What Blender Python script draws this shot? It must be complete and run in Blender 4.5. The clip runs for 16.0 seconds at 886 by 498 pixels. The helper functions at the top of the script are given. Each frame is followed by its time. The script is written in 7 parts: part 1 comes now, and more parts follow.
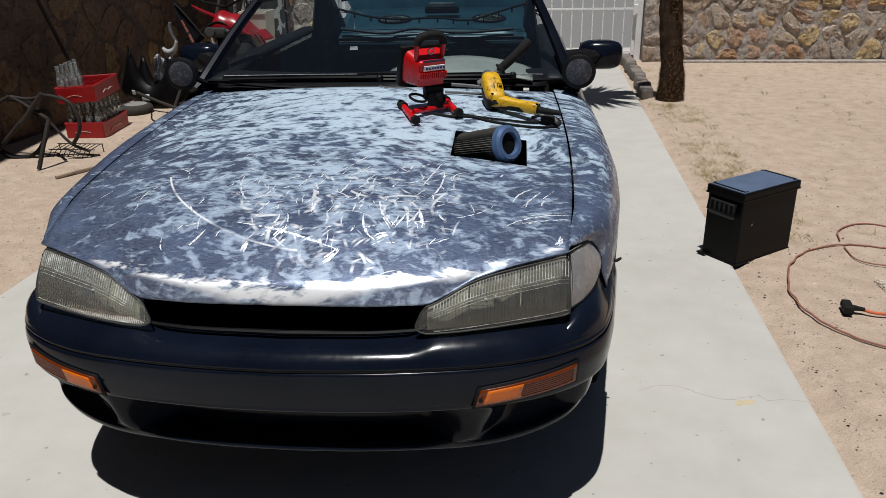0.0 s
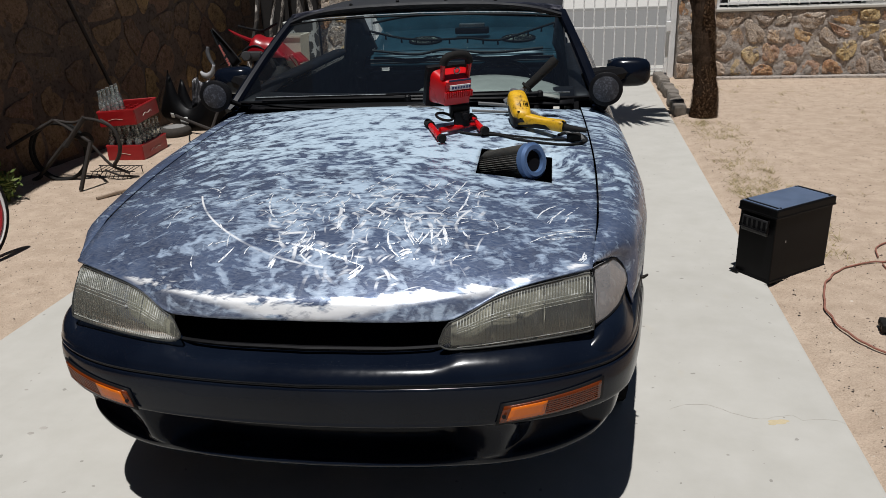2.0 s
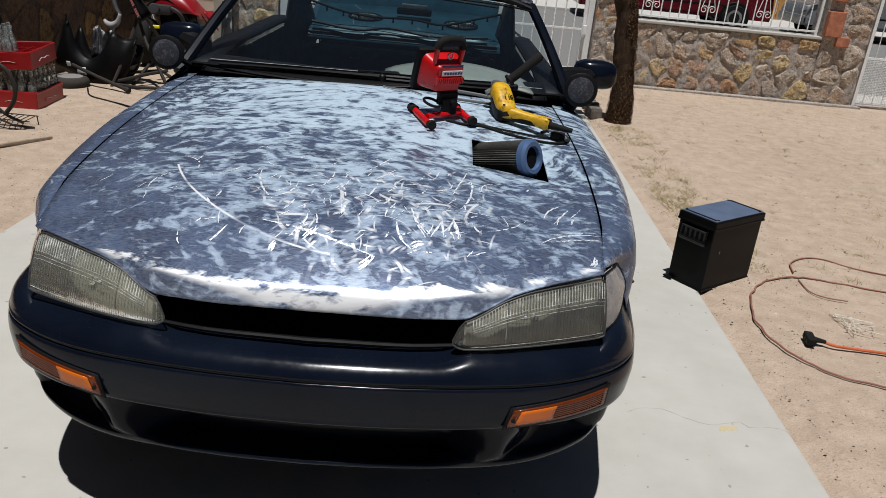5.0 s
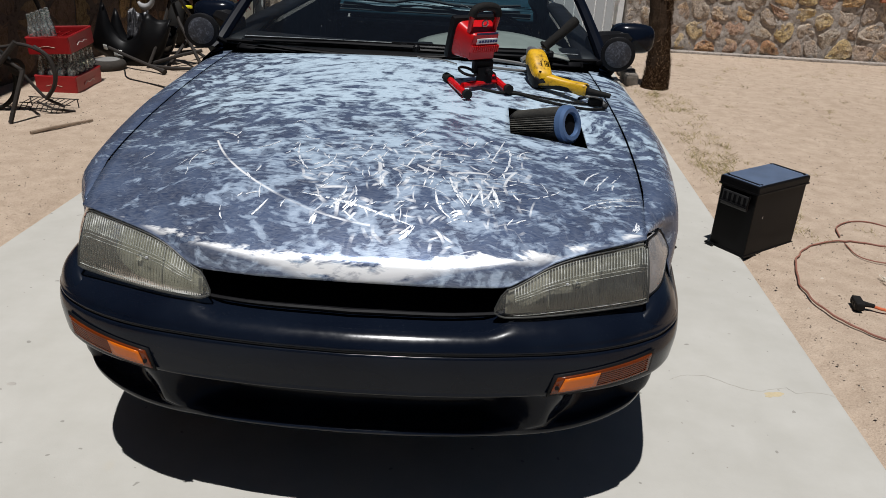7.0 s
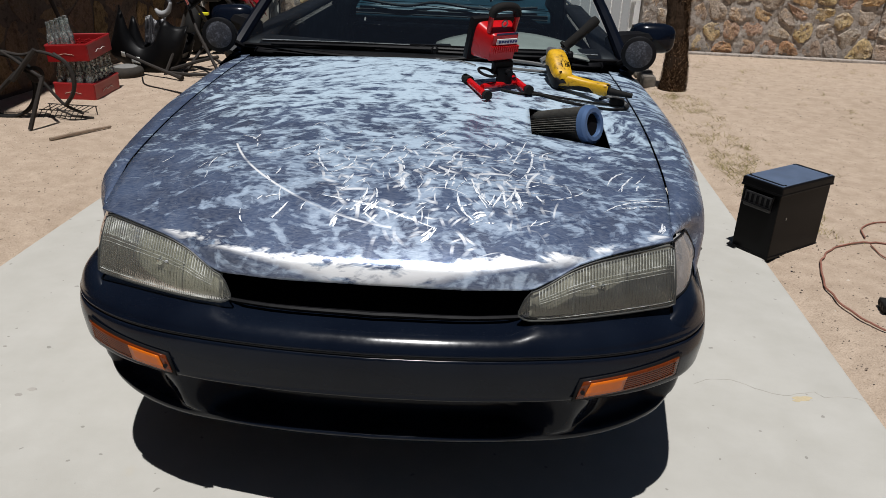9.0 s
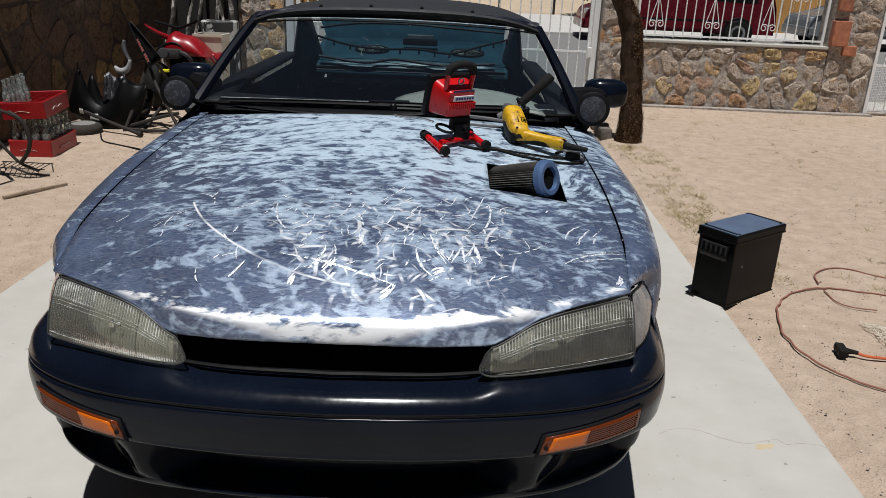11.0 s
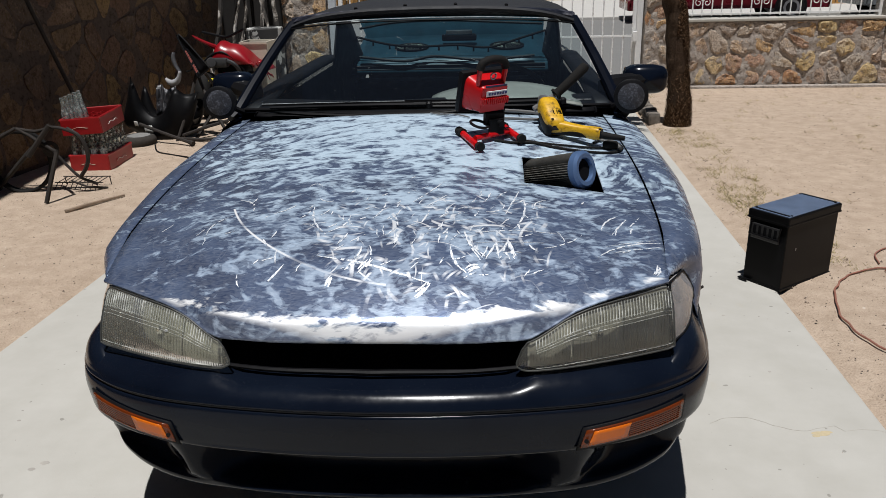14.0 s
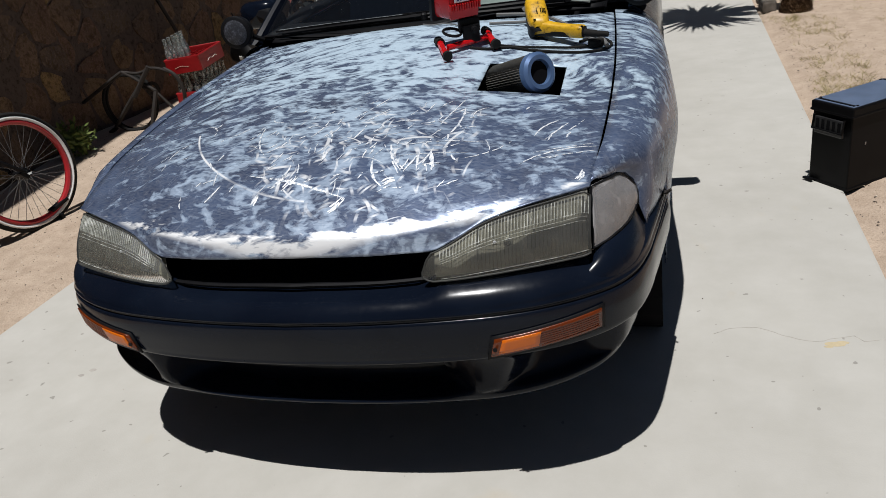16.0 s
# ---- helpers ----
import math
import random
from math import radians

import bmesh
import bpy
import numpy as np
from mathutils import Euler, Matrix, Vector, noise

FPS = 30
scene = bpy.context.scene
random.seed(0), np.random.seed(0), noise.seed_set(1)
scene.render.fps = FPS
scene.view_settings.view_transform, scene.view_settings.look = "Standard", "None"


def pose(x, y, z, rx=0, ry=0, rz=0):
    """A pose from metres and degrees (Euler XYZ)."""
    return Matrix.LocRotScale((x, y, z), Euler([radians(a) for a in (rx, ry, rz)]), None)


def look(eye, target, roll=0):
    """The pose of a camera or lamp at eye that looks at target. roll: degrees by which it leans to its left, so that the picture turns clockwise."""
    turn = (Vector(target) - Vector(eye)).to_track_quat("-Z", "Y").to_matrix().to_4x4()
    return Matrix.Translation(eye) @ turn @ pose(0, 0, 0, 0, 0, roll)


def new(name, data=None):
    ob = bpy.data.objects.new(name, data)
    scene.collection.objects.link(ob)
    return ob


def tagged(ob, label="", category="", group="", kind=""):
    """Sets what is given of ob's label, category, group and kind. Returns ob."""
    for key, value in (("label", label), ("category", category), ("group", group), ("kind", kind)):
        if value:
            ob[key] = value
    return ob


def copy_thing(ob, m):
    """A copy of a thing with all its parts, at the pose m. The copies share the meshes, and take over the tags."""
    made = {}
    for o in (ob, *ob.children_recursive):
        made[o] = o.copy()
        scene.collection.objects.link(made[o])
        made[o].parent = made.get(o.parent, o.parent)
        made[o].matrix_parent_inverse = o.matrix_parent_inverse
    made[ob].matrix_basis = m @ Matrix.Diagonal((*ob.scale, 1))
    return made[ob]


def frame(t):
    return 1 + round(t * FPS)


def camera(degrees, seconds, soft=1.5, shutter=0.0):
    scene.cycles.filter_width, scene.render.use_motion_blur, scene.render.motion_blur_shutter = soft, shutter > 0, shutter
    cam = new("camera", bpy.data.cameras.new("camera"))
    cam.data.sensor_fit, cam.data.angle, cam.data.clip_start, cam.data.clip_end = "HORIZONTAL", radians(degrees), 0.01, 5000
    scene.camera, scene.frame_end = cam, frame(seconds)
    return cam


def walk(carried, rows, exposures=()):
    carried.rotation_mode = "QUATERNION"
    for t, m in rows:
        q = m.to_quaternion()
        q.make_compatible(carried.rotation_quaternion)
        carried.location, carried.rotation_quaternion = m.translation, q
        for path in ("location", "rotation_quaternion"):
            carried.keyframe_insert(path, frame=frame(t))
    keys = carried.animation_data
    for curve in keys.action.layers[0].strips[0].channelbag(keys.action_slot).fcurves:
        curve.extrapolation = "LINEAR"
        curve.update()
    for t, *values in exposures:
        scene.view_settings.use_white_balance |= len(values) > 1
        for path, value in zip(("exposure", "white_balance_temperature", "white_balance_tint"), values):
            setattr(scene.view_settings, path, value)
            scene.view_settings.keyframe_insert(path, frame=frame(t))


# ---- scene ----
cam = camera(61.0, 16.0, soft=0.45)
PATH = [
    (0, (0.628, -1.629, 1.531), (0.389, 0.2, 0.757), -1.3),
    (0.5, (0.603, -1.626, 1.531), (0.271, 0.21, 0.809), -3.1),
    (1, (0.607, -1.633, 1.525), (0.277, 0.192, 0.776), -2.8),
    (1.5, (0.642, -1.639, 1.521), (0.318, 0.193, 0.788), -2.4),
    (2, (0.659, -1.642, 1.529), (0.327, 0.192, 0.806), -2.5),
    (2.5, (0.661, -1.654, 1.535), (0.252, 0.171, 0.826), -4.4),
    (3, (0.606, -1.633, 1.529), (0.256, 0.195, 0.796), -1.4),
    (3.5, (0.482, -1.605, 1.537), (0.312, 0.223, 0.743), 0.9),
    (4, (0.361, -1.588, 1.526), (0.326, 0.258, 0.757), 3.3),
    (4.2, (0.338, -1.578, 1.518), (0.352, 0.269, 0.751), 5.1),
    (6.3, (0.296, -1.609, 1.518), (0.249, 0.247, 0.774), 4.4),
    (6.5, (0.297, -1.606, 1.514), (0.238, 0.234, 0.732), 4.0),
    (7, (0.295, -1.591, 1.505), (0.205, 0.227, 0.677), 3.1),
    (7.5, (0.294, -1.573, 1.487), (0.171, 0.213, 0.596), 0.3),
    (8, (0.28, -1.559, 1.491), (0.14, 0.25, 0.65), 0.3),
    (8.2, (0.275, -1.562, 1.487), (0.151, 0.252, 0.654), 1.6),
    (10.3, (0.279, -1.572, 1.488), (0.15, 0.273, 0.726), 2.7),
    (10.5, (0.277, -1.565, 1.487), (0.188, 0.29, 0.746), 2.8),
    (11, (0.289, -1.561, 1.498), (0.244, 0.316, 0.808), 2.3),
    (11.5, (0.28, -1.565, 1.492), (0.165, 0.3, 0.778), 1.9),
    (12, (0.278, -1.575, 1.492), (0.168, 0.295, 0.79), 2.4),
    (12.5, (0.288, -1.573, 1.499), (0.169, 0.294, 0.794), 1.0),
    (13, (0.296, -1.573, 1.501), (0.181, 0.3, 0.81), 0.7),
    (13.5, (0.308, -1.576, 1.508), (0.189, 0.31, 0.853), 0.5),
    (14, (0.341, -1.565, 1.51), (0.151, 0.296, 0.804), -1.6),
    (14.5, (0.402, -1.568, 1.491), (0.217, 0.269, 0.723), -2.4),
    (15, (0.573, -1.546, 1.49), (0.168, 0.246, 0.699), -6.6),
    (15.5, (0.813, -1.544, 1.451), (0.157, 0.141, 0.596), -9.9),
    (16, (0.918, -1.471, 1.45), (0.316, 0.227, 0.581), -9.3),
]
walk(cam, [(t, look(eye, target, roll)) for t, eye, target, roll in PATH])

# ---- world, sun, exposure ----
SUN_DIR = Vector((-0.022, -0.245, 1.0)).normalized()
world = bpy.data.worlds.new("sky")
scene.world = world
world.use_nodes = True
wn = world.node_tree.nodes
sky = wn.new("ShaderNodeTexSky")
sky.sky_type, sky.sun_disc = "NISHITA", False
sky.sun_elevation = math.asin(SUN_DIR.z)
sky.sun_rotation = math.atan2(SUN_DIR.x, SUN_DIR.y)
sky.altitude, sky.dust_density = 1100, 1.0
world.node_tree.links.new(sky.outputs[0], wn["Background"].inputs[0])
wn["Background"].inputs[1].default_value = 0.022
sun_data = bpy.data.lights.new("sun", "SUN")
sun_data.energy, sun_data.angle, sun_data.color = 4.55, radians(0.55), (0.99, 0.98, 0.975)
sun = new("sun", sun_data)
sun.matrix_world = look(SUN_DIR * 30, (0, 0, 0))


# ---- materials ----
class Mat:
    """A small node-material builder."""

    def __init__(self, name, rough=0.6, metal=0.0, color=(0.5, 0.5, 0.5), spec=0.5):
        self.m = bpy.data.materials.new(name)
        self.m.use_nodes = True
        self.nt = self.m.node_tree
        self.b = self.nt.nodes["Principled BSDF"]
        self.set("Roughness", rough), self.set("Metallic", metal), self.set("Base Color", (*color, 1))
        self.set("Specular IOR Level", spec)
        self.co = self.nt.nodes.new("ShaderNodeTexCoord").outputs["Object"]

    def set(self, key, v):
        if isinstance(v, bpy.types.NodeSocket):
            self.nt.links.new(v, self.b.inputs[key])
        else:
            self.b.inputs[key].default_value = v

    def put(self, node, key, v):
        if isinstance(v, bpy.types.NodeSocket):
            self.nt.links.new(v, node.inputs[key])
        else:
            node.inputs[key].default_value = v

    def world_co(self):
        self.co = self.nt.nodes.new("ShaderNodeNewGeometry").outputs["Position"]
        return self

    def noise(self, scale, detail=4, rough=0.55, distort=0.0, stretch=None, co=None):
        n = self.nt.nodes.new("ShaderNodeTexNoise")
        n.inputs["Scale"].default_value, n.inputs["Detail"].default_value = scale, detail
        n.inputs["Roughness"].default_value, n.inputs["Distortion"].default_value = rough, distort
        src = co or self.co
        if stretch:
            mp = self.nt.nodes.new("ShaderNodeMapping")
            mp.inputs["Scale"].default_value = stretch[:3]
            if len(stretch) > 3:
                mp.inputs["Rotation"].default_value = (0, 0, stretch[3])
            self.nt.links.new(src, mp.inputs[0])
            src = mp.outputs[0]
        self.nt.links.new(src, n.inputs["Vector"])
        return n.outputs[0]

    def ramp(self, fac, stops):
        r = self.nt.nodes.new("ShaderNodeValToRGB")
        e = r.color_ramp.elements
        while len(e) < len(stops):
            e.new(0.5)
        for el, (p, c) in zip(e, stops):
            el.position = p
            el.color = (*c, 1) if isinstance(c, tuple) else (c, c, c, 1)
        self.nt.links.new(fac, r.inputs[0])
        return r.outputs[0]

    def mix(self, fac, a, b, mode="MIX"):
        n = self.nt.nodes.new("ShaderNodeMix")
        n.data_type, n.blend_type = "RGBA", mode
        self.put(n, 0, fac)
        for key, v in ((6, a), (7, b)):
            self.put(n, key, (*v, 1) if isinstance(v, tuple) and len(v) == 3 else v)
        return n.outputs[2]

    def math(self, op, a, b=0.0, c=0.0, clamp=False):
        n = self.nt.nodes.new("ShaderNodeMath")
        n.operation, n.use_clamp = op, clamp
        self.put(n, 0, a), self.put(n, 1, b), self.put(n, 2, c)
        return n.outputs[0]

    def bump(self, h, strength=0.3, dist=0.01):
        n = self.nt.nodes.new("ShaderNodeBump")
        n.inputs["Strength"].default_value, n.inputs["Distance"].default_value = strength, dist
        self.nt.links.new(h, n.inputs["Height"])
        self.set("Normal", n.outputs[0])

    def rnd(self):
        return self.nt.nodes.new("ShaderNodeObjectInfo").outputs["Random"]

    def island(self):
        return self.nt.nodes.new("ShaderNodeNewGeometry").outputs["Random Per Island"]

    def sep(self, v=None):
        n = self.nt.nodes.new("ShaderNodeSeparateXYZ")
        self.nt.links.new(v or self.co, n.inputs[0])
        return n.outputs


def plain(name, color, rough=0.5, metal=0.0, vary=0.15, scale=30, bump=0.0, spec=0.5):
    """A surface of one colour with grain and slight dirt at two scales."""
    k = Mat(name, rough, metal, color, spec)
    a, b = k.noise(scale, 5), k.noise(scale / 7, 3)
    f = k.math("ADD", k.math("MULTIPLY", a, 0.5), k.math("MULTIPLY", b, 0.5))
    dark, light = tuple(c * (1 - vary) for c in color), tuple(min(1, c * (1 + vary)) for c in color)
    k.set("Base Color", k.ramp(f, [(0.3, dark), (0.7, light)]))
    k.set("Roughness", k.ramp(b, [(0.3, max(0.02, rough - 0.08)), (0.7, min(1, rough + 0.1))]))
    if bump:
        k.bump(a, bump, 0.004)
    return k.m


def mat_sand():
    k = Mat("sand", 0.95, spec=0.1).world_co()
    big, mid, fine = k.noise(0.7, 4), k.noise(9, 6, 0.65), k.noise(140, 3)
    col = k.ramp(big, [(0.3, (0.36, 0.275, 0.209)), (0.7, (0.45, 0.355, 0.277))])
    col = k.mix(0.5, col, k.ramp(mid, [(0.34, (0.29, 0.22, 0.165)), (0.64, (0.54, 0.435, 0.345))]))
    specks = k.ramp(k.noise(55, 2), [(0.28, 0.0), (0.34, 1.0)])
    col = k.mix(specks, (0.22, 0.17, 0.115), col)
    col = k.mix(0.25, col, k.ramp(fine, [(0.3, (0.3, 0.22, 0.15)), (0.7, (0.66, 0.53, 0.4))]))
    k.set("Base Color", col)
    k.bump(k.math("ADD", k.math("MULTIPLY", mid, 1.0), k.math("MULTIPLY", fine, 0.35)), 0.75, 0.03)
    return k.m


def mat_concrete():
    k = Mat("concrete", 0.85, spec=0.25).world_co()
    big, mid, fine = k.noise(0.9, 5, 0.6), k.noise(6, 6, 0.6), k.noise(180, 2)
    col = k.ramp(big, [(0.3, (0.384, 0.370, 0.336)), (0.7, (0.456, 0.442, 0.403))])
    col = k.mix(0.35, col, k.ramp(mid, [(0.3, (0.360, 0.346, 0.307)), (0.7, (0.480, 0.466, 0.432))]))
    st = k.ramp(k.noise(3.3, 3), [(0.66, 0.0), (0.74, 1.0)])
    col = k.mix(k.math("MULTIPLY", st, 0.22), col, (0.432, 0.346, 0.211))
    dots = k.ramp(k.noise(26, 1), [(0.235, 1.0), (0.255, 0.0)])
    col = k.mix(k.math("MULTIPLY", dots, 0.55), col, (0.154, 0.144, 0.125))
    k.set("Base Color", col)
    k.bump(k.math("ADD", k.math("MULTIPLY", mid, 0.6), k.math("MULTIPLY", fine, 0.3)), 0.18, 0.006)
    return k.m


def mat_stone(name, palette, bump=0.8, scale=22):
    """Rubble stone: each stone takes its own colour, weathered and pitted."""
    k = Mat(name, 0.92, spec=0.15)
    col = k.ramp(k.rnd(), [(i / (len(palette) - 0.5), c) for i, c in enumerate(palette)])
    k.nt.nodes[-1].color_ramp.interpolation = "CONSTANT"
    k.world_co()
    a, b = k.noise(scale, 8, 0.7), k.noise(scale / 5, 4)
    fine = k.noise(scale * 3.2, 6, 0.8)
    col = k.mix(k.ramp(b, [(0.48, 0.0), (0.66, 0.55)]), col, palette[6])
    col = k.mix(k.ramp(k.noise(scale / 3, 3), [(0.56, 0.0), (0.66, 0.45)]), col, palette[2])
    col = k.mix(k.ramp(a, [(0.37, 0.75), (0.50, 0.0)]), col, tuple(0.28 * v for v in palette[0]))
    col = k.mix(k.ramp(fine, [(0.40, 0.80), (0.50, 0.0)]), col, tuple(0.36 * v for v in palette[3]))
    col = k.mix(k.ramp(fine, [(0.54, 0.0), (0.64, 0.65)]), col, tuple(1.45 * v for v in palette[6]))
    k.set("Base Color", col)
    k.bump(k.math("ADD", a, k.math("MULTIPLY", fine, 0.55)), bump, 0.035)
    return k.m


def mat_mortar(name, c1, c2):
    k = Mat(name, 0.95, spec=0.1).world_co()
    a, b, c = k.noise(26, 8, 0.72), k.noise(4, 4), k.noise(90, 4, 0.7)
    col = k.mix(0.5, k.ramp(a, [(0.40, c1), (0.60, c2)]), k.ramp(b, [(0.3, c1), (0.7, c2)]))
    col = k.mix(k.ramp(a, [(0.34, 0.8), (0.46, 0.0)]), col, tuple(0.35 * v for v in c1))
    k.set("Base Color", col)
    k.bump(k.math("ADD", a, k.math("MULTIPLY", c, 0.4)), 0.9, 0.03)
    return k.m


def mat_sanded():
    """Bare sheet metal, ground by hand: leftover dark paint, pale ground patches, swirls and long scratches."""
    k = Mat("sanded_metal", 0.4, 0.5)
    base_co = k.co
    nz = k.nt.nodes.new("ShaderNodeTexNoise")
    nz.inputs["Scale"].default_value = 14
    k.nt.links.new(base_co, nz.inputs["Vector"])
    warp = k.nt.nodes.new("ShaderNodeMix")
    warp.data_type, warp.blend_type = "RGBA", "ADD"
    warp.inputs[0].default_value = 0.035
    k.nt.links.new(base_co, warp.inputs[6]), k.nt.links.new(nz.outputs["Color"], warp.inputs[7])
    k.co = warp.outputs[2]
    xyz = k.sep(base_co)
    y = xyz[1]
    blot = k.noise(3.6, 3, 0.5)
    # the sander's direction drifts over the panel
    turn = k.nt.nodes.new("ShaderNodeVectorRotate")
    turn.rotation_type = "Z_AXIS"
    turn.inputs["Center"].default_value = (0.1, 0.55, 0.8)
    k.nt.links.new(k.co, turn.inputs["Vector"])
    k.nt.links.new(k.math("MULTIPLY_ADD", k.noise(1.9, 1, 0.4, co=base_co), 0.7, -0.40), turn.inputs["Angle"])
    k.co = turn.outputs[0]
    patch = k.noise(23, 3.0, 0.50, 0.6, (0.66, 1.15, 1.0, 0.22))
    dabs = k.noise(74, 2.5, 0.5, 0.4, (0.46, 1.2, 1.0, -0.14))
    k.co = warp.outputs[2]
    blobs = k.noise(18.5, 3.5, 0.5, 0.9, (0.85, 1.05, 1.0, 0.3))
    rear = k.ramp(k.math("MULTIPLY_ADD", blot, 0.30, y), [(0.34, 0.0), (0.62, 1.0)])
    patch = k.mix(rear, blobs, patch)
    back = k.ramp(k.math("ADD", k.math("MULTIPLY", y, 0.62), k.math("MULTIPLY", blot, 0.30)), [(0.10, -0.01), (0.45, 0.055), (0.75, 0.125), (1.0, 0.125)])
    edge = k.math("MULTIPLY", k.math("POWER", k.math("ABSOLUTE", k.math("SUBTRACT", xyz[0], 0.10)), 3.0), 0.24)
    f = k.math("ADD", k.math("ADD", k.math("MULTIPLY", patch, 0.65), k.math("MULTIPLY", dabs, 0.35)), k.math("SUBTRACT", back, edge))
    f = k.math("ADD", f, k.math("MULTIPLY", k.math("SUBTRACT", blot, 0.5), 0.16))
    pale = k.ramp(f, [(0.497, 0.0), (0.505, 0.30), (0.548, 0.36), (0.556, 0.74), (0.61, 0.82), (0.618, 1.0)])
    deep = k.ramp(k.noise(8, 4, 0.6), [(0.36, 1.0), (0.60, 0.0)])
    fine = k.noise(240, 2, stretch=(0.22, 1.0, 1.0, 0.6))
    # tones grow paler to the rear; their blue stands in for reflected sky
    dark = k.mix(deep, (0.075, 0.114, 0.214), (0.034, 0.054, 0.118))
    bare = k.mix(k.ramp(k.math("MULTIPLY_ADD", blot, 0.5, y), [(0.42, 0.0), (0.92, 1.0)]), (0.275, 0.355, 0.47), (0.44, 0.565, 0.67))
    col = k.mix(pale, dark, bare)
    col = k.mix(0.13, col, k.ramp(fine, [(0.3, (0.08, 0.10, 0.14)), (0.7, (0.75, 0.8, 0.86))]))

    def strokes(scale, half, width, curve, seed, share):
        mp = k.nt.nodes.new("ShaderNodeMapping")
        mp.inputs["Location"].default_value = (seed, seed * 1.7, 0)
        mp.inputs["Scale"].default_value = (1, 1, 0.0)
        k.nt.links.new(base_co, mp.inputs[0])
        v = k.nt.nodes.new("ShaderNodeTexVoronoi")
        v.voronoi_dimensions = "2D"
        v.inputs["Scale"].default_value = scale
        k.nt.links.new(mp.outputs[0], v.inputs["Vector"])
        d = k.nt.nodes.new("ShaderNodeVectorMath")
        d.operation = "SUBTRACT"
        k.nt.links.new(mp.outputs[0], d.inputs[0]), k.nt.links.new(v.outputs["Position"], d.inputs[1])
        sc = k.nt.nodes.new("ShaderNodeSeparateColor")
        k.nt.links.new(v.outputs["Color"], sc.inputs[0])
        rot = k.nt.nodes.new("ShaderNodeVectorRotate")
        rot.rotation_type = "Z_AXIS"
        k.nt.links.new(d.outputs[0], rot.inputs["Vector"])
        k.nt.links.new(k.math("MULTIPLY", sc.outputs[0], 6.283), rot.inputs["Angle"])
        p = k.sep(rot.outputs[0])
        bend = k.math("MULTIPLY", k.math("MULTIPLY", p[1], p[1]), k.math("MULTIPLY", k.math("SUBTRACT", sc.outputs[1], 0.4), curve))
        across = k.math("ABSOLUTE", k.math("ADD", p[0], bend))
        wide = k.math("MULTIPLY", k.math("ADD", sc.outputs[2], 0.25), width)
        on = k.math("MULTIPLY", k.math("SUBTRACT", 1.0, k.math("DIVIDE", across, wide), clamp=True), 2.2, clamp=True)
        end = k.math("MULTIPLY", k.math("SUBTRACT", half, k.math("ABSOLUTE", p[1])), 45.0, clamp=True)
        pick = k.math("GREATER_THAN", sc.outputs[1], 1.0 - share)
        return k.math("MULTIPLY", k.math("MULTIPLY", on, end), pick)

    st = k.math("MAXIMUM", strokes(11.5, 0.042, 0.0052, 9.0, 3.1, 0.38), strokes(8.5, 0.060, 0.0040, 9.0, 7.7, 0.35))
    st = k.math("MAXIMUM", st, strokes(22, 0.022, 0.0060, 14.0, 11.3, 0.5))
    st = k.math("MAXIMUM", st, strokes(19, 0.025, 0.0058, 18.0, 19.9, 0.4))
    st = k.math("MAXIMUM", st, strokes(31, 0.016, 0.0040, 20.0, 27.3, 0.45))
    # the scribbles crowd round the middle of the front half
    zx, zy = k.math("DIVIDE", k.math("SUBTRACT", xyz[0], 0.15), 0.33), k.math("DIVIDE", k.math("SUBTRACT", y, 0.24), 0.22)
    rr = k.math("ADD", k.math("MULTIPLY", zx, zx), k.math("MULTIPLY", zy, zy))
    crowd = k.math("SUBTRACT", k.math("MULTIPLY_ADD", k.noise(5.5, 3, co=base_co), 1.9, 0.22), k.math("MULTIPLY", rr, 0.62))
    band = k.ramp(y, [(0.0, 1.0), (0.50, 1.0), (0.66, 0.10), (1.0, 0.05)])
    st = k.math("MULTIPLY", st, k.math("MULTIPLY", k.ramp(crowd, [(0.45, 0.04), (0.66, 0.75)]), band))
    # one long gouge drawn across the front half
    ax, ay = k.math("SUBTRACT", xyz[0], 0.0916), k.math("SUBTRACT", xyz[1], 0.6458)
    rad = k.math("SQRT", k.math("ADD", k.math("MULTIPLY", ax, ax), k.math("MULTIPLY", ay, ay)))
    ring = k.math("MULTIPLY", k.math("SUBTRACT", 1.0, k.math("DIVIDE", k.math("ABSOLUTE", k.math("SUBTRACT", rad, 0.583)), 0.0038), clamp=True), 1.6, clamp=True)
    lim = k.math("MULTIPLY", k.math("LESS_THAN", xyz[0], 0.03), k.math("LESS_THAN", xyz[1], 0.42))
    lim = k.math("MULTIPLY", lim, k.math("GREATER_THAN", xyz[0], -0.47))
    st = k.math("MAXIMUM", st, k.math("MULTIPLY", k.math("MULTIPLY", ring, lim), k.ramp(k.noise(9, 4, 0.6, co=base_co), [(0.38, 0.25), (0.54, 1.0)])))
    # front lip: rubbed metal with the sun's glare painted as a ragged white band
    lip = k.math("SUBTRACT", k.math("ADD", y, 0.052), k.math("MULTIPLY", k.math("MULTIPLY", xyz[0], xyz[0]), 0.42))
    ragged = k.math("MULTIPLY_ADD", k.noise(24, 4, 0.6, 0.4, (0.4, 1.2, 1.0), co=base_co), 0.115, -0.032)
    ragged = k.math("ADD", ragged, k.math("MULTIPLY", xyz[0], 0.010))
    ragged = k.math("SUBTRACT", ragged, k.math("MULTIPLY", k.math("MAXIMUM", k.math("SUBTRACT", k.math("ABSOLUTE", xyz[0]), 0.33), 0.0), 0.075))
    worn = k.math("MULTIPLY", k.math("SUBTRACT", ragged, lip), 90.0, clamp=True)
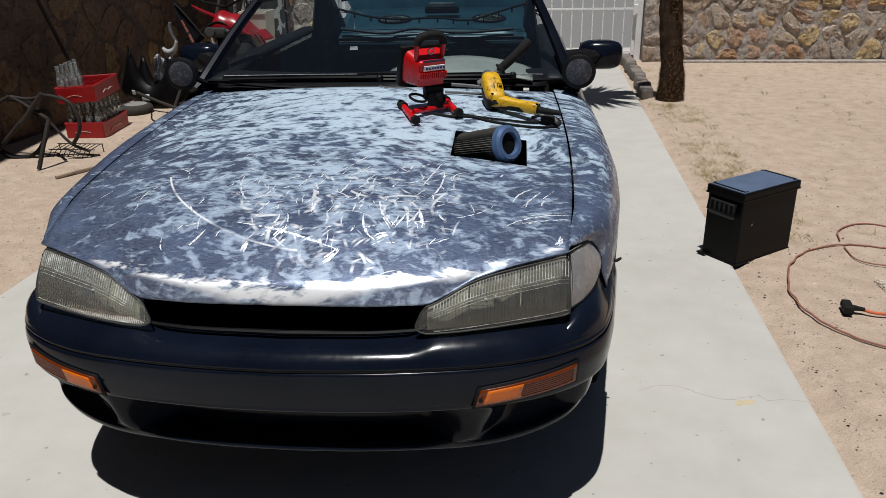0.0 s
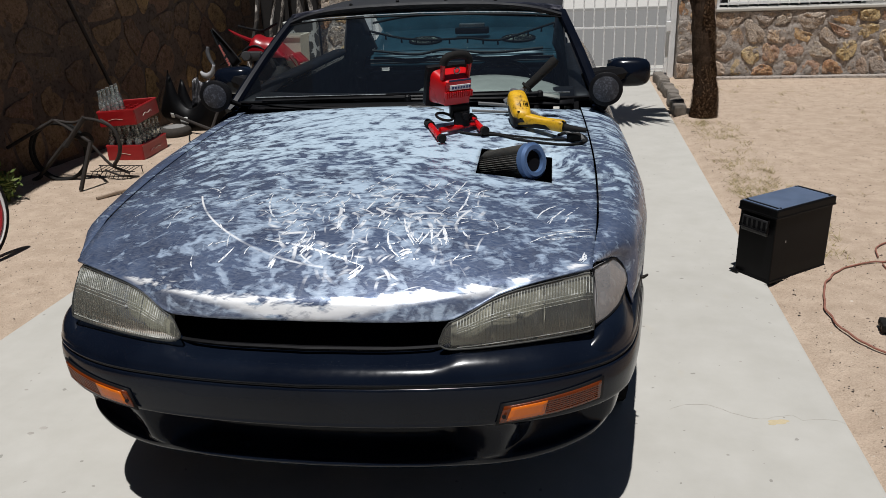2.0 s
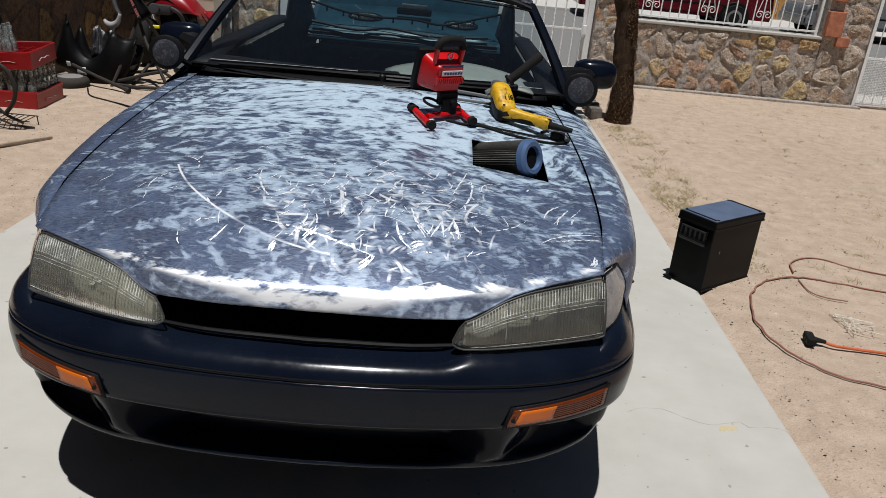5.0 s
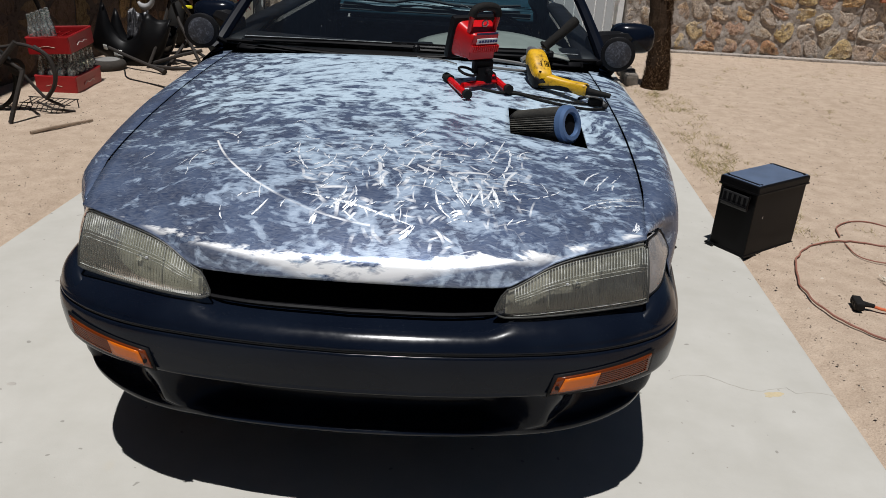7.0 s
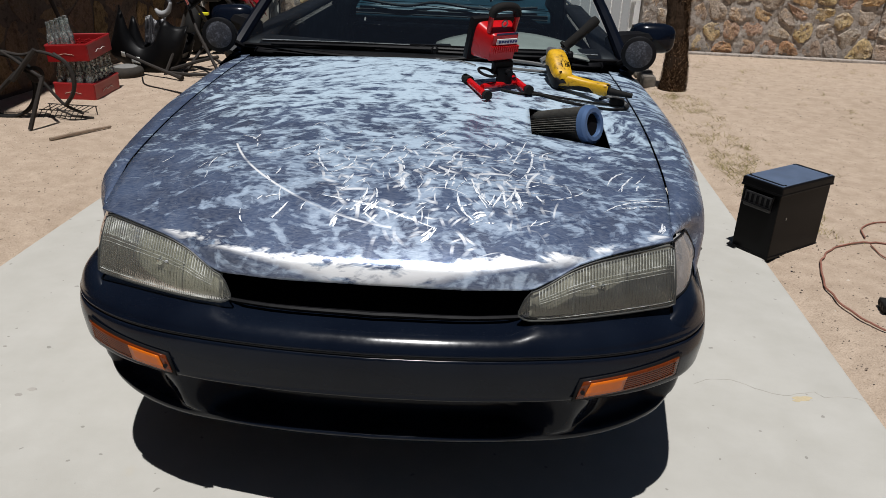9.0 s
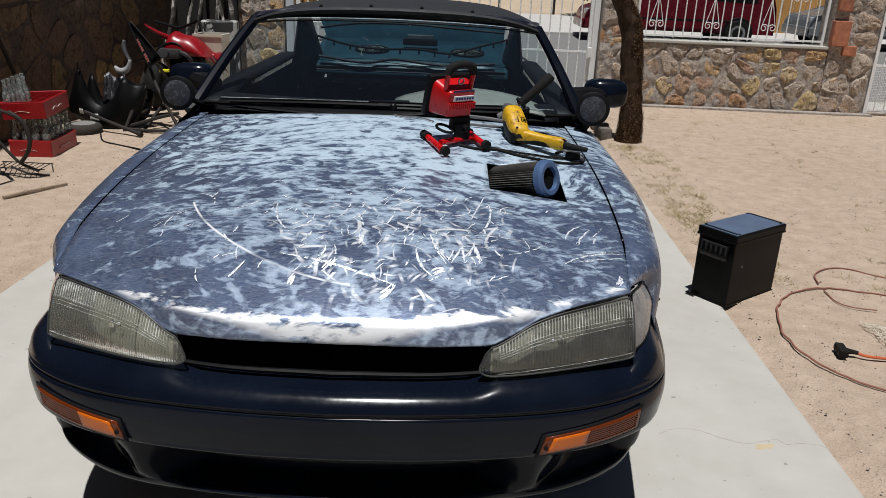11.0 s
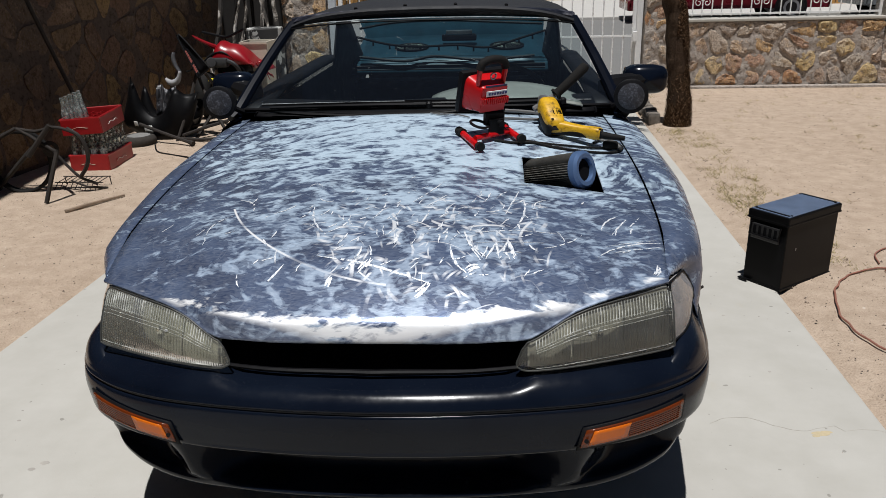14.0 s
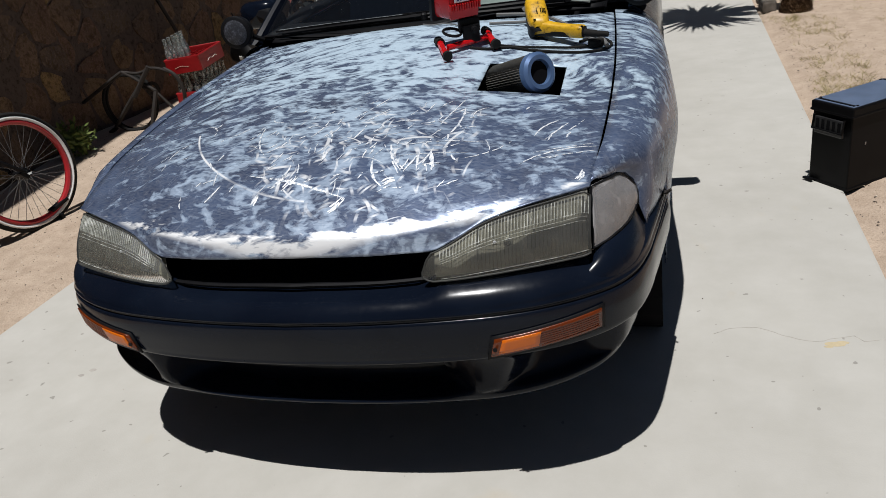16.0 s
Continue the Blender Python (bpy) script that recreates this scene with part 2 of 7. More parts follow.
    worn = k.math("MULTIPLY", worn, k.ramp(lip, [(-0.001, 0.05), (0.009, 1.0)]))
    worn = k.math("MULTIPLY", worn, k.ramp(k.noise(16, 5, 0.65, 0.5, (0.45, 1.3, 1.0), co=base_co), [(0.31, 0.3), (0.43, 1.0)]))
    worn = k.math("MULTIPLY", worn, k.math("MULTIPLY", k.math("LESS_THAN", y, 0.2), k.math("LESS_THAN", k.math("ABSOLUTE", xyz[0]), 0.715)))
    st = k.math("MAXIMUM", st, worn)
    # strokes and lip band turn near-white, their glint put into the colour
    col = k.mix(k.math("MULTIPLY", st, 0.95, clamp=True), col, (0.95, 0.96, 0.97))
    k.set("Base Color", col)
    k.set("Metallic", k.mix(st, k.ramp(pale, [(0.0, 0.40), (1.0, 0.08)]), (0.35, 0.35, 0.35)))
    k.set("Roughness", k.mix(st, k.ramp(f, [(0.50, 0.27), (0.64, 0.42)]), (0.42, 0.42, 0.42)))
    k.bump(k.math("ADD", fine, k.math("MULTIPLY", st, 0.6)), 0.10, 0.002)
    return k.m


def mat_car_paint():
    k = Mat("navy_paint", 0.2, 0.0, (0.012, 0.020, 0.040), 0.19)
    n, s = k.noise(60, 4), k.noise(5, 3)
    dust = k.ramp(k.noise(170, 3, 0.7), [(0.62, 0.0), (0.75, 0.35)])
    col = k.ramp(s, [(0.35, (0.0028, 0.0046, 0.0100)), (0.7, (0.0046, 0.0074, 0.0145))])
    k.set("Base Color", k.mix(dust, col, (0.024, 0.026, 0.030)))
    k.set("Roughness", k.ramp(k.math("ADD", k.math("MULTIPLY", n, 0.4), k.math("MULTIPLY", s, 0.6)), [(0.35, 0.13), (0.7, 0.22)]))
    k.bump(n, 0.03, 0.002)
    return k.m


def mat_thin_glass(name, tint, gloss=0.08, dust=0.0, haze=(0.55, 0.52, 0.46), ribs=0.0, even=False):
    """A thin pane: see-through, with a faint mirror reflection and a veil for dust and painted sheen."""
    m = bpy.data.materials.new(name)
    m.use_nodes = True
    nt = m.node_tree
    nt.nodes.remove(nt.nodes["Principled BSDF"])
    out = nt.nodes["Material Output"]
    tr, gl, df = nt.nodes.new("ShaderNodeBsdfTransparent"), nt.nodes.new("ShaderNodeBsdfGlossy"), nt.nodes.new("ShaderNodeBsdfDiffuse")
    tr.inputs[0].default_value = (*tint, 1)
    gl.inputs["Roughness"].default_value = 0.02
    df.inputs[0].default_value = (*haze, 1)
    fr = nt.nodes.new("ShaderNodeFresnel")
    fr.inputs[0].default_value = 1.5
    m1, m2 = nt.nodes.new("ShaderNodeMixShader"), nt.nodes.new("ShaderNodeMixShader")
    nt.links.new(fr.outputs[0], m1.inputs[0])
    nt.links.new(tr.outputs[0], m1.inputs[1]), nt.links.new(gl.outputs[0], m1.inputs[2])
    nz = nt.nodes.new("ShaderNodeTexNoise")
    nz.inputs["Scale"].default_value, nz.inputs["Detail"].default_value = 35, 8
    tc = nt.nodes.new("ShaderNodeTexCoord")
    nt.links.new(tc.outputs["Object"], nz.inputs["Vector"])
    rp = nt.nodes.new("ShaderNodeMapRange")
    rp.inputs[1].default_value, rp.inputs[2].default_value = 0.5, 0.8
    rp.inputs[3].default_value, rp.inputs[4].default_value = (dust * 0.85, dust * 1.25) if even else (dust * 0.5, dust * 2.5)
    nt.links.new(nz.outputs[0], rp.inputs[0])
    amount = rp.outputs[0]
    if ribs:
        wv = nt.nodes.new("ShaderNodeTexWave")
        wv.bands_direction = "X"
        wv.inputs["Scale"].default_value, wv.inputs["Distortion"].default_value = 52, 0.6
        nt.links.new(tc.outputs["Object"], wv.inputs["Vector"])
        ml = nt.nodes.new("ShaderNodeMath")
        ml.operation = "MULTIPLY_ADD"
        ml.inputs[1].default_value = ribs
        nt.links.new(wv.outputs[1], ml.inputs[0]), nt.links.new(amount, ml.inputs[2])
        amount = ml.outputs[0]
        bp = nt.nodes.new("ShaderNodeBump")
        bp.inputs["Strength"].default_value, bp.inputs["Distance"].default_value = 0.5, 0.002
        nt.links.new(wv.outputs[1], bp.inputs["Height"])
        nt.links.new(bp.outputs[0], gl.inputs["Normal"])
        gl.inputs["Roughness"].default_value = 0.12
    nt.links.new(amount, m2.inputs[0])
    nt.links.new(m1.outputs[0], m2.inputs[1]), nt.links.new(df.outputs[0], m2.inputs[2])
    nt.links.new(m2.outputs[0], out.inputs[0])
    return m


def mat_bark():
    k = Mat("bark", 0.95, spec=0.1)
    a, b = k.noise(17, 8, 0.7, 0.9, (1, 1, 0.30)), k.noise(70, 5, 0.7)
    ring = k.noise(11, 6, 0.7, 0.6, (0.5, 0.5, 1.6))
    col = k.ramp(a, [(0.36, (0.022, 0.014, 0.010)), (0.52, (0.048, 0.030, 0.019)), (0.66, (0.085, 0.056, 0.037))])
    col = k.mix(k.ramp(ring, [(0.34, 0.7), (0.44, 0.0)]), col, (0.016, 0.011, 0.008))
    k.set("Base Color", k.mix(0.2, col, k.ramp(b, [(0.35, (0.02, 0.013, 0.009)), (0.65, (0.16, 0.11, 0.075))])))
    k.bump(k.math("ADD", k.math("ADD", a, k.math("MULTIPLY", ring, 0.5)), k.math("MULTIPLY", b, 0.3)), 0.8, 0.025)
    return k.m


M_sand, M_conc = mat_sand(), mat_concrete()
M_sanded, M_paint = mat_sanded(), mat_car_paint()
M_black = plain("black_plastic", (0.0065, 0.0065, 0.0075), 0.5, vary=0.3, spec=0.13)
# near-black for openings and hollows, their lack of light put into the colour
M_void = plain("cavity_black", (0.006, 0.006, 0.007), 0.9, vary=0.2, spec=0.05)
M_rubber = plain("rubber", (0.010, 0.0095, 0.009), 0.8, vary=0.3, scale=60, bump=0.3, spec=0.2)
M_amber = plain("amber_lens", (0.11, 0.02, 0.003), 0.22, vary=0.2)
M_amber2 = plain("bright_amber_lens", (0.55, 0.12, 0.006), 0.22, vary=0.15)
M_chrome = plain("chrome", (0.75, 0.77, 0.8), 0.12, 1.0, 0.05)
M_steel = plain("steel", (0.35, 0.35, 0.36), 0.4, 0.9, 0.2, 50)
M_red = plain("red_plastic", (0.28, 0.008, 0.010), 0.35, vary=0.15, spec=0.5)
M_redlamp = plain("red_lacquer", (0.50, 0.005, 0.007), 0.28, vary=0.1)
M_white = plain("white_paint", (0.74, 0.74, 0.73), 0.5, vary=0.08)
M_cream = plain("cream_plastic", (0.55, 0.50, 0.41), 0.5, vary=0.1)
M_ring = plain("blue_grey_rubber", (0.085, 0.15, 0.29), 0.34, 0.35, 0.15)
M_canvas = plain("black_vinyl", (0.022, 0.023, 0.026), 0.65, vary=0.2, scale=120, bump=0.25, spec=0.3)
M_teal = plain("faded_teal_paint", (0.015, 0.052, 0.074), 0.4, vary=0.35, scale=14)
M_dash = plain("grey_green_dash", (0.20, 0.22, 0.20), 0.6, vary=0.15)
M_orange = plain("orange_cord", (0.50, 0.11, 0.035), 0.6, vary=0.25)
M_brown_cord = plain("dusty_brown_cord", (0.24, 0.10, 0.07), 0.7, vary=0.25)
M_rust = plain("rusty_steel", (0.026, 0.021, 0.018), 0.75, 0.3, 0.4, 40)
M_wood = plain("weathered_wood", (0.23, 0.17, 0.12), 0.9, vary=0.35, scale=40, bump=0.4)
# bluish haze stands in for the sky reflected in the windscreen
M_glass = mat_thin_glass("windscreen_glass", (0.74, 0.83, 0.85), dust=0.016, haze=(0.22, 0.28, 0.40), even=True)
# pale haze on the bottles stands in for highlights on their glass
M_bottle = mat_thin_glass("bottle_glass", (0.90, 0.95, 0.93), dust=0.26, haze=(0.66, 0.68, 0.66))


# ---- mesh helpers ----
def link_mesh(name, verts, faces, mat, parent=None, label="", smooth=True):
    me = bpy.data.meshes.new(name)
    me.from_pydata([tuple(v) for v in verts], [], faces)
    me.update()
    if smooth:
        me.shade_smooth()
    if mat:
        me.materials.append(mat)
    ob = new(name, me)
    if parent:
        ob.parent = parent
    if label:
        ob["label"] = label
    return ob


def part(name, bm, mat, parent=None, label="", smooth=False):
    """Links a bmesh as one mesh object under a thing or a part."""
    bmesh.ops.recalc_face_normals(bm, faces=bm.faces)
    me = bpy.data.meshes.new(name)
    bm.to_mesh(me)
    bm.free()
    if smooth:
        me.shade_smooth()
        me.set_sharp_from_angle(angle=radians(38))
    me.materials.append(mat)
    ob = new(name, me)
    if parent:
        ob.parent = parent
    if label:
        ob["label"] = label
    return ob


def thing(name, label, category, group="", m=None):
    e = new(name)
    e.empty_display_size = 0.05
    if m:
        e.matrix_world = m
    return tagged(e, label, category, group)


def grid(fn, nu, nv, close_u=False, close_v=False):
    verts = [fn(i / (nu if close_u else nu - 1), j / (nv if close_v else nv - 1)) for i in range(nu) for j in range(nv)]
    faces = []
    for i in range(nu if close_u else nu - 1):
        for j in range(nv if close_v else nv - 1):
            a, b = i * nv + j, ((i + 1) % nu) * nv + j
            c, d = ((i + 1) % nu) * nv + (j + 1) % nv, i * nv + (j + 1) % nv
            faces.append((a, b, c, d))
    return verts, faces


def sheet(name, fn, nu, nv, mat, parent=None, label="", thick=0.0, smooth=True, close_u=False):
    """A curved panel, with a thickness where one is given."""
    v, f = grid(fn, nu, nv, close_u)
    ob = link_mesh(name, v, f, mat, parent, label, smooth)
    if thick:
        s = ob.modifiers.new("thickness", "SOLIDIFY")
        s.thickness, s.offset = thick, 0
    return ob


def box_bm(sx, sy, sz, at=(0, 0, 0), bevel=0.0, m=None, seg=2, bm=None):
    own = bmesh.new()
    bmesh.ops.create_cube(own, size=1.0, matrix=Matrix.Translation(at) @ Matrix.Diagonal((sx, sy, sz, 1)))
    if bevel:
        bmesh.ops.bevel(own, geom=own.edges[:], offset=bevel, segments=seg, affect="EDGES", profile=0.6)
    if m:
        bmesh.ops.transform(own, matrix=m, verts=own.verts)
    return join_bm(bm, own)


def join_bm(bm, own):
    if bm is None:
        return own
    off = len(bm.verts)
    vs = [bm.verts.new(v.co) for v in own.verts]
    own.verts.index_update()
    for f in own.faces:
        try:
            bm.faces.new([vs[v.index] for v in f.verts])
        except ValueError:
            pass
    own.free()
    return bm


def smooth_line(points, n=8):
    """Catmull-Rom through the points."""
    p = [Vector(q) for q in points]
    if len(p) < 3:
        return p
    p = [2 * p[0] - p[1]] + p + [2 * p[-1] - p[-2]]
    out = []
    for i in range(1, len(p) - 2):
        for s in range(n):
            t = s / n
            a, b, c, d = p[i - 1], p[i], p[i + 1], p[i + 2]
            out.append(0.5 * ((2 * b) + (c - a) * t + (2 * a - 5 * b + 4 * c - d) * t * t + (3 * b - a - 3 * c + d) * t ** 3))
    out.append(p[-2])
    return out


def tube_bm(points, r, sides=8, bm=None, closed=False, smooth=0):
    """A round bar or cable along points; r is one radius or one for each point."""
    pts = smooth_line(points, smooth) if smooth else [Vector(q) for q in points]
    n = len(pts)
    rs = r if isinstance(r, (list, tuple)) else [r] * n
    if len(rs) != n:
        rs = [float(np.interp(i / (n - 1), np.linspace(0, 1, len(rs)), rs)) for i in range(n)]
    own = bmesh.new()
    rings, up = [], None
    for i, p in enumerate(pts):
        d = (pts[(i + 1) % n] - pts[i - 1]) if closed else (pts[min(i + 1, n - 1)] - pts[max(i - 1, 0)])
        d.normalize()
        if up is None:
            up = d.orthogonal().normalized()
        up = (up - d * up.dot(d)).normalized()
        side = d.cross(up)
        rings.append([own.verts.new(p + rs[i] * (math.cos(a) * up + math.sin(a) * side)) for a in (2 * math.pi * k / sides for k in range(sides))])
    for i in range(n if closed else n - 1):
        a, b = rings[i], rings[(i + 1) % n]
        for k in range(sides):
            own.faces.new((a[k], a[(k + 1) % sides], b[(k + 1) % sides], b[k]))
    if not closed:
        own.faces.new(rings[0][::-1]), own.faces.new(rings[-1])
    return join_bm(bm, own)


def lathe_bm(profile, n=24, m=None, bm=None, closed=False):
    """Turns (radius, height) pairs round z."""
    own = bmesh.new()
    rings = [[own.verts.new((r * math.cos(2 * math.pi * k / n), r * math.sin(2 * math.pi * k / n), z)) for k in range(n)] for r, z in profile]
    pairs = list(zip(rings, rings[1:])) + ([(rings[-1], rings[0])] if closed else [])
    for a, b in pairs:
        for k in range(n):
            own.faces.new((a[k], a[(k + 1) % n], b[(k + 1) % n], b[k]))
    if not closed:
        for ring, (r, z) in ((rings[0], profile[0]), (rings[-1], profile[-1])):
            if r > 1e-4:
                own.faces.new(ring)
    if m:
        bmesh.ops.transform(own, matrix=m, verts=own.verts)
    return join_bm(bm, own)


def torus_bm(R, r, n=40, k=10, m=None, bm=None, squash=1.0):
    own = bmesh.new()
    rings = []
    for i in range(n):
        a = 2 * math.pi * i / n
        rings.append([own.verts.new(((R + r * math.cos(b)) * math.cos(a), (R + r * math.cos(b)) * math.sin(a), squash * r * math.sin(b))) for b in (2 * math.pi * j / k for j in range(k))])
    for i in range(n):
        for j in range(k):
            own.faces.new((rings[i][j], rings[(i + 1) % n][j], rings[(i + 1) % n][(j + 1) % k], rings[i][(j + 1) % k]))
    if m:
        bmesh.ops.transform(own, matrix=m, verts=own.verts)
    return join_bm(bm, own)


def curve_at(xs, ys):
    """A smooth function through the given pairs."""
    xs, ys = np.array(xs, float), np.array(ys, float)
    s = np.gradient(ys, xs)

    def f(x):
        x = float(np.clip(x, xs[0], xs[-1]))
        i = int(np.clip(np.searchsorted(xs, x) - 1, 0, len(xs) - 2))
        h = xs[i + 1] - xs[i]
        t = (x - xs[i]) / h
        return float((2 * t ** 3 - 3 * t ** 2 + 1) * ys[i] + (t ** 3 - 2 * t ** 2 + t) * h * s[i] + (-2 * t ** 3 + 3 * t ** 2) * ys[i + 1] + (t ** 3 - t ** 2) * h * s[i + 1])

    return f


def bars(name, rows, mat, parent, m):
    """Unreadable writing as short plain bars: rows of (x, y, width, height)."""
    bm = bmesh.new()
    for x, y, w, h in rows:
        box_bm(w, h, 0.0012, (x, y, 0), m=m, bm=bm)
    return part(name, bm, mat, parent)


# ---- the car ----
car = thing("car", "dark navy soft-top car with hand-sanded bare metal bonnet", "car")
CAR_YAW = 1.6
car.rotation_euler.z, car.location.x = radians(CAR_YAW), 0.006
hood_mid = curve_at([-0.06, -0.03, 0.0, 0.035, 0.08, 0.15, 0.35, 0.6, 0.9, 1.2, 1.6], [0.724, 0.744, 0.762, 0.782, 0.806, 0.840, 0.893, 0.928, 0.958, 0.982, 1.005])
edge_y = curve_at([0, 0.3, 0.37, 0.41, 0.45, 0.5, 0.56, 0.63, 0.72, 0.80], [-0.050, -0.028, -0.010, 0.010, 0.032, 0.052, 0.074, 0.104, 0.152, 0.21])
edge_z = curve_at([0, 0.3, 0.37, 0.41, 0.45, 0.5, 0.56, 0.63, 0.72, 0.80], [0.700, 0.698, 0.699, 0.712, 0.731, 0.748, 0.759, 0.766, 0.771, 0.772])
rear_y = curve_at([0, 0.2, 0.4, 0.6, 0.74, 0.84], [1.26, 1.27, 1.31, 1.38, 1.46, 1.54])
SEAM = curve_at([0.1, 0.4, 0.8, 1.2, 1.5], [0.712, 0.738, 0.748, 0.738, 0.722])


def skin_z(x, y):
    """Height of the bonnet and wing tops."""
    ax = abs(x)
    z = hood_mid(y) - 0.14 * min(ax, 0.74) ** 2
    d = y - edge_y(ax)
    if d < 0.02:
        z -= (hood_mid(edge_y(ax)) - 0.14 * min(ax, 0.74) ** 2 - edge_z(ax)) * max(0.0, 1 - max(d, 0) / 0.02) ** 1.6
    return z


def on_skin(x, y):
    """Height of the bonnet at a place in the yard."""
    c, s = math.cos(radians(CAR_YAW)), math.sin(radians(CAR_YAW))
    x -= 0.006
    return skin_z(c * x + s * y, c * y - s * x)


HOLE = (0.378, 0.612, 0.574, 0.800)


def bonnet():
    verts, faces = [], []
    us = list(np.linspace(-1, 0.36 / 0.745, 42)) + list(np.linspace(0.62 / 0.745, 1, 9))
    us += [HOLE[0] / 0.745, HOLE[1] / 0.745, 0.43 / 0.745, 0.49 / 0.745, 0.55 / 0.745]
    us = sorted(us)
    ds = [0, 0.003, 0.007, 0.013, 0.02, 0.035, 0.06, 0.09]
    for u in us:
        xr = u * 0.745
        y0 = edge_y(abs(u) * 0.72)
        y1 = rear_y(abs(xr))
        ys = [y0 + d for d in ds] + list(np.linspace(y0 + 0.14, HOLE[2], 14)) + list(np.linspace(HOLE[2], HOLE[3], 7))[1:] + list(np.linspace(HOLE[3], y1, 16))[1:]
        for y in ys:
            x = u * SEAM(y) if abs(u) > 0.9 else u * (0.745 + (SEAM(y) - 0.745) * (abs(u) / 0.9) ** 3)
            if HOLE[2] - 0.01 < y < HOLE[3] + 0.01 and 0.3 < u < 0.9:
                x = u * 0.745
            verts.append((x, y, skin_z(x, y)))
    nv = len(ds) + 14 + 6 + 15
    hy0, hy1 = len(ds) + 13, len(ds) + 13 + 6
    for i in range(len(us) - 1):
        for j in range(nv - 1):
            inside = us[i] >= HOLE[0] / 0.745 - 1e-6 and us[i + 1] <= HOLE[1] / 0.745 + 1e-6 and hy0 <= j < hy1
            if not inside:
                a = i * nv + j
                faces.append((a, a + nv, a + nv + 1, a + 1))
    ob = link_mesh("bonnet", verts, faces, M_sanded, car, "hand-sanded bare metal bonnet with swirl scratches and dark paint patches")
    s = ob.modifiers.new("thickness", "SOLIDIFY")
    s.thickness, s.offset = 0.006, -1
    return ob


bonnet_panel = bonnet()
# single scratches and scribbles ground into the bonnet
kw = Mat("bright_scratched_metal", 0.38, 0.35)
glint = kw.noise(130, 5, 0.75, 0.3, (1.0, 0.5, 0.2))
kw.set("Base Color", kw.ramp(glint, [(0.40, (0.36, 0.44, 0.55)), (0.52, (0.90, 0.92, 0.94))]))
kw.set("Roughness", kw.ramp(glint, [(0.35, 0.30), (0.6, 0.46)]))
M_scratch = kw.m
scratch_rng = random.Random(77)


def scratch(x, y, angle, half, bend, width):
    """A ragged stroke on the skin: middle, direction, half length, bend, half width."""
    if width > 0.0055:
        for k in range(3):
            shift = (k - 1) * width * 0.55 + scratch_rng.uniform(-0.001, 0.001)
            scratch(x - shift * math.sin(radians(angle)), y + shift * math.cos(radians(angle)), angle + scratch_rng.uniform(-7, 7), half * scratch_rng.uniform(0.55, 0.95), bend, 0.0042)
        return
    n = max(6, round(half / 0.0045))
    ca, sa = math.cos(radians(angle)), math.sin(radians(angle))
    verts, faces = [], []
    for i in range(n + 1):
        u = half * (2 * i / n - 1)
        v = -bend * u * u + scratch_rng.uniform(-0.0009, 0.0009)
        taper = 1.4 * min(1.0, 0.30 + 2.2 * min(i, n - i) / n)
        for w in (width * taper * scratch_rng.uniform(0.30, 0.62), -width * taper * scratch_rng.uniform(0.30, 0.62)):
            px, py = x + ca * u - sa * (v + w), y + sa * u + ca * (v + w)
            verts.append((px, py, skin_z(px, py) + 0.0007))
        if i and scratch_rng.random() > 0.12:
            k = 2 * i
            faces.append((k - 2, k, k + 1, k - 1))
    if faces:
        link_mesh("scratch", verts, faces, M_scratch, bonnet_panel)


# long gouge
scratch(-0.007, 0.119, -16, 0.149, 0.34, 0.0050)
# hooked stroke
scratch(-0.394, 0.435, -59, 0.061, 6.40, 0.0034)
# open curve
scratch(-0.189, 0.305, -68, 0.080, -2.24, 0.0042)
scratch(-0.105, 0.279, 59, 0.050, -7.53, 0.0042)
# thin dashes
scratch(-0.622, 0.356, 53, 0.024, -6.36, 0.0025)
scratch(-0.478, 0.340, 62, 0.049, 8.38, 0.0034)
scratch(-0.279, 0.383, 40, 0.043, -2.96, 0.0034)
# small loop
scratch(-0.234, 0.547, 3, 0.024, 60.0, 0.0034)
scratch(-0.181, 0.416, -25, 0.039, -15.41, 0.0025)
# short dashes
scratch(-0.014, 0.349, 73, 0.044, -3.54, 0.0042)
scratch(0.031, 0.304, -72, 0.032, 2.52, 0.0042)
scratch(0.108, 0.469, 62, 0.083, -0.44, 0.0034)
scratch(0.136, 0.416, 60, 0.036, 1.35, 0.0034)
scratch(0.108, 0.319, 75, 0.046, -2.13, 0.0042)
# zigzag scribble
scratch(0.232, 0.201, -65, 0.066, -1.83, 0.0059)
scratch(0.283, 0.186, 68, 0.038, -0.79, 0.0042)
scratch(0.297, 0.186, -85, 0.033, -1.88, 0.0042)
scratch(0.315, 0.195, 75, 0.040, -0.55, 0.0042)
scratch(0.332, 0.194, -80, 0.046, -2.05, 0.0067)
scratch(0.369, 0.364, 80, 0.085, -1.91, 0.0042)
scratch(0.189, 0.145, -65, 0.049, -5.58, 0.0050)
scratch(0.236, 0.123, 25, 0.020, 14.36, 0.0101)
# thin lines
scratch(0.335, 0.273, 8, 0.115, 0.87, 0.0025)
scratch(0.332, 0.221, 7, 0.093, 0.27, 0.0017)
scratch(0.473, 0.239, 38, 0.066, -2.76, 0.0025)
# hatching
scratch(0.591, 0.375, 59, 0.055, 3.05, 0.0034)
scratch(0.625, 0.363, 62, 0.059, 0.28, 0.0034)
scratch(0.667, 0.392, 60, 0.048, -0.66, 0.0025)
scratch(0.628, 0.266, 32, 0.104, 1.36, 0.0034)
scratch(0.658, 0.259, 25, 0.069, 0.14, 0.0025)
scratch(0.646, 0.285, 27, 0.079, 0.09, 0.0017)
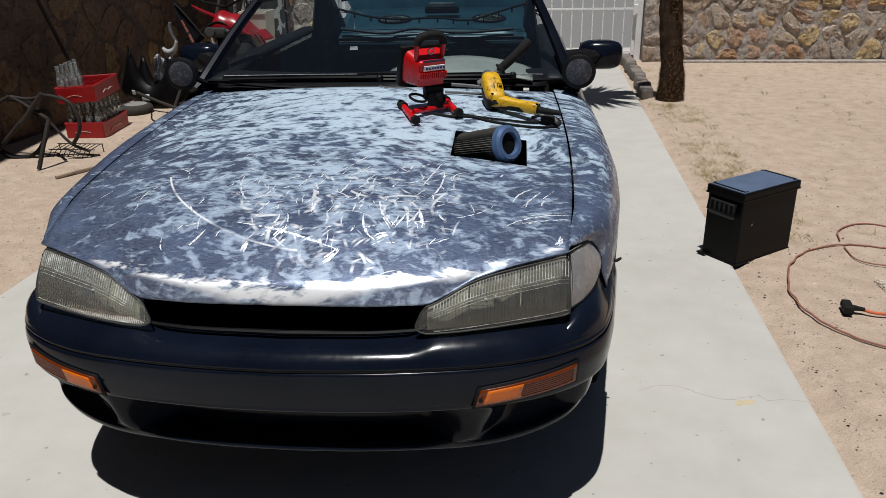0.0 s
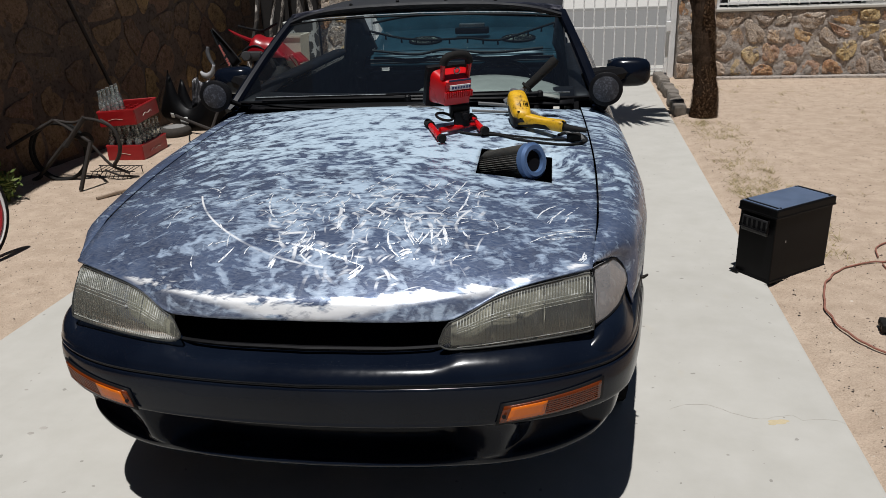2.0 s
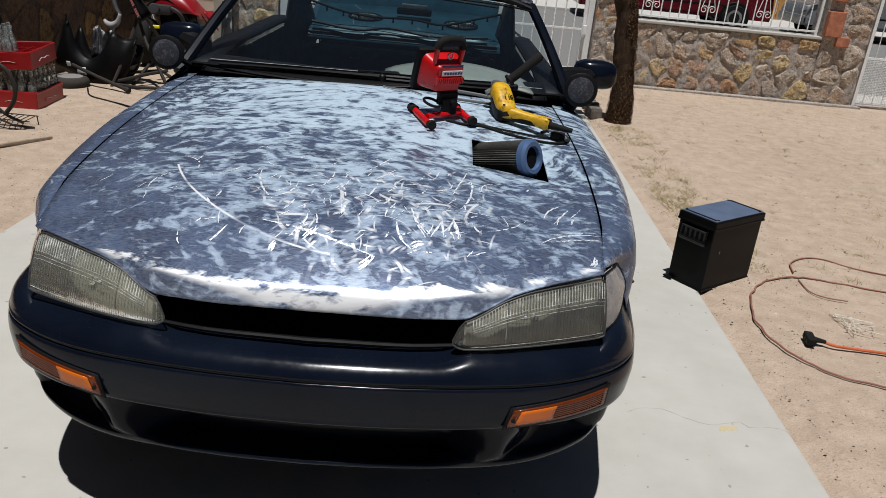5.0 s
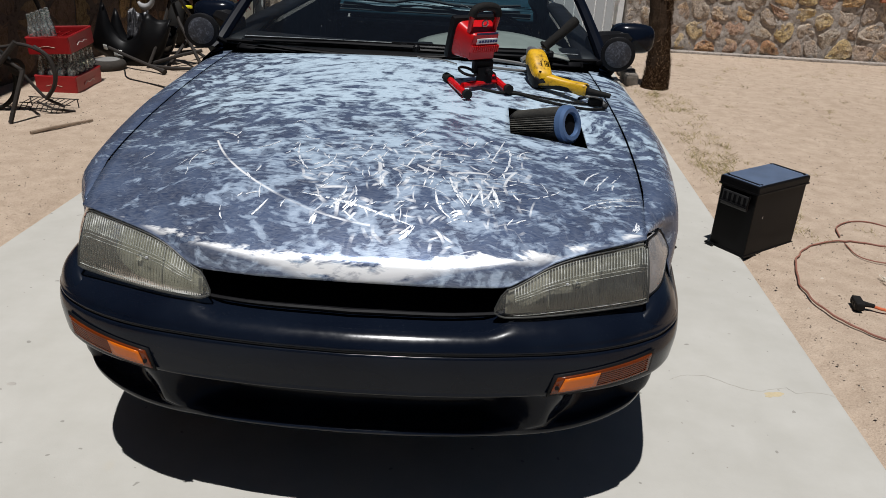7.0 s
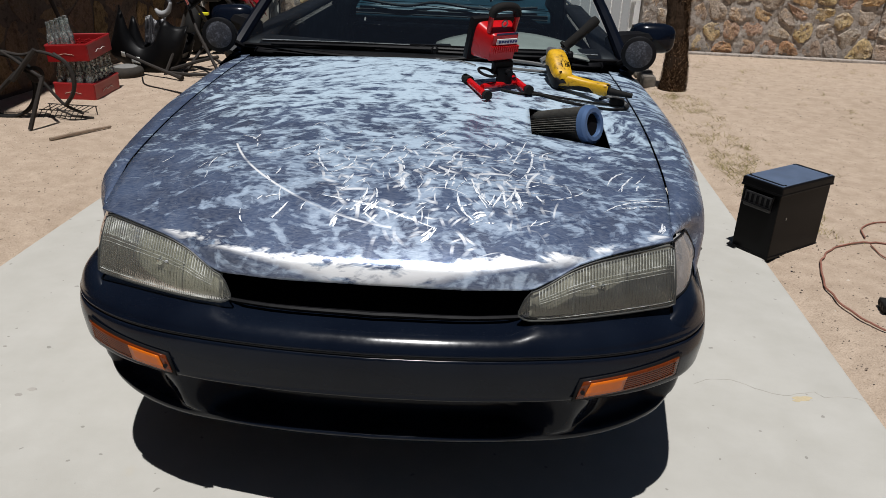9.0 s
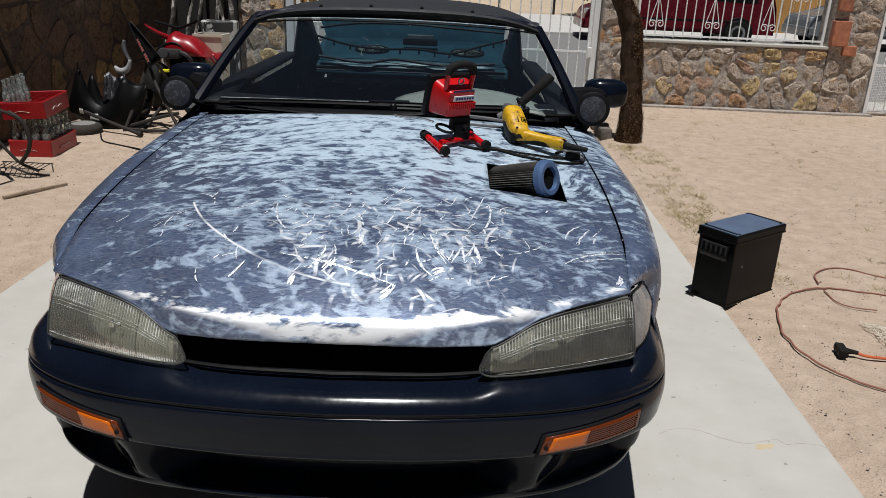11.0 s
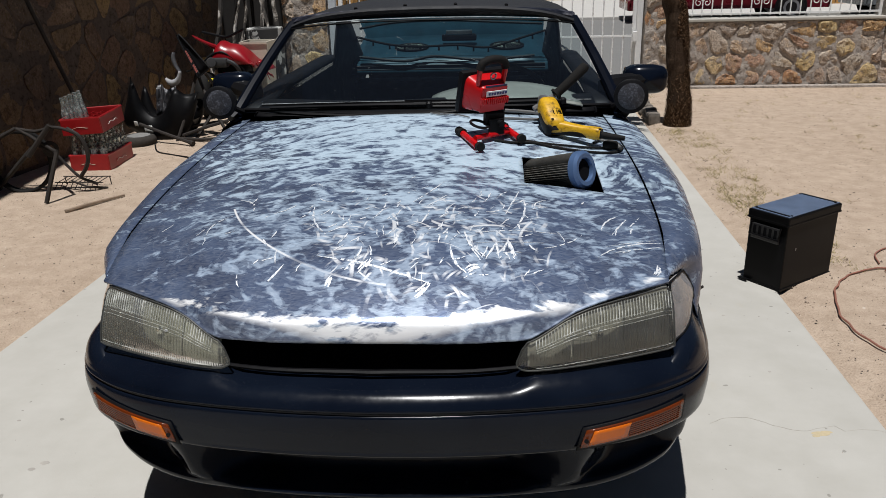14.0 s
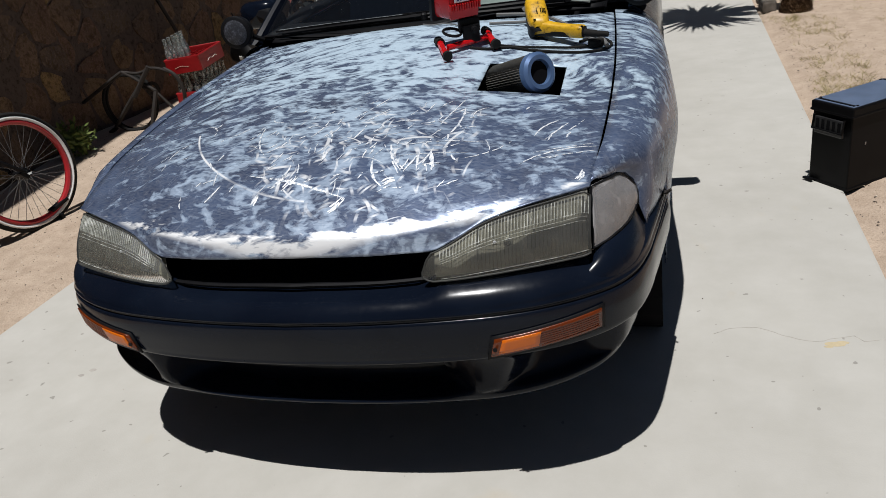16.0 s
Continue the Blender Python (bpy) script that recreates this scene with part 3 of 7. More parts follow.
# broad dabs
scratch(-0.030, 0.118, 58, 0.036, -0.11, 0.0101)
scratch(-0.063, 0.120, 39, 0.028, -7.66, 0.0059)
scratch(-0.111, 0.076, 69, 0.017, 8.26, 0.0084)
scratch(0.119, 0.054, 48, 0.038, -4.08, 0.0101)
scratch(0.039, 0.213, 85, 0.024, -2.91, 0.0059)
scratch(-0.249, 0.104, 59, 0.033, -1.05, 0.0050)
scratch(0.695, 0.184, 72, 0.023, -8.87, 0.0067)
scratch(-0.097, 0.216, 66, 0.026, -2.50, 0.0050)
# slanted dashes
scratch(0.340, 0.427, 75, 0.082, -0.13, 0.0034)
scratch(0.407, 0.438, 59, 0.033, 11.18, 0.0034)
scratch(0.303, 0.374, 43, 0.036, -12.00, 0.0034)
# fine short dashes crowding the middle of the front half
for _ in range(110):
    sx, sy = scratch_rng.gauss(0.12, 0.26), scratch_rng.gauss(0.27, 0.12)
    if abs(sx) < 0.68 and 0.09 < sy < 0.58:
        scratch(sx, sy, scratch_rng.choice((62, 75, 50, -70, 20)) + scratch_rng.gauss(0, 12), scratch_rng.uniform(0.008, 0.026), scratch_rng.uniform(-9, 9), scratch_rng.uniform(0.0018, 0.0040))

# wings: from the bonnet seam over the shoulder and down to the wheel arch
WHEEL_Y, WHEEL_R, REAR_Y = 0.90, 0.305, 3.52


def lower_edge(y):
    for yc in (WHEEL_Y, REAR_Y):
        if abs(y - yc) < 0.345:
            return max(0.24, 0.30 + math.sqrt(0.345 ** 2 - (y - yc) ** 2))
    return 0.24


def skew(x):
    """Shifts the nose's corners sideways so that their outlines fit the camera's view."""
    return x + 0.013 * min(1.0, abs(x) / 0.8) ** 2


def wing_skew(x):
    return x + 0.013 * min(1.0, max(0.0, (abs(x) - 0.752) / 0.07))


LAMP_LO = [(0.712, 0.085, 0.641), (0.752, 0.140, 0.645), (0.788, 0.235, 0.645), (0.803, 0.300, 0.650)]
LAMP_HI = [(0.709, 0.156, 0.767), (0.745, 0.225, 0.758), (0.776, 0.303, 0.735), (0.801, 0.325, 0.697)]
lamp_lo = [curve_at([0, 0.4, 0.78, 1], [q[i] for q in LAMP_LO]) for i in range(3)]
lamp_hi = [curve_at([0, 0.4, 0.78, 1], [q[i] for q in LAMP_HI]) for i in range(3)]
round_lamp = [curve_at([0, 0.25, 0.45, 0.62, 0.75, 0.88, 1.0], v) for v in
              ([0.712, 0.748, 0.779, 0.805, 0.809, 0.819, 0.828], [0.160, 0.228, 0.307, 0.330, 0.314, 0.309, 0.307], [0.772, 0.760, 0.737, 0.696, 0.655, 0.622, 0.590])]


def wing_section(y):
    """Half section of the wing, from the bonnet seam down to its lower edge."""
    x0 = SEAM(y) + 0.006
    z0 = skin_z(SEAM(y), y)
    grow = min(1, max(0, (y - 0.15) / 0.75)) ** 0.45
    w = 0.02 + 0.112 * grow
    low = 0.590 if y < 0.556 else max(lower_edge(y), 0.24)
    rows = [(x0, z0 - 0.001), (x0 + 0.3 * w, z0 - 0.006), (x0 + 0.62 * w, z0 - 0.022 * grow - 0.003), (x0 + 0.85 * w, z0 - 0.055 * grow - 0.005),
            (x0 + 0.96 * w, z0 - 0.105 * grow - 0.006), (x0 + w, z0 - 0.17 * grow - 0.008), (x0 + w, z0 - 0.22 * grow - 0.01)]
    flare = 0.014 * min(1, max(0, (y - 0.20) / 0.16)) + 0.020 * min(1, max(0, (y - 0.34) / 0.45))
    rows = [(x + flare * min(1, i / 5), z) for i, (x, z) in enumerate(rows)]
    w += flare
    zl = rows[-1][1]
    return rows + [(x0 + w, low + (zl - low) * 0.6), (x0 + w - 0.002, low + (zl - low) * 0.25), (x0 + w - 0.008, low)]


def wing(side):
    ys = list(np.linspace(0.36, 0.554, 9)) + list(np.linspace(0.558, 1.26, 26)) + list(np.linspace(1.30, 1.50, 6))
    first = wing_section(0.36)
    NF = 9

    def fn(a, b):
        i, j = round(a * (len(ys) + NF - 1)), round(b * 9)
        if i >= NF:
            k = wing_section(ys[i - NF])[j]
            return (wing_skew(side * k[0]), ys[i - NF], k[1])
        q = i / NF
        s = j / 9
        p = Vector([c(s) for c in round_lamp])
        r = Vector((first[j][0], 0.36, first[j][1]))
        v = p.lerp(r, q) + Vector((0.5, -0.2, 0.4)) * 0.011 * math.sin(math.pi * q) * (1 - abs(2 * s - 0.9))
        if j < 2:
            v.z = skin_z(min(v.x, 0.74), v.y) - 0.002 - 0.004 * j
        return (wing_skew(side * v.x), v.y, v.z)

    return sheet("wing", fn, len(ys) + NF, 10, M_sanded, car, "part-sanded dark blue metal front wing", thick=0.004)


wing(1), wing(-1)

# bumper: a plan line swept through an upright section
PX = [0, 0.2, 0.4, 0.5, 0.6, 0.7, 0.76, 0.805, 0.835, 0.854, 0.889]
PY = [-0.125, -0.118, -0.096, -0.078, -0.048, 0.002, 0.048, 0.11, 0.20, 0.31, 0.556]
PT = np.r_[0, np.cumsum(np.hypot(np.diff(PX), np.diff(PY)))]
plan_x, plan_y = curve_at(PT, PX), curve_at(PT, PY)


def plan_t(x):
    return float(np.interp(abs(x), PX, PT))


def bumper_point(t, inset, z):
    """t: signed distance along the bumper from its middle."""
    a = abs(t)
    x, y = plan_x(a), plan_y(a)
    dx, dy = plan_x(a + 0.004) - plan_x(a - 0.004 if a > 0.004 else a), plan_y(a + 0.004) - plan_y(a - 0.004 if a > 0.004 else a)
    n = math.hypot(dx, dy) or 1
    x, y = x - inset * (dy / n), y + inset * (dx / n)
    return (skew(math.copysign(x, t)) if t else x, y, z)


def window(x, a, b, soft):
    return min(1, max(0, (x - a) / soft)) * min(1, max(0, (b - x) / soft))


def bumper_fn(a, b):
    t = (a * 2 - 1) * PT[-1]
    x = plan_x(abs(t))
    c = min(1, abs(t) / PT[-1])
    rise = 0.050 * (max(0, x - 0.45) / 0.42) ** 2
    # the slot narrows downwards and a slanting rib parts it from the side ducts
    rec = [0.095 * max(window(x, -1, lim, 0.10), deep * window(x, lim + 0.04, 0.80, 0.07)) for lim, deep in ((0.505, 0.75), (0.490, 0.75), (0.445, 0.45), (0.41, 0.15))]
    back = 0.035 * c ** 2
    top = 0.607 + 0.004 * c
    lift = 0.020 * min(1, max(0, (x - 0.33) / 0.06)) * min(1, max(0, (0.80 - x) / 0.06))
    lean = 0.010 * c
    rows = [(0.125 - 0.03 * c, top + lift), (0.07, top - 0.003 + 0.95 * lift), (0.034, top - 0.011 + 0.45 * lift), (0.014, top - 0.024 + 0.12 * lift), (0.003 + lean, top - 0.036), (0.9 * lean, top - 0.044),
            (0.005 + 0.85 * lean, top - 0.048), (0.005 + 0.8 * lean, top - 0.055), (0.75 * lean, top - 0.058), (0.5 * lean - 0.002, top - 0.075), (0.2 * lean - 0.001, 0.51), (0.004, 0.475), (0.008, 0.450),
            (0.013 + back * 0.3, 0.436 + rise * 0.25), (0.022 + back * 0.3 + 0.45 * rec[0], 0.428 + rise * 0.25), (0.028 + back * 0.4 + rec[1], 0.410 + rise * 0.35),
            (0.035 + back * 0.6 + rec[2], 0.335 + rise * 0.7), (0.040 + back * 0.8 + rec[3] * 0.5, 0.315 + rise * 0.9), (0.040 + back, 0.306 + rise), (0.046 + back, 0.292 + rise), (0.07 + back, 0.283 + rise), (0.20 + back, 0.285 + rise)]
    u = b * (len(rows) - 1)
    i = min(len(rows) - 2, int(u))
    p, q, r, w = (rows[max(0, min(len(rows) - 1, i + d))] for d in (-1, 0, 1, 2))
    u -= i
    # a rounded line through the section
    at = [0.5 * (2 * q[c] + (r[c] - p[c]) * u + (2 * p[c] - 5 * q[c] + 4 * r[c] - w[c]) * u * u + (3 * q[c] - p[c] - 3 * r[c] + w[c]) * u ** 3) for c in (0, 1)]
    return bumper_point(t, at[0], at[1])


sheet("bumper", bumper_fn, 131, 85, M_paint, car, "glossy dark navy front bumper with lower air slot", thick=0.003)


def indicator(side):
    x0, x1 = plan_t(0.482), plan_t(0.722)

    def patch(s0, s1, lo, hi, out):
        def fn(a, b):
            s = s0 + (s1 - s0) * a
            zb, zt = 0.450 + 0.024 * s, 0.499 + 0.027 * s
            z = zb + (zt - zb) * (lo + (hi - lo) * b)
            t = x0 + (x1 - x0) * (s + 0.05 * b * (1 - s))
            return bumper_point(side * t, -out + 0.004 * ((0.5 - z) / 0.05), z)
        return fn

    ob = sheet("indicator", patch(-0.03, 1.04, -0.16, 1.14, 0.003), 14, 3, M_black, car, "orange indicator lamp set in the bumper", thick=0.004)
    sheet("lens", patch(0.0, 1.0, 0.02, 1.0, 0.007), 14, 5, M_amber, ob, "dark orange ribbed lens", thick=0.004)
    sheet("bulb_window", patch(0.07, 0.42, 0.14, 0.90, 0.0105), 8, 5, M_amber2, ob, "brighter orange window", thick=0.002)
    p = bumper_point(side * (x0 + 0.045 * (x1 - x0)), -0.011, 0.474)
    part("screw", lathe_bm([(0.0055, 0), (0.0055, 0.003), (0.0, 0.003)], 8, pose(*p, 90, 0, 0)), M_black, ob)
    for k in range(7):
        zz = 0.13 + 0.12 * k
        part("rib", tube_bm([patch(0.43, 0.97, zz, zz, 0.0092)(a / 5, 0.5) for a in range(6)], 0.0012, 4), M_amber, ob)


indicator(1), indicator(-1)

# headlamps
M_clear = plain("frosted_clear_plastic", (0.40, 0.41, 0.42), 0.2, 0.1, 0.2, 25)
HX = curve_at([0, 0.03, 0.08, 0.15, 0.3, 0.4, 0.58, 0.76, 1.0], [0.10, 0.36, 0.54, 0.66, 0.80, 0.86, 0.95, 0.99, 1.0])


def lamp_glass(side, grow=0.0, out=0.0):
    def fn(a, b):
        x = 0.338 + 0.370 * a
        h = HX(a)
        yl, zl = edge_y(0.30) - 0.012 + 0.105 * a ** 1.5, 0.630 + 0.012 * a
        yu, zu = edge_y(max(x, 0.33)) - 0.009, zl + max(0.012, min(h * 0.130, edge_z(x) - 0.003 - zl))
        if a < 0.25:
            yu = yl + (yu - yl) * min(1, h * 1.4)
        if a > 0.95:
            zu -= 0.012 * ((a - 0.95) / 0.05) ** 2
            zl += 0.004 * ((a - 0.95) / 0.05) ** 2
        if a < 0.08:
            zl += 0.010 * (1 - a / 0.08) ** 2
            zu = max(zu, zl + 0.010)
        bulge = 0.020 * math.sin(math.pi * min(1, 0.15 + 0.85 * b)) * min(1, h * 1.3)
        return (skew(side * x), yl + (yu - yl) * b - bulge - out, zl + (zu - zl) * b)
    return fn


M_lamp = {1: mat_thin_glass("ribbed_headlamp_glass", (0.84, 0.83, 0.77), dust=0.075, haze=(0.60, 0.59, 0.53), ribs=0.02, even=True),
          -1: mat_thin_glass("clouded_headlamp_glass", (0.82, 0.82, 0.74), dust=0.12, haze=(0.60, 0.60, 0.52), ribs=0.03, even=True)}
M_prism = mat_thin_glass("prism_glass", (0.86, 0.86, 0.82), dust=0.08, haze=(0.62, 0.62, 0.58))
M_flute = mat_thin_glass("flute_glass", (0.85, 0.86, 0.82), dust=0.46, haze=(0.70, 0.71, 0.68))
# left corner lamp's glass and bowl are darkened to look shaded from the camera
M_corner = {1: mat_thin_glass("frosted_corner_glass", (0.82, 0.82, 0.82), dust=0.31, haze=(0.68, 0.66, 0.66), even=True),
            -1: mat_thin_glass("darkened_corner_glass", (0.60, 0.62, 0.66), dust=0.07, haze=(0.60, 0.60, 0.60), even=True)}
M_bowl = plain("dull_mirror_bowl", (0.23, 0.225, 0.195), 0.5, 0.2, 0.45, 14)
M_lampseal = plain("grey_lamp_seal", (0.035, 0.036, 0.034), 0.4, vary=0.4)
M_shadebowl = plain("shaded_corner_bowl", (0.05, 0.055, 0.075), 0.4, 0.3, 0.3, 30)
M_silver = plain("dull_silver_bowl", (0.46, 0.45, 0.45), 0.4, 0.4, 0.25, 30)


def headlamp(side):
    back = lamp_glass(side)
    ob = sheet("headlamp", lambda u, b: (lambda a: (back(a, b)[0], back(a, b)[1] + 0.022 + 0.05 * math.sin(math.pi * b) * math.sin(math.pi * a), back(a, b)[2]))(0.07 + 0.91 * u), 26, 9, M_bowl, car,
               "hazy yellowed glass headlamp")
    sheet("glass", lamp_glass(side), 44, 12, M_lamp[side], ob, "ribbed hazy lens")
    rim = [lamp_glass(side, out=0.002)(a / 30, 1) for a in range(31)] + [lamp_glass(side, out=0.002)(1, 1 - b / 6) for b in range(1, 7)]
    rim += [lamp_glass(side, out=0.002)(1 - a / 30, 0) for a in range(1, 31)]
    part("seal", tube_bm(rim, 0.0022, 5, closed=True), M_lampseal, ob)
    for k in range(46):
        a = 0.12 + 0.87 * k / 45
        top = [lamp_glass(side, out=0.0012)(a, b) for b in (0.70, 0.80, 0.90, 0.965)]
        part("flute", tube_bm(top, [0.0008, 0.0014, 0.0017, 0.0012], 4), M_flute, ob)
    for b in (0.60, 0.66, 0.72, 0.08):
        part("moulded_line", tube_bm([lamp_glass(side, out=0.0008)(0.12 + 0.87 * k / 14, b) for k in range(15)], 0.0007, 4), M_flute, ob)
    for k in range(40):
        a = 0.10 + 0.88 * k / 39
        lo = 0.10 if 0.30 < a < 0.62 or a > 0.70 else 0.34
        part("prism", tube_bm([lamp_glass(side, out=0.0006)(a, b) for b in (lo, 0.40, 0.62)], [0.0004, 0.0007, 0.0005], 3), M_prism, ob)
    for a0, a1, dpt in ((0.08, 0.335, 0.006), (0.345, 0.67, 0.014), (0.68, 0.97, 0.006)):
        def inner(a, b, a0=a0, a1=a1, dpt=dpt):
            p = lamp_glass(side)(a0 + (a1 - a0) * a, 0.06 + 0.86 * b)
            return (p[0], p[1] + 0.012 + dpt * math.sin(math.pi * a) * math.sin(math.pi * min(1, 0.1 + 0.9 * b)), p[2])
        sheet("reflector", inner, 9, 7, M_bowl, ob, "dull stepped reflector")
    part("bulb", lathe_bm([(0.0, -0.014), (0.009, -0.010), (0.010, 0.012), (0.007, 0.02), (0, 0.021)], 12, pose(*[v + w for v, w in zip(lamp_glass(side)(0.52, 0.5), (0, 0.03, 0))], 90)), M_chrome, ob, smooth=True)
    for a, b in ((0.45, 0.62),):
        part("aim_mark", lathe_bm([(0.004, 0), (0.003, 0.003), (0, 0.003)], 8, pose(*lamp_glass(side, out=0.003)(a, b), 90, 0, 0)), M_clear, ob)

    def corner(a, b, back=0.0):
        p, q = Vector([c(a) for c in lamp_lo]), Vector([c(a) for c in lamp_hi])
        v = p.lerp(q, b) + Vector((0.5, -0.6, 0.1)) * (0.012 * math.sin(math.pi * b) - back * (0.3 + math.sin(math.pi * b) * math.sin(math.pi * a)))
        return (skew(side * v.x), v.y, v.z)

    co = sheet("corner_lamp", lambda a, b: corner(a, b, 0.030), 14, 9, M_silver if side > 0 else M_shadebowl, car, "clear frosted corner lamp beside the headlamp", thick=0.002)
    sheet("lens", corner, 16, 9, M_corner[side], co, "whitish clouded clear lens")
    rim = [corner(a / 14, 1) for a in range(15)] + [corner(1, 0.7), corner(1, 0.3)] + [corner(1 - a / 14, 0) for a in range(15)]
    part("seal", tube_bm(rim, 0.0032, 5, closed=True), M_black, co)
    part("inner_frame", tube_bm([corner(0.08, 0.06, 0.004), corner(0.08, 0.9, 0.004), corner(0.45, 0.93, 0.004)], 0.0016, 4), M_clear, co)
    bp = Vector(corner(0.42, 0.55, 0.022))
    part("bulb", lathe_bm([(0.0, -0.014), (0.008, -0.010), (0.009, 0.012), (0.0, 0.02)], 10, pose(*bp, 90, 0, 35 * side)), M_dash, co, smooth=True)


def bumper_shoulder(side):
    """The rounded top of the bumper that rises to the corner lamp."""
    t0, t1 = plan_t(0.690), plan_t(0.854)

    def fn(a, b):
        up = Vector([c(a) for c in lamp_lo])
        up.x, up.z = skew(side * (up.x - 0.004)), up.z - 0.003
        ease = max(0.0, 1 - a / 0.3)
        dn = Vector(bumper_point(side * (t0 + (t1 - t0) * a), 0.010, 0.570))
        q = 0.5 * math.pi * b
        full = 1 - 1.35 * a ** 2.5
        v = dn.lerp(up, b + (1 - math.cos(q) - b) * full)
        v.z = dn.z + (up.z - dn.z) * (b + (math.sin(q) - b) * full) - 0.020 * ease * ease
        v.y += 0.006 * ease * ease
        return v

    sheet("bumper_shoulder", fn, 26, 13, M_paint, car, "rounded navy bumper top under the corner lamp", thick=0.003)


bumper_shoulder(1), bumper_shoulder(-1)
part("loose_bolt", tube_bm([(0.872, 0.515, 0.590), (0.893, 0.510, 0.594), (0.903, 0.505, 0.604)], [0.005, 0.006, 0.004], 6), M_rust, car, "loose steel bolt at the bumper end")
headlamp(1), headlamp(-1)

# grille slot behind the bonnet lip, with a thin ledge
def slot(a, b):
    x = (a * 2 - 1) * 0.37
    return (x, edge_y(abs(x)) + 0.012 + 0.10 * min(1, b * 3) * (b < 0.9), 0.62 + 0.09 * b)


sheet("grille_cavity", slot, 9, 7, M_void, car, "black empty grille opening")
part("grille_ledge", tube_bm([(x, edge_y(abs(x)) + 0.004, 0.622) for x in np.linspace(-0.345, 0.345, 15)], 0.006, 6), M_black, car)
# black inner panels, added to keep daylight out of the engine bay
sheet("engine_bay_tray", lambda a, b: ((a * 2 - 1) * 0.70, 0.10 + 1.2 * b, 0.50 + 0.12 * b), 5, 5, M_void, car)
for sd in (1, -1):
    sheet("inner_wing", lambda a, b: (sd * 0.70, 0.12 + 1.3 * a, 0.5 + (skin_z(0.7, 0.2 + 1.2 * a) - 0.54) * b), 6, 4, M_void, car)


def wheel(x, y):
    w = thing_part("wheel", (x, y, WHEEL_R), car)
    s = 1 if x > 0 else -1
    m = pose(0, 0, 0, 0, 90 * s, 0)
    prof = [(0.19, -0.09), (0.245, -0.098), (0.285, -0.09), (0.302, -0.06), (0.305, 0), (0.302, 0.06), (0.285, 0.09), (0.245, 0.098), (0.19, 0.09)]
    part("tyre", lathe_bm(prof, 36, m), M_rubber, w, smooth=True)
    part("rim", lathe_bm([(0.0, 0.03), (0.05, 0.035), (0.06, 0.02), (0.13, 0.015), (0.175, 0.05), (0.192, 0.088), (0.192, -0.088), (0.0, -0.05)], 30, m), M_steel, w, "dull grey steel rim", smooth=True)
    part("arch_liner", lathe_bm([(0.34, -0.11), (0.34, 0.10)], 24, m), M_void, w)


def thing_part(name, at, parent):
    e = new(name)
    e.empty_display_size = 0.05
    e.location = at
    e.parent = parent
    return e


for x in (0.775, -0.77):
    for y in (WHEEL_Y, REAR_Y):
        wheel(x, y)

# cabin: scuttle, windscreen, frame, soft top, sides
BASE = curve_at([0, 0.3, 0.5, 0.68, 0.80], [1.345, 1.375, 1.43, 1.50, 1.57])
BASEZ = curve_at([0, 0.3, 0.5, 0.68, 0.80], [0.985, 0.978, 0.968, 0.955, 0.945])
TOPY = curve_at([0, 0.32, 0.54, 0.67], [1.90, 1.92, 1.97, 2.04])
TOPZ = curve_at([0, 0.32, 0.54, 0.67], [1.305, 1.298, 1.283, 1.262])


def screen(a, b, w0=0.77, w1=0.62):
    u = a * 2 - 1
    x0, x1 = u * w0, u * w1
    p = Vector((x0, BASE(abs(x0)), BASEZ(abs(x0))))
    q = Vector((x1, TOPY(abs(x1)), TOPZ(abs(x1))))
    v = p.lerp(q, b)
    v.z += 0.012 * math.sin(math.pi * b)
    return v


M_pillar = plain("dull_navy_enamel", (0.0022, 0.0036, 0.008), 0.4, vary=0.3, scale=25, spec=0.08)
ks = Mat("scuffed_navy_rail", 0.45, spec=0.25)
rub = ks.noise(18, 6, 0.7, 0.6, (0.25, 1, 1))
ks.set("Base Color", ks.ramp(rub, [(0.46, (0.010, 0.012, 0.020)), (0.56, (0.035, 0.036, 0.050)), (0.68, (0.16, 0.16, 0.18))]))
M_scuff = ks.m
glass = sheet("windscreen", lambda a, b: screen(a, b), 25, 9, M_glass, car, "dusty windscreen glass, its bluish haze painted for sky reflection")
glass.visible_shadow = False
sheet("scuttle", lambda a, b: ((a * 2 - 1) * 0.80, rear_y(abs(a * 2 - 1) * 0.80) - 0.012 + (BASE(abs(a * 2 - 1) * 0.75) - rear_y(abs(a * 2 - 1) * 0.8) + 0.06) * b,
      skin_z((a * 2 - 1) * 0.74, rear_y(abs(a * 2 - 1) * 0.74)) - 0.022 - 0.01 * b), 17, 4, M_black, car, "black plastic scuttle panel")
for sd in (1, -1):
    pil = [screen((1 + sd) / 2, b, 0.797, 0.643) for b in (-0.08, 0.0, 0.25, 0.5, 0.75, 1.0)]
    part("a_pillar", tube_bm([v + Vector((sd * 0.008, 0.012, 0)) for v in pil], [0.026, 0.026, 0.024, 0.023, 0.022, 0.022], 8), M_pillar, car, smooth=True)
part("header_rail", tube_bm([screen(a / 16, 1.03, 0.775, 0.65) + Vector((0, 0.01, 0.004)) for a in range(17)], 0.020, 8), M_scuff, car, "dark scuffed metal rail above the windscreen", smooth=True)
part("screen_seal", tube_bm([screen(a / 16, 0.93, 0.775, 0.65) + Vector((0, -0.002, 0.003)) for a in range(17)], 0.004, 5), M_black, car)
part("lower_seal", tube_bm([screen(a / 16, 0.02) + Vector((0, -0.004, 0.003)) for a in range(17)], 0.008, 6), M_black, car)

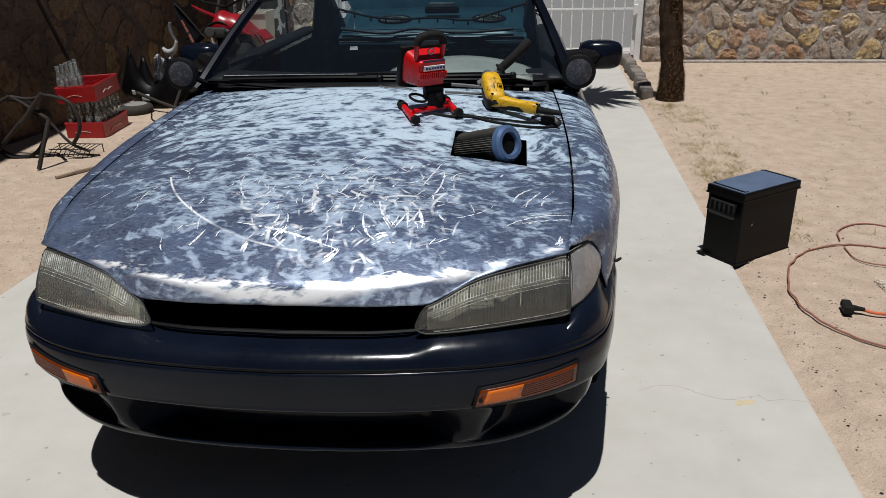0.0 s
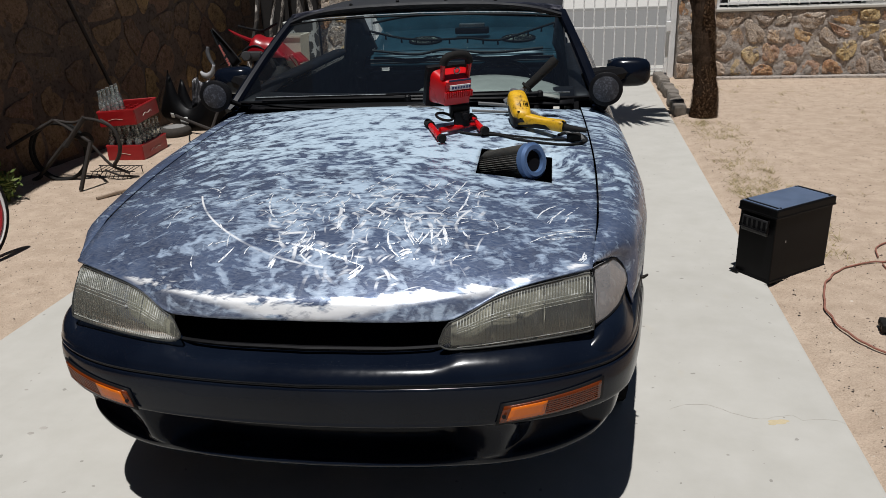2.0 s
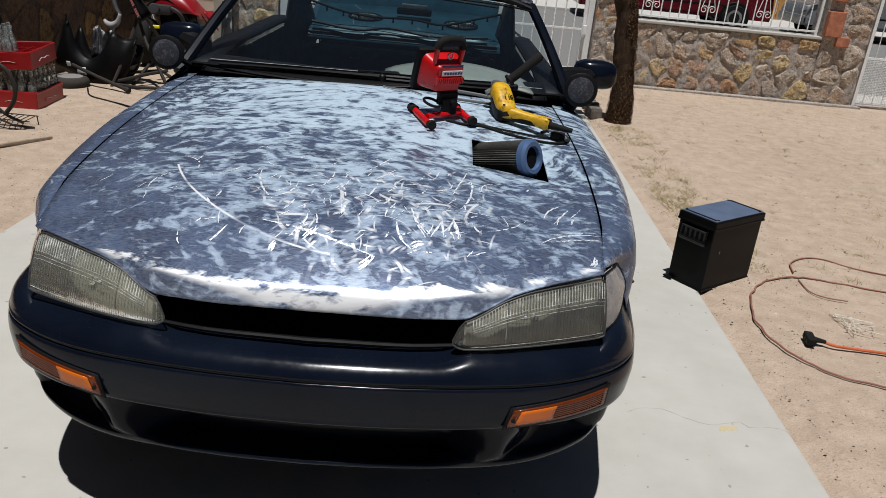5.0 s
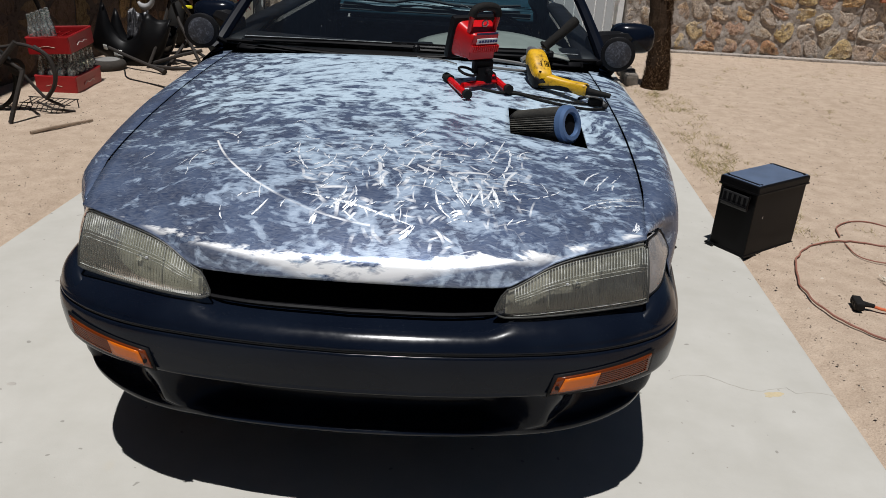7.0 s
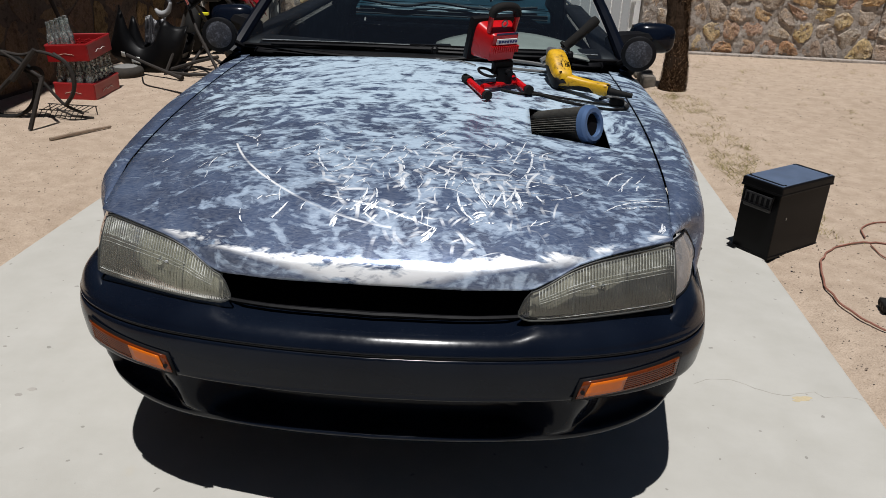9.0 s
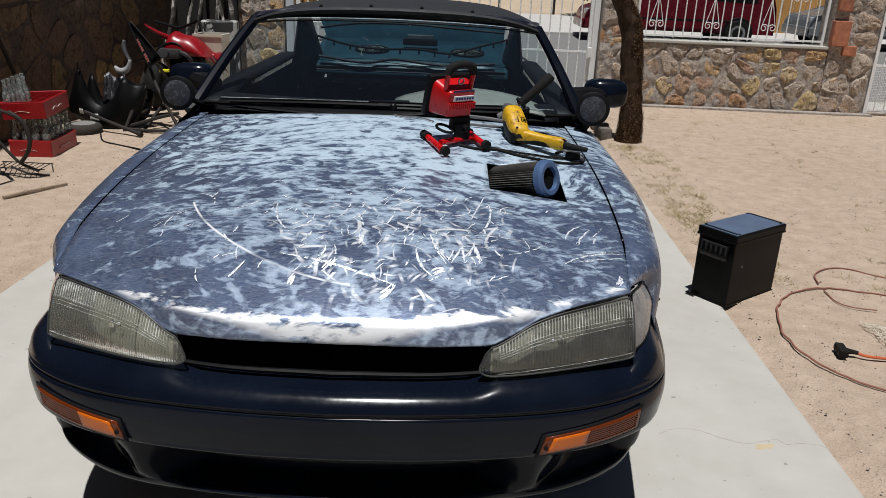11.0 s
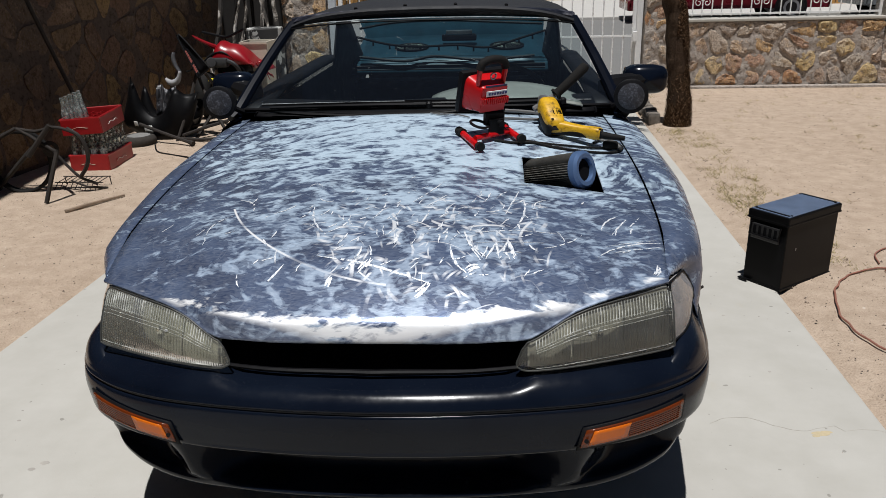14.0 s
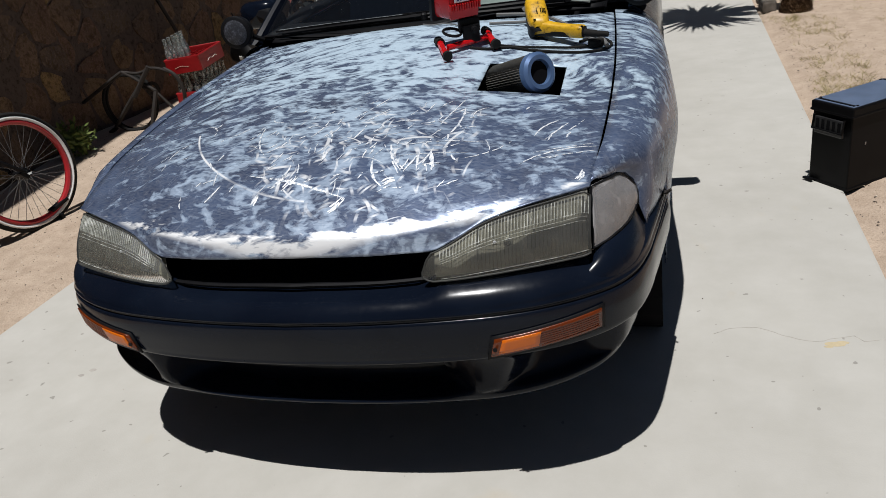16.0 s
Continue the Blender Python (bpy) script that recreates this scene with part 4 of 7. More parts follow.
M_edge = plain("scuff_and_reflection_grey", (0.30, 0.33, 0.34), 0.5, vary=0.8, scale=70)
# lower strip is added in place of the dash's reflection in the glass
part("glass_edge", tube_bm([screen(0.05 + 0.90 * a / 16, 0.075) + Vector((0, -0.002, 0.002)) for a in range(17)], 0.0022, 5), M_edge, car, "pale grey strip standing in for the dash's reflection")
part("glass_edge", tube_bm([screen(0.04 + 0.92 * a / 16, 0.955) + Vector((0, -0.003, 0.004)) for a in range(17)], 0.0024, 5), M_edge, car, "pale scuffed upper glass edge")
srng = random.Random(31)
sv, sf = [], []
for _ in range(70):
    p = screen(srng.uniform(0.04, 0.96), srng.uniform(0.06, 0.94)) + Vector((0, -0.004, 0.004))
    r, n0 = srng.choice((0.0008, 0.0011, 0.0015)), len(sv)
    sv += [p + Vector((-r, 0, 0)), p + Vector((0, 0.6 * r, 0.5 * r)), p + Vector((r, 0, 0)), p + Vector((0, -0.6 * r, -0.5 * r))]
    sf.append((n0, n0 + 1, n0 + 2, n0 + 3))
for _ in range(5):
    a0, b0, da, db_ = srng.uniform(0.1, 0.9), srng.uniform(0.1, 0.8), srng.uniform(-0.05, 0.05), srng.uniform(-0.12, 0.12)
    p, q, n0 = screen(a0, b0) + Vector((0, -0.004, 0.004)), screen(a0 + da, b0 + db_) + Vector((0, -0.004, 0.004)), len(sv)
    sv += [p, q, q + Vector((0.0007, 0, 0.0005)), p + Vector((0.0007, 0, 0.0005))]
    sf.append((n0, n0 + 1, n0 + 2, n0 + 3))
tagged(link_mesh("dirt_specks", sv, sf, M_edge, car, smooth=False), kind="stuff")
ROOF_END = 3.28


def roof(a, b):
    u = a * 2 - 1
    x1 = u * (0.65 + 0.02 * b)
    y = TOPY(abs(u * 0.65)) - 0.015 + (ROOF_END - TOPY(abs(u * 0.65))) * b
    z = TOPZ(abs(u * 0.65)) + 0.024 + 0.030 * math.sin(math.pi * min(0.5, b * 1.2)) - 0.02 * b - 0.035 * abs(u) ** 4
    return (x1, y, z)


top = sheet("soft_top", roof, 25, 12, M_canvas, car, "black vinyl soft top fixed with studs", thick=0.012)
for k in range(6):
    v = Vector(roof(0.06 + 0.88 * k / 5, 0.075))
    part("stud", lathe_bm([(0.008, -0.004), (0.008, 0.006), (0.004, 0.010), (0, 0.011)], 8, Matrix.Translation(v + Vector((0, 0, 0.006)))), M_black, top)
part("front_hem", tube_bm([Vector(roof(a / 24, 0.0)) + Vector((0, -0.004, 0.0)) for a in range(25)], 0.013, 6), M_canvas, top, smooth=True)
for sd in (1, -1):
    # rear quarter of the top, from roof to deck
    def quarter(a, b):
        y = 3.02 + 0.78 * a
        zt = roof((1 + sd) / 2, min(1, max(0, (y - 2.0) / 1.28)))[2] - 0.02 - max(0, y - ROOF_END) * 0.75
        zb = 0.45
        return (sd * (0.765 + (0.655 - 0.765) * b - 0.05 * a), y + 0.10 * b * (1 - a), zb + (zt - zb) * b)
    sheet("top_quarter", quarter, 8, 8, M_canvas, top, thick=0.01)


def side_body(sd):
    ys = list(np.linspace(1.46, 3.17, 22)) + list(np.linspace(3.185, 3.86, 26)) + list(np.linspace(3.88, 4.62, 10))

    def fn(a, b):
        y = ys[round(a * (len(ys) - 1))]
        taper = 0.10 * max(0, (y - 3.7) / 0.9) ** 2
        low = lower_edge(y)
        zt = 0.925 + 0.02 * min(1, max(0, (y - 1.5)))
        rows = [(0.775, zt + 0.004), (0.80, zt), (0.835, zt - 0.03), (0.880, zt - 0.10), (0.904, zt - 0.22), (0.910, 0.60), (0.902, 0.5), (0.888, 0.42), (0.870, low)]
        k = rows[round(b * 8)]
        z = max(k[1], low) if b < 1 else low
        return (sd * (k[0] - taper), y, z)

    return fn


for sd in (1, -1):
    sheet("body_side", side_body(sd), 58, 9, M_paint, car, "dark navy body side", thick=0.006)
    sheet("window_sill", lambda a, b: (sd * (0.785 - 0.10 * b), 1.56 + 1.62 * a, 0.945 + 0.045 * min(1, 4 * a) + 0.008 * math.sin(math.pi * b)), 12, 4, M_black, car, "black door top", thick=0.02)
    sheet("door_card", lambda a, b: (sd * 0.69, 1.45 + 1.9 * a, 0.40 + 0.56 * b), 8, 5, M_pillar, car)
    part("wing_sill", box_bm(0.10, 1.2, 0.10, (sd * 0.80, 2.1, 0.27), 0.02), M_paint, car)
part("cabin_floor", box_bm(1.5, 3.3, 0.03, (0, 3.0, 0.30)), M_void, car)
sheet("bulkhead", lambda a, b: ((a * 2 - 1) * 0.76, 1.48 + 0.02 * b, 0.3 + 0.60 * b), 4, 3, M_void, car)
# lid paler than the shelf, matched to the pale view past it
M_deck = plain("pale_teal_lid", (0.085, 0.135, 0.145), 0.4, vary=0.3, scale=12)
# dashboard, steering wheel, seat back, shelf with two speakers and the brake lamp
sheet("dashboard", lambda a, b: ((a * 2 - 1) * 0.70, BASE(abs(a * 2 - 1) * 0.66) + 0.03 + 0.42 * b - 0.05 * abs(a * 2 - 1) ** 2,
      0.945 + 0.03 * math.sin(math.pi * min(1, b * 1.1)) - 0.22 * max(0, b - 0.8) * 5 * 0.2 + 0.028 * math.exp(-((a * 2 - 1 - 0.42) / 0.33) ** 2)), 25, 9, M_black, car, "dusty black dashboard", thick=0.01)
sheet("instrument_cowl", lambda a, b: (0.02 + 0.62 * a, BASE(0.4) + 0.05 + 0.30 * b, 0.972 + 0.056 * math.sin(math.pi * a) ** 0.8 * (0.55 + 0.45 * b)), 17, 6, M_dash, car, "pale grey-green instrument cowl", thick=0.006)
sw = part("steering_wheel", torus_bm(0.185, 0.014, 36, 8, pose(0.36, 2.02, 0.88, 62, 0, 0)), M_black, car, smooth=True)
part("hub", lathe_bm([(0.05, -0.02), (0.055, 0.01), (0.03, 0.025), (0, 0.027)], 16, pose(0.36, 2.03, 0.87, 62, 0, 0)), M_black, sw, smooth=True)
for ang in (20, 160, 270):
    c, s_ = math.cos(radians(ang)), math.sin(radians(ang))
    mm = pose(0.36, 2.025, 0.875, 62, 0, 0)
    part("spoke", tube_bm([mm @ Vector((0.04 * c, 0.04 * s_, 0)), mm @ Vector((0.18 * c, 0.18 * s_, 0.005))], 0.011, 6), M_black, sw)
part("rear_seat", box_bm(1.24, 0.16, 0.52, (0, 3.34, 0.575), 0.05), M_pillar, car, "black seat back")
sheet("rear_shelf", lambda a, b: ((a * 2 - 1) * 0.66, 3.50 + 0.62 * b, 0.907 + 0.125 * b), 8, 5, M_teal, car, "faded teal rear shelf with two oval speakers", thick=0.01)
sheet("shelf_front", lambda a, b: ((a * 2 - 1) * 0.66, 3.495 - 0.02 * b, 0.907 - 0.065 * b), 8, 4, M_teal, car, "dark teal shelf edge", thick=0.008)
for z in (0.893, 0.868):
    part("shelf_trim", tube_bm([(-0.62, 3.482, z), (0.62, 3.482, z)], 0.006, 6), M_black, car)
for x in (-0.285, 0.375):
    sp = part("speaker", lathe_bm([(0.118, 0), (0.12, 0.010), (0.108, 0.014), (0.10, 0.008)], 24, pose(x, 3.80, 0.975, 11, 0, 0) @ Matrix.Diagonal((1, 0.72, 1, 1))), M_black, car, "oval speaker", smooth=True)
    part("cone", lathe_bm([(0.102, 0.008), (0.05, 0.004), (0, 0.006)], 20, pose(x, 3.80, 0.975, 11, 0, 0) @ Matrix.Diagonal((1, 0.72, 1, 1))), plain("pale_speaker_cone", (0.36, 0.39, 0.32), 0.8), sp, "pale dusty speaker cone")
bl = part("brake_lamp", box_bm(0.24, 0.07, 0.045, (0.045, 3.86, 1.035), 0.012), M_black, car, "high brake lamp unit")
part("bracket", box_bm(0.18, 0.05, 0.03, (0.045, 3.85, 1.07), 0.006), M_steel, bl)
sheet("rear_deck", lambda a, b: ((a * 2 - 1) * (0.76 - 0.05 * b), 4.12 + 0.50 * b, 1.035 - 0.07 * b - 0.03 * abs(a * 2 - 1) ** 3), 12, 8, M_deck, car, "pale teal boot lid")
# chrome strips added in place of bright reflected lines on the lid
for y in (4.16, 4.24, 4.42):
    part("lid_reflection_strip", tube_bm([(-0.55, y, 1.038 - 0.14 * (y - 4.12)), (0.55, y, 1.038 - 0.14 * (y - 4.12))], 0.006, 6), M_chrome, car)
part("tail_panel", box_bm(1.46, 0.06, 0.55, (0, 4.61, 0.62), 0.02), M_paint, car)
M_rearpane = mat_thin_glass("tinted_rear_pane", (0.58, 0.70, 0.72), dust=0.03, haze=(0.4, 0.45, 0.45))
rp = sheet("rear_window", lambda a, b: ((a * 2 - 1) * (0.60 + 0.04 * b), 3.30 + 0.80 * b, 1.285 - 0.03 * abs(a * 2 - 1) ** 2 - 0.25 * b + 0.03 * math.sin(math.pi * b)), 13, 7, M_rearpane, top, "clouded tinted rear pane of the soft top")
rw = [Vector((-0.60, 3.30, 1.265)), Vector((0, 3.32, 1.30)), Vector((0.60, 3.30, 1.265))]
part("rear_hoop", tube_bm(rw, 0.02, 6, smooth=6), M_canvas, top)
cab = [(-0.62, 3.52, 1.08), (-0.4, 3.5, 1.03), (-0.2, 3.53, 1.01), (0.05, 3.48, 1.02), (0.25, 3.5, 1.0), (0.45, 3.52, 1.05), (0.62, 3.5, 1.10)]
sl = part("light_string", tube_bm(cab, 0.008, 6, smooth=5), M_rubber, car, "black cable with small hanging lamps")
for q in smooth_line(cab, 4)[::2]:
    part("bulb", tube_bm([q, q - Vector((0, 0, 0.03))], [0.005, 0.007], 5), M_black, sl)
part("light_string", tube_bm([(-0.60, 3.48, 0.955), (-0.3, 3.47, 0.925), (-0.1, 3.49, 0.95), (0.2, 3.47, 0.925), (0.55, 3.48, 0.945)], 0.010, 6, smooth=5), M_black, car)
part("light_string", tube_bm([(-0.60, 3.55, 1.13), (-0.35, 3.55, 1.165), (0.0, 3.56, 1.17), (0.3, 3.54, 1.155), (0.60, 3.52, 1.14)], 0.008, 6, smooth=5), M_black, car)

# wipers
for pts in ([(-0.62, 1.47, 0.972), (-0.30, 1.40, 0.988), (0.04, 1.335, 1.0)], [(-0.02, 1.36, 1.0), (0.30, 1.39, 0.995), (0.56, 1.47, 0.985)]):
    wi = part("wiper", tube_bm([Vector(p) + Vector((0, -0.03, 0.012)) for p in pts], [0.006, 0.008, 0.010], 6, smooth=6), M_black, car, smooth=True)
    part("blade", tube_bm([Vector(p) + Vector((-0.04, -0.002, 0.018)) for p in pts], 0.005, 4, smooth=6), M_black, wi)
    part("pivot", lathe_bm([(0.014, 0), (0.014, 0.018), (0.008, 0.024), (0, 0.025)], 10, Matrix.Translation(Vector(pts[2]) + Vector((0, -0.03, 0.0)))), M_black, wi)
part("washer_jet", box_bm(0.03, 0.015, 0.01, (0.18, 1.335, 1.004), 0.003), M_white, car)

# door mirrors and pillar spot lamps
kc = Mat("scuffed_lamp_cover", 0.5)
scuff = kc.math("ADD", kc.math("MULTIPLY", kc.noise(38, 6, 0.65, 1.2), 0.6), kc.math("MULTIPLY", kc.noise(150, 3), 0.4))
kc.set("Base Color", kc.ramp(scuff, [(0.40, (0.014, 0.015, 0.020)), (0.52, (0.030, 0.032, 0.040)), (0.62, (0.095, 0.10, 0.12))]))
kc.bump(scuff, 0.3, 0.004)
M_lampcover = kc.m
for sd in (1, -1):
    MX = 0.936 if sd > 0 else 0.872

    def shell(a, b):
        ang = 2 * math.pi * a
        r = math.sin(math.pi * (0.06 + 0.94 * b)) ** 0.45 if b > 0.35 else math.sin(math.pi * (0.06 + 0.94 * 0.35)) ** 0.45
        cx, cz = abs(math.cos(ang)) ** 0.6 * math.copysign(1, math.cos(ang)), abs(math.sin(ang)) ** 0.6 * math.copysign(1, math.sin(ang))
        return (sd * (MX + 0.092 * r * cx + 0.012 * b), 1.81 - 0.085 * b, 1.026 + 0.062 * r * cz)
    mi = sheet("door_mirror", shell, 24, 9, M_paint, car, "navy painted door mirror", close_u=True)
    part("mirror_glass", box_bm(0.17, 0.004, 0.10, (sd * MX, 1.802, 1.026), 0.001), M_chrome, mi)
    part("foot", tube_bm([(sd * 0.765, 1.70, 1.0), (sd * 0.80, 1.73, 1.01), (sd * MX, 1.76, 1.03)], [0.05, 0.045, 0.03], 8), M_black, mi, smooth=True)
    m = look((sd * 0.822, 1.43, 1.012), (sd * 0.62, -2.0, 1.03)) @ pose(0, 0, 0, 180)
    sl = part("spot_lamp", lathe_bm([(0.0, -0.075), (0.035, -0.07), (0.058, -0.04), (0.066, -0.005), (0.067, 0.010), (0.061, 0.014)], 28, m), M_black, car, "round black spot lamp with a scuffed grey cover", smooth=True)
    part("cover", lathe_bm([(0.060, 0.010), (0.045, 0.017), (0.02, 0.020), (0, 0.021)], 24, m), M_lampcover, sl, smooth=True)
    part("bracket", tube_bm([(sd * 0.812, 1.49, 0.99), (sd * 0.79, 1.53, 0.965), (sd * 0.77, 1.55, 0.95)], 0.012, 6), M_black, sl)

# cone air filter standing out of the bonnet cut-out
ax0, ax1 = Vector((0.412, 0.735, 0.884)), Vector((0.551, 0.617, 0.931))
mf = look(ax1, ax1 + (ax1 - ax0))
L = (ax1 - ax0).length
af = new("air_filter")
af.parent, af["label"] = car, "black pleated cone air filter with blue-grey end ring"


def pleats(a, b):
    k = a * 96
    r = (0.0485 + 0.0050 * b) * (1 + (0.045 if round(k) % 2 else -0.045))
    ang = 2 * math.pi * a
    return mf @ Vector((r * math.cos(ang), r * math.sin(ang), L * (1 - b)))


M_pleat = plain("pleated_filter_gauze", (0.085, 0.080, 0.070), 0.7, 0.2, 0.4, 90)
sheet("pleats", pleats, 96, 6, M_pleat, af, "dark pleated gauze", smooth=False, close_u=True)
part("end_ring", lathe_bm([(0.033, -0.004), (0.036, -0.012), (0.048, -0.013), (0.057, -0.006), (0.058, 0.012), (0.050, 0.018), (0.034, 0.014)], 40, mf, closed=True), M_ring, af, "blue-grey rubber ring", smooth=True)
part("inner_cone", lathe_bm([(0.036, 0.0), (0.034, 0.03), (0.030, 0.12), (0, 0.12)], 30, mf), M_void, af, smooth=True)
for k in range(20):
    a = 2 * math.pi * k / 20
    part("inner_wire", tube_bm([mf @ Vector((0.034 * math.cos(a), 0.034 * math.sin(a), 0.004)), mf @ Vector((0.027 * math.cos(a), 0.027 * math.sin(a), 0.10))], 0.0012, 4), M_steel, af)
part("back_cap", lathe_bm([(0, L + 0.02), (0.04, L + 0.02), (0.048, L + 0.005), (0.048, L - 0.01)], 24, mf), M_black, af, smooth=True)


# ---- ground, drive, walls, street ----
def ground_z(x, y):
    if -1.95 < x < 1.66 and y < 9:
        return -0.02
    r = noise.noise(Vector((x * 1.3, y * 1.3, 0.3))) * 0.014 + noise.noise(Vector((x * 5, y * 5, 1.3))) * 0.006
    edge = min(1, min(abs(x + 1.95), abs(x - 1.66)) / 0.15) if y < 9 else 1
    return 0.004 + r * edge


gx = [-60, -30, -15, -8, -5] + list(np.arange(-4.4, 6.5, 0.09)) + [7, 9, 14, 30, 60]
gy = [-40, -20, -10, -6] + list(np.arange(-4, 8.6, 0.09)) + [9.0, 11, 14, 20, 40, 70, 120]
gv = [(x, y, ground_z(x, y) if abs(x) < 7 and -4.5 < y < 8.6 else -0.02) for x in gx for y in gy]
gf = [(i * len(gy) + j, (i + 1) * len(gy) + j, (i + 1) * len(gy) + j + 1, i * len(gy) + j + 1) for i in range(len(gx) - 1) for j in range(len(gy) - 1)]
ground = tagged(link_mesh("ground", gv, gf, M_sand), "pale dry sandy yard soil with specks of gravel", "ground", kind="structure")

drive = tagged(part("drive", box_bm(3.47, 14.6, 0.12, (-0.135, 1.0, -0.06), 0.012), M_conc), "pale smooth concrete drive", "driveway", kind="structure")
crack_mat = plain("crack_dirt", (0.44, 0.41, 0.365), 0.9)
random.seed(4)
cr = []
for i in range(26):
    x = 1.02 + 0.575 * i / 25
    cr.append((x, 0.735 + 0.05 * math.sin(i * 0.35) * (1 - i / 30) - 0.03 * (i > 18) + random.uniform(-0.006, 0.006), 0.0006))
stain = plain("oil_stain", (0.32, 0.30, 0.27), 0.8, vary=0.3)
for x, y, r in ((-1.23, 0.35, 0.010), (-1.205, 0.385, 0.012), (-1.52, 0.30, 0.007), (-1.45, 0.62, 0.006), (1.18, 3.43, 0.011), (1.05, 3.40, 0.007), (1.20, 2.2, 0.006), (1.33, 1.1, 0.005), (1.28, 1.6, 0.006)):
    part("stain", lathe_bm([(r, 0.0002), (r * 0.9, 0.0009), (0, 0.001)], 12, pose(x, y, 0) @ Matrix.Diagonal((1.3, 0.8, 1, 1))), stain, drive)
rust_mark = plain("rusty_drive_stain", (0.47, 0.39, 0.25), 0.85, vary=0.12, scale=60)
for x, y, r in ((1.372, 0.69, 0.022), (1.395, 0.70, 0.014), (1.352, 0.675, 0.010)):
    part("rust_stain", lathe_bm([(r, 0.0002), (r * 0.9, 0.0006), (0, 0.0007)], 12, pose(x, y, 0) @ Matrix.Diagonal((1.4, 0.6, 1, 1))), rust_mark, drive)
part("crack", tube_bm(cr, [0.0004 + 0.0003 * random.random() for _ in cr], 4), crack_mat, drive)

# PAL_L and its mortar are brown, darkened further for the side wall's shade
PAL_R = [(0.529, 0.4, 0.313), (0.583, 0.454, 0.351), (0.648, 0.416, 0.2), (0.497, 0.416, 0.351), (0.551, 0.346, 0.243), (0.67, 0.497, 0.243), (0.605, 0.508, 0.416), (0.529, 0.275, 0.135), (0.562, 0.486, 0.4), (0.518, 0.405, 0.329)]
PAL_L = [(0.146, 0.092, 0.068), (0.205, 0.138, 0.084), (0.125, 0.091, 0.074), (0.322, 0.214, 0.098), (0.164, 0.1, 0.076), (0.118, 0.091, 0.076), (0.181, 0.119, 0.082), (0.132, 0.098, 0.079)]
M_stone, M_stone_l = mat_stone("sunlit_rubble_stone", PAL_R, 0.9, 26), mat_stone("shaded_brown_rubble", PAL_L, 0.6, 14)
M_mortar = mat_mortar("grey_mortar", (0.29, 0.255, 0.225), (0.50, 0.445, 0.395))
M_mortar_l = mat_mortar("shaded_mortar", (0.090, 0.070, 0.059), (0.135, 0.104, 0.086))


def clip_cell(poly, mid, n):
    """Keeps the side of poly where (p - mid) . n < 0."""
    out = []
    for i, p in enumerate(poly):
        q = poly[(i + 1) % len(poly)]
        dp, dq = (p - mid).dot(n), (q - mid).dot(n)
        if dp < 0:
            out.append(p)
        if dp * dq < 0:
            out.append(p.lerp(q, dp / (dp - dq)))
    return out


def rubble(width, height, size, m, mat, parent, gap=0.02, depth=0.05, seed=1, squash=0.75, jit=0.36, rough=0.0):
    """Irregular stones over a wall face: local x along, y up, z outwards."""
    rng = random.Random(seed)
    pts, rows = [], max(1, round(height / (size * squash)))
    for j in range(rows):
        cols = max(1, round(width / size * rng.uniform(0.85, 1.15)))
        for i in range(cols):
            pts.append(Vector(((i + 0.5 + 0.5 * (j % 2) - 0.25 + rng.uniform(-jit, jit)) * width / cols, (j + 0.5 + rng.uniform(-jit, jit) * 0.9) * height / rows)))
    for c in pts:
        poly = [Vector((0.0, 0.0)), Vector((width, 0.0)), Vector((width, height)), Vector((0.0, height))]
        for o in pts:
            if o is not c and (o - c).length < 4 * size:
                n = (o - c).normalized()
                poly = clip_cell(poly, (o + c) / 2 - n * gap * rng.uniform(0.3, 1.6), n)
        if len(poly) < 3:
            continue
        # soften the corners and break up the straight edges
        soft = []
        for i, p in enumerate(poly):
            a, b = poly[i - 1], poly[(i + 1) % len(poly)]
            soft += [p.lerp(a, 0.14 + 0.12 * rng.random()), p.lerp(b, 0.14 + 0.12 * rng.random())]
            if (b - p).length > 0.35 * size:
                soft.append(p.lerp(b, 0.5) + Vector((rng.uniform(-1, 1), rng.uniform(-1, 1))) * 0.05 * size)
        mid = sum(soft, Vector((0.0, 0.0))) / len(soft)
        d = depth * rng.uniform(0.55, 1.25)
        tip = Vector((rng.uniform(-0.2, 0.2), rng.uniform(-0.2, 0.2)))
        verts, n = [], len(soft)
        rings = ((1.0, -0.02), (0.97, d * 0.45), (0.90, d * 0.85), (0.68, d), (0.36, d)) if rough else ((1.0, -0.02), (0.98, d * 0.50), (0.86, d * 0.95), (0.48, d))
        for k, h in rings:
            for p in soft:
                q = mid + (p - mid) * (k if k > 0.95 else k * rng.uniform(0.88, 1.06))
                lump = rough * (noise.noise(Vector((q.x * 16, q.y * 16, seed))) + 0.6 * noise.noise(Vector((q.x * 41, q.y * 41, seed)))) if h > 0 else 0
                verts.append(m @ Vector((q.x, q.y, h + lump + (rng.uniform(-0.30, 0.30) * d if h > 0 else 0) + (p - mid).dot(tip) * (0.25 if h > 0 else 0))))
        last = len(rings) - 1
        faces = [(r * n + i, r * n + (i + 1) % n, (r + 1) * n + (i + 1) % n, (r + 1) * n + i) for r in range(last) for i in range(n)]
        faces.append(tuple(range(last * n, (last + 1) * n)))
        st = link_mesh("stone", verts, faces, mat, parent, smooth=True)
        st.data.set_sharp_from_angle(angle=radians(28 if rough else 35))


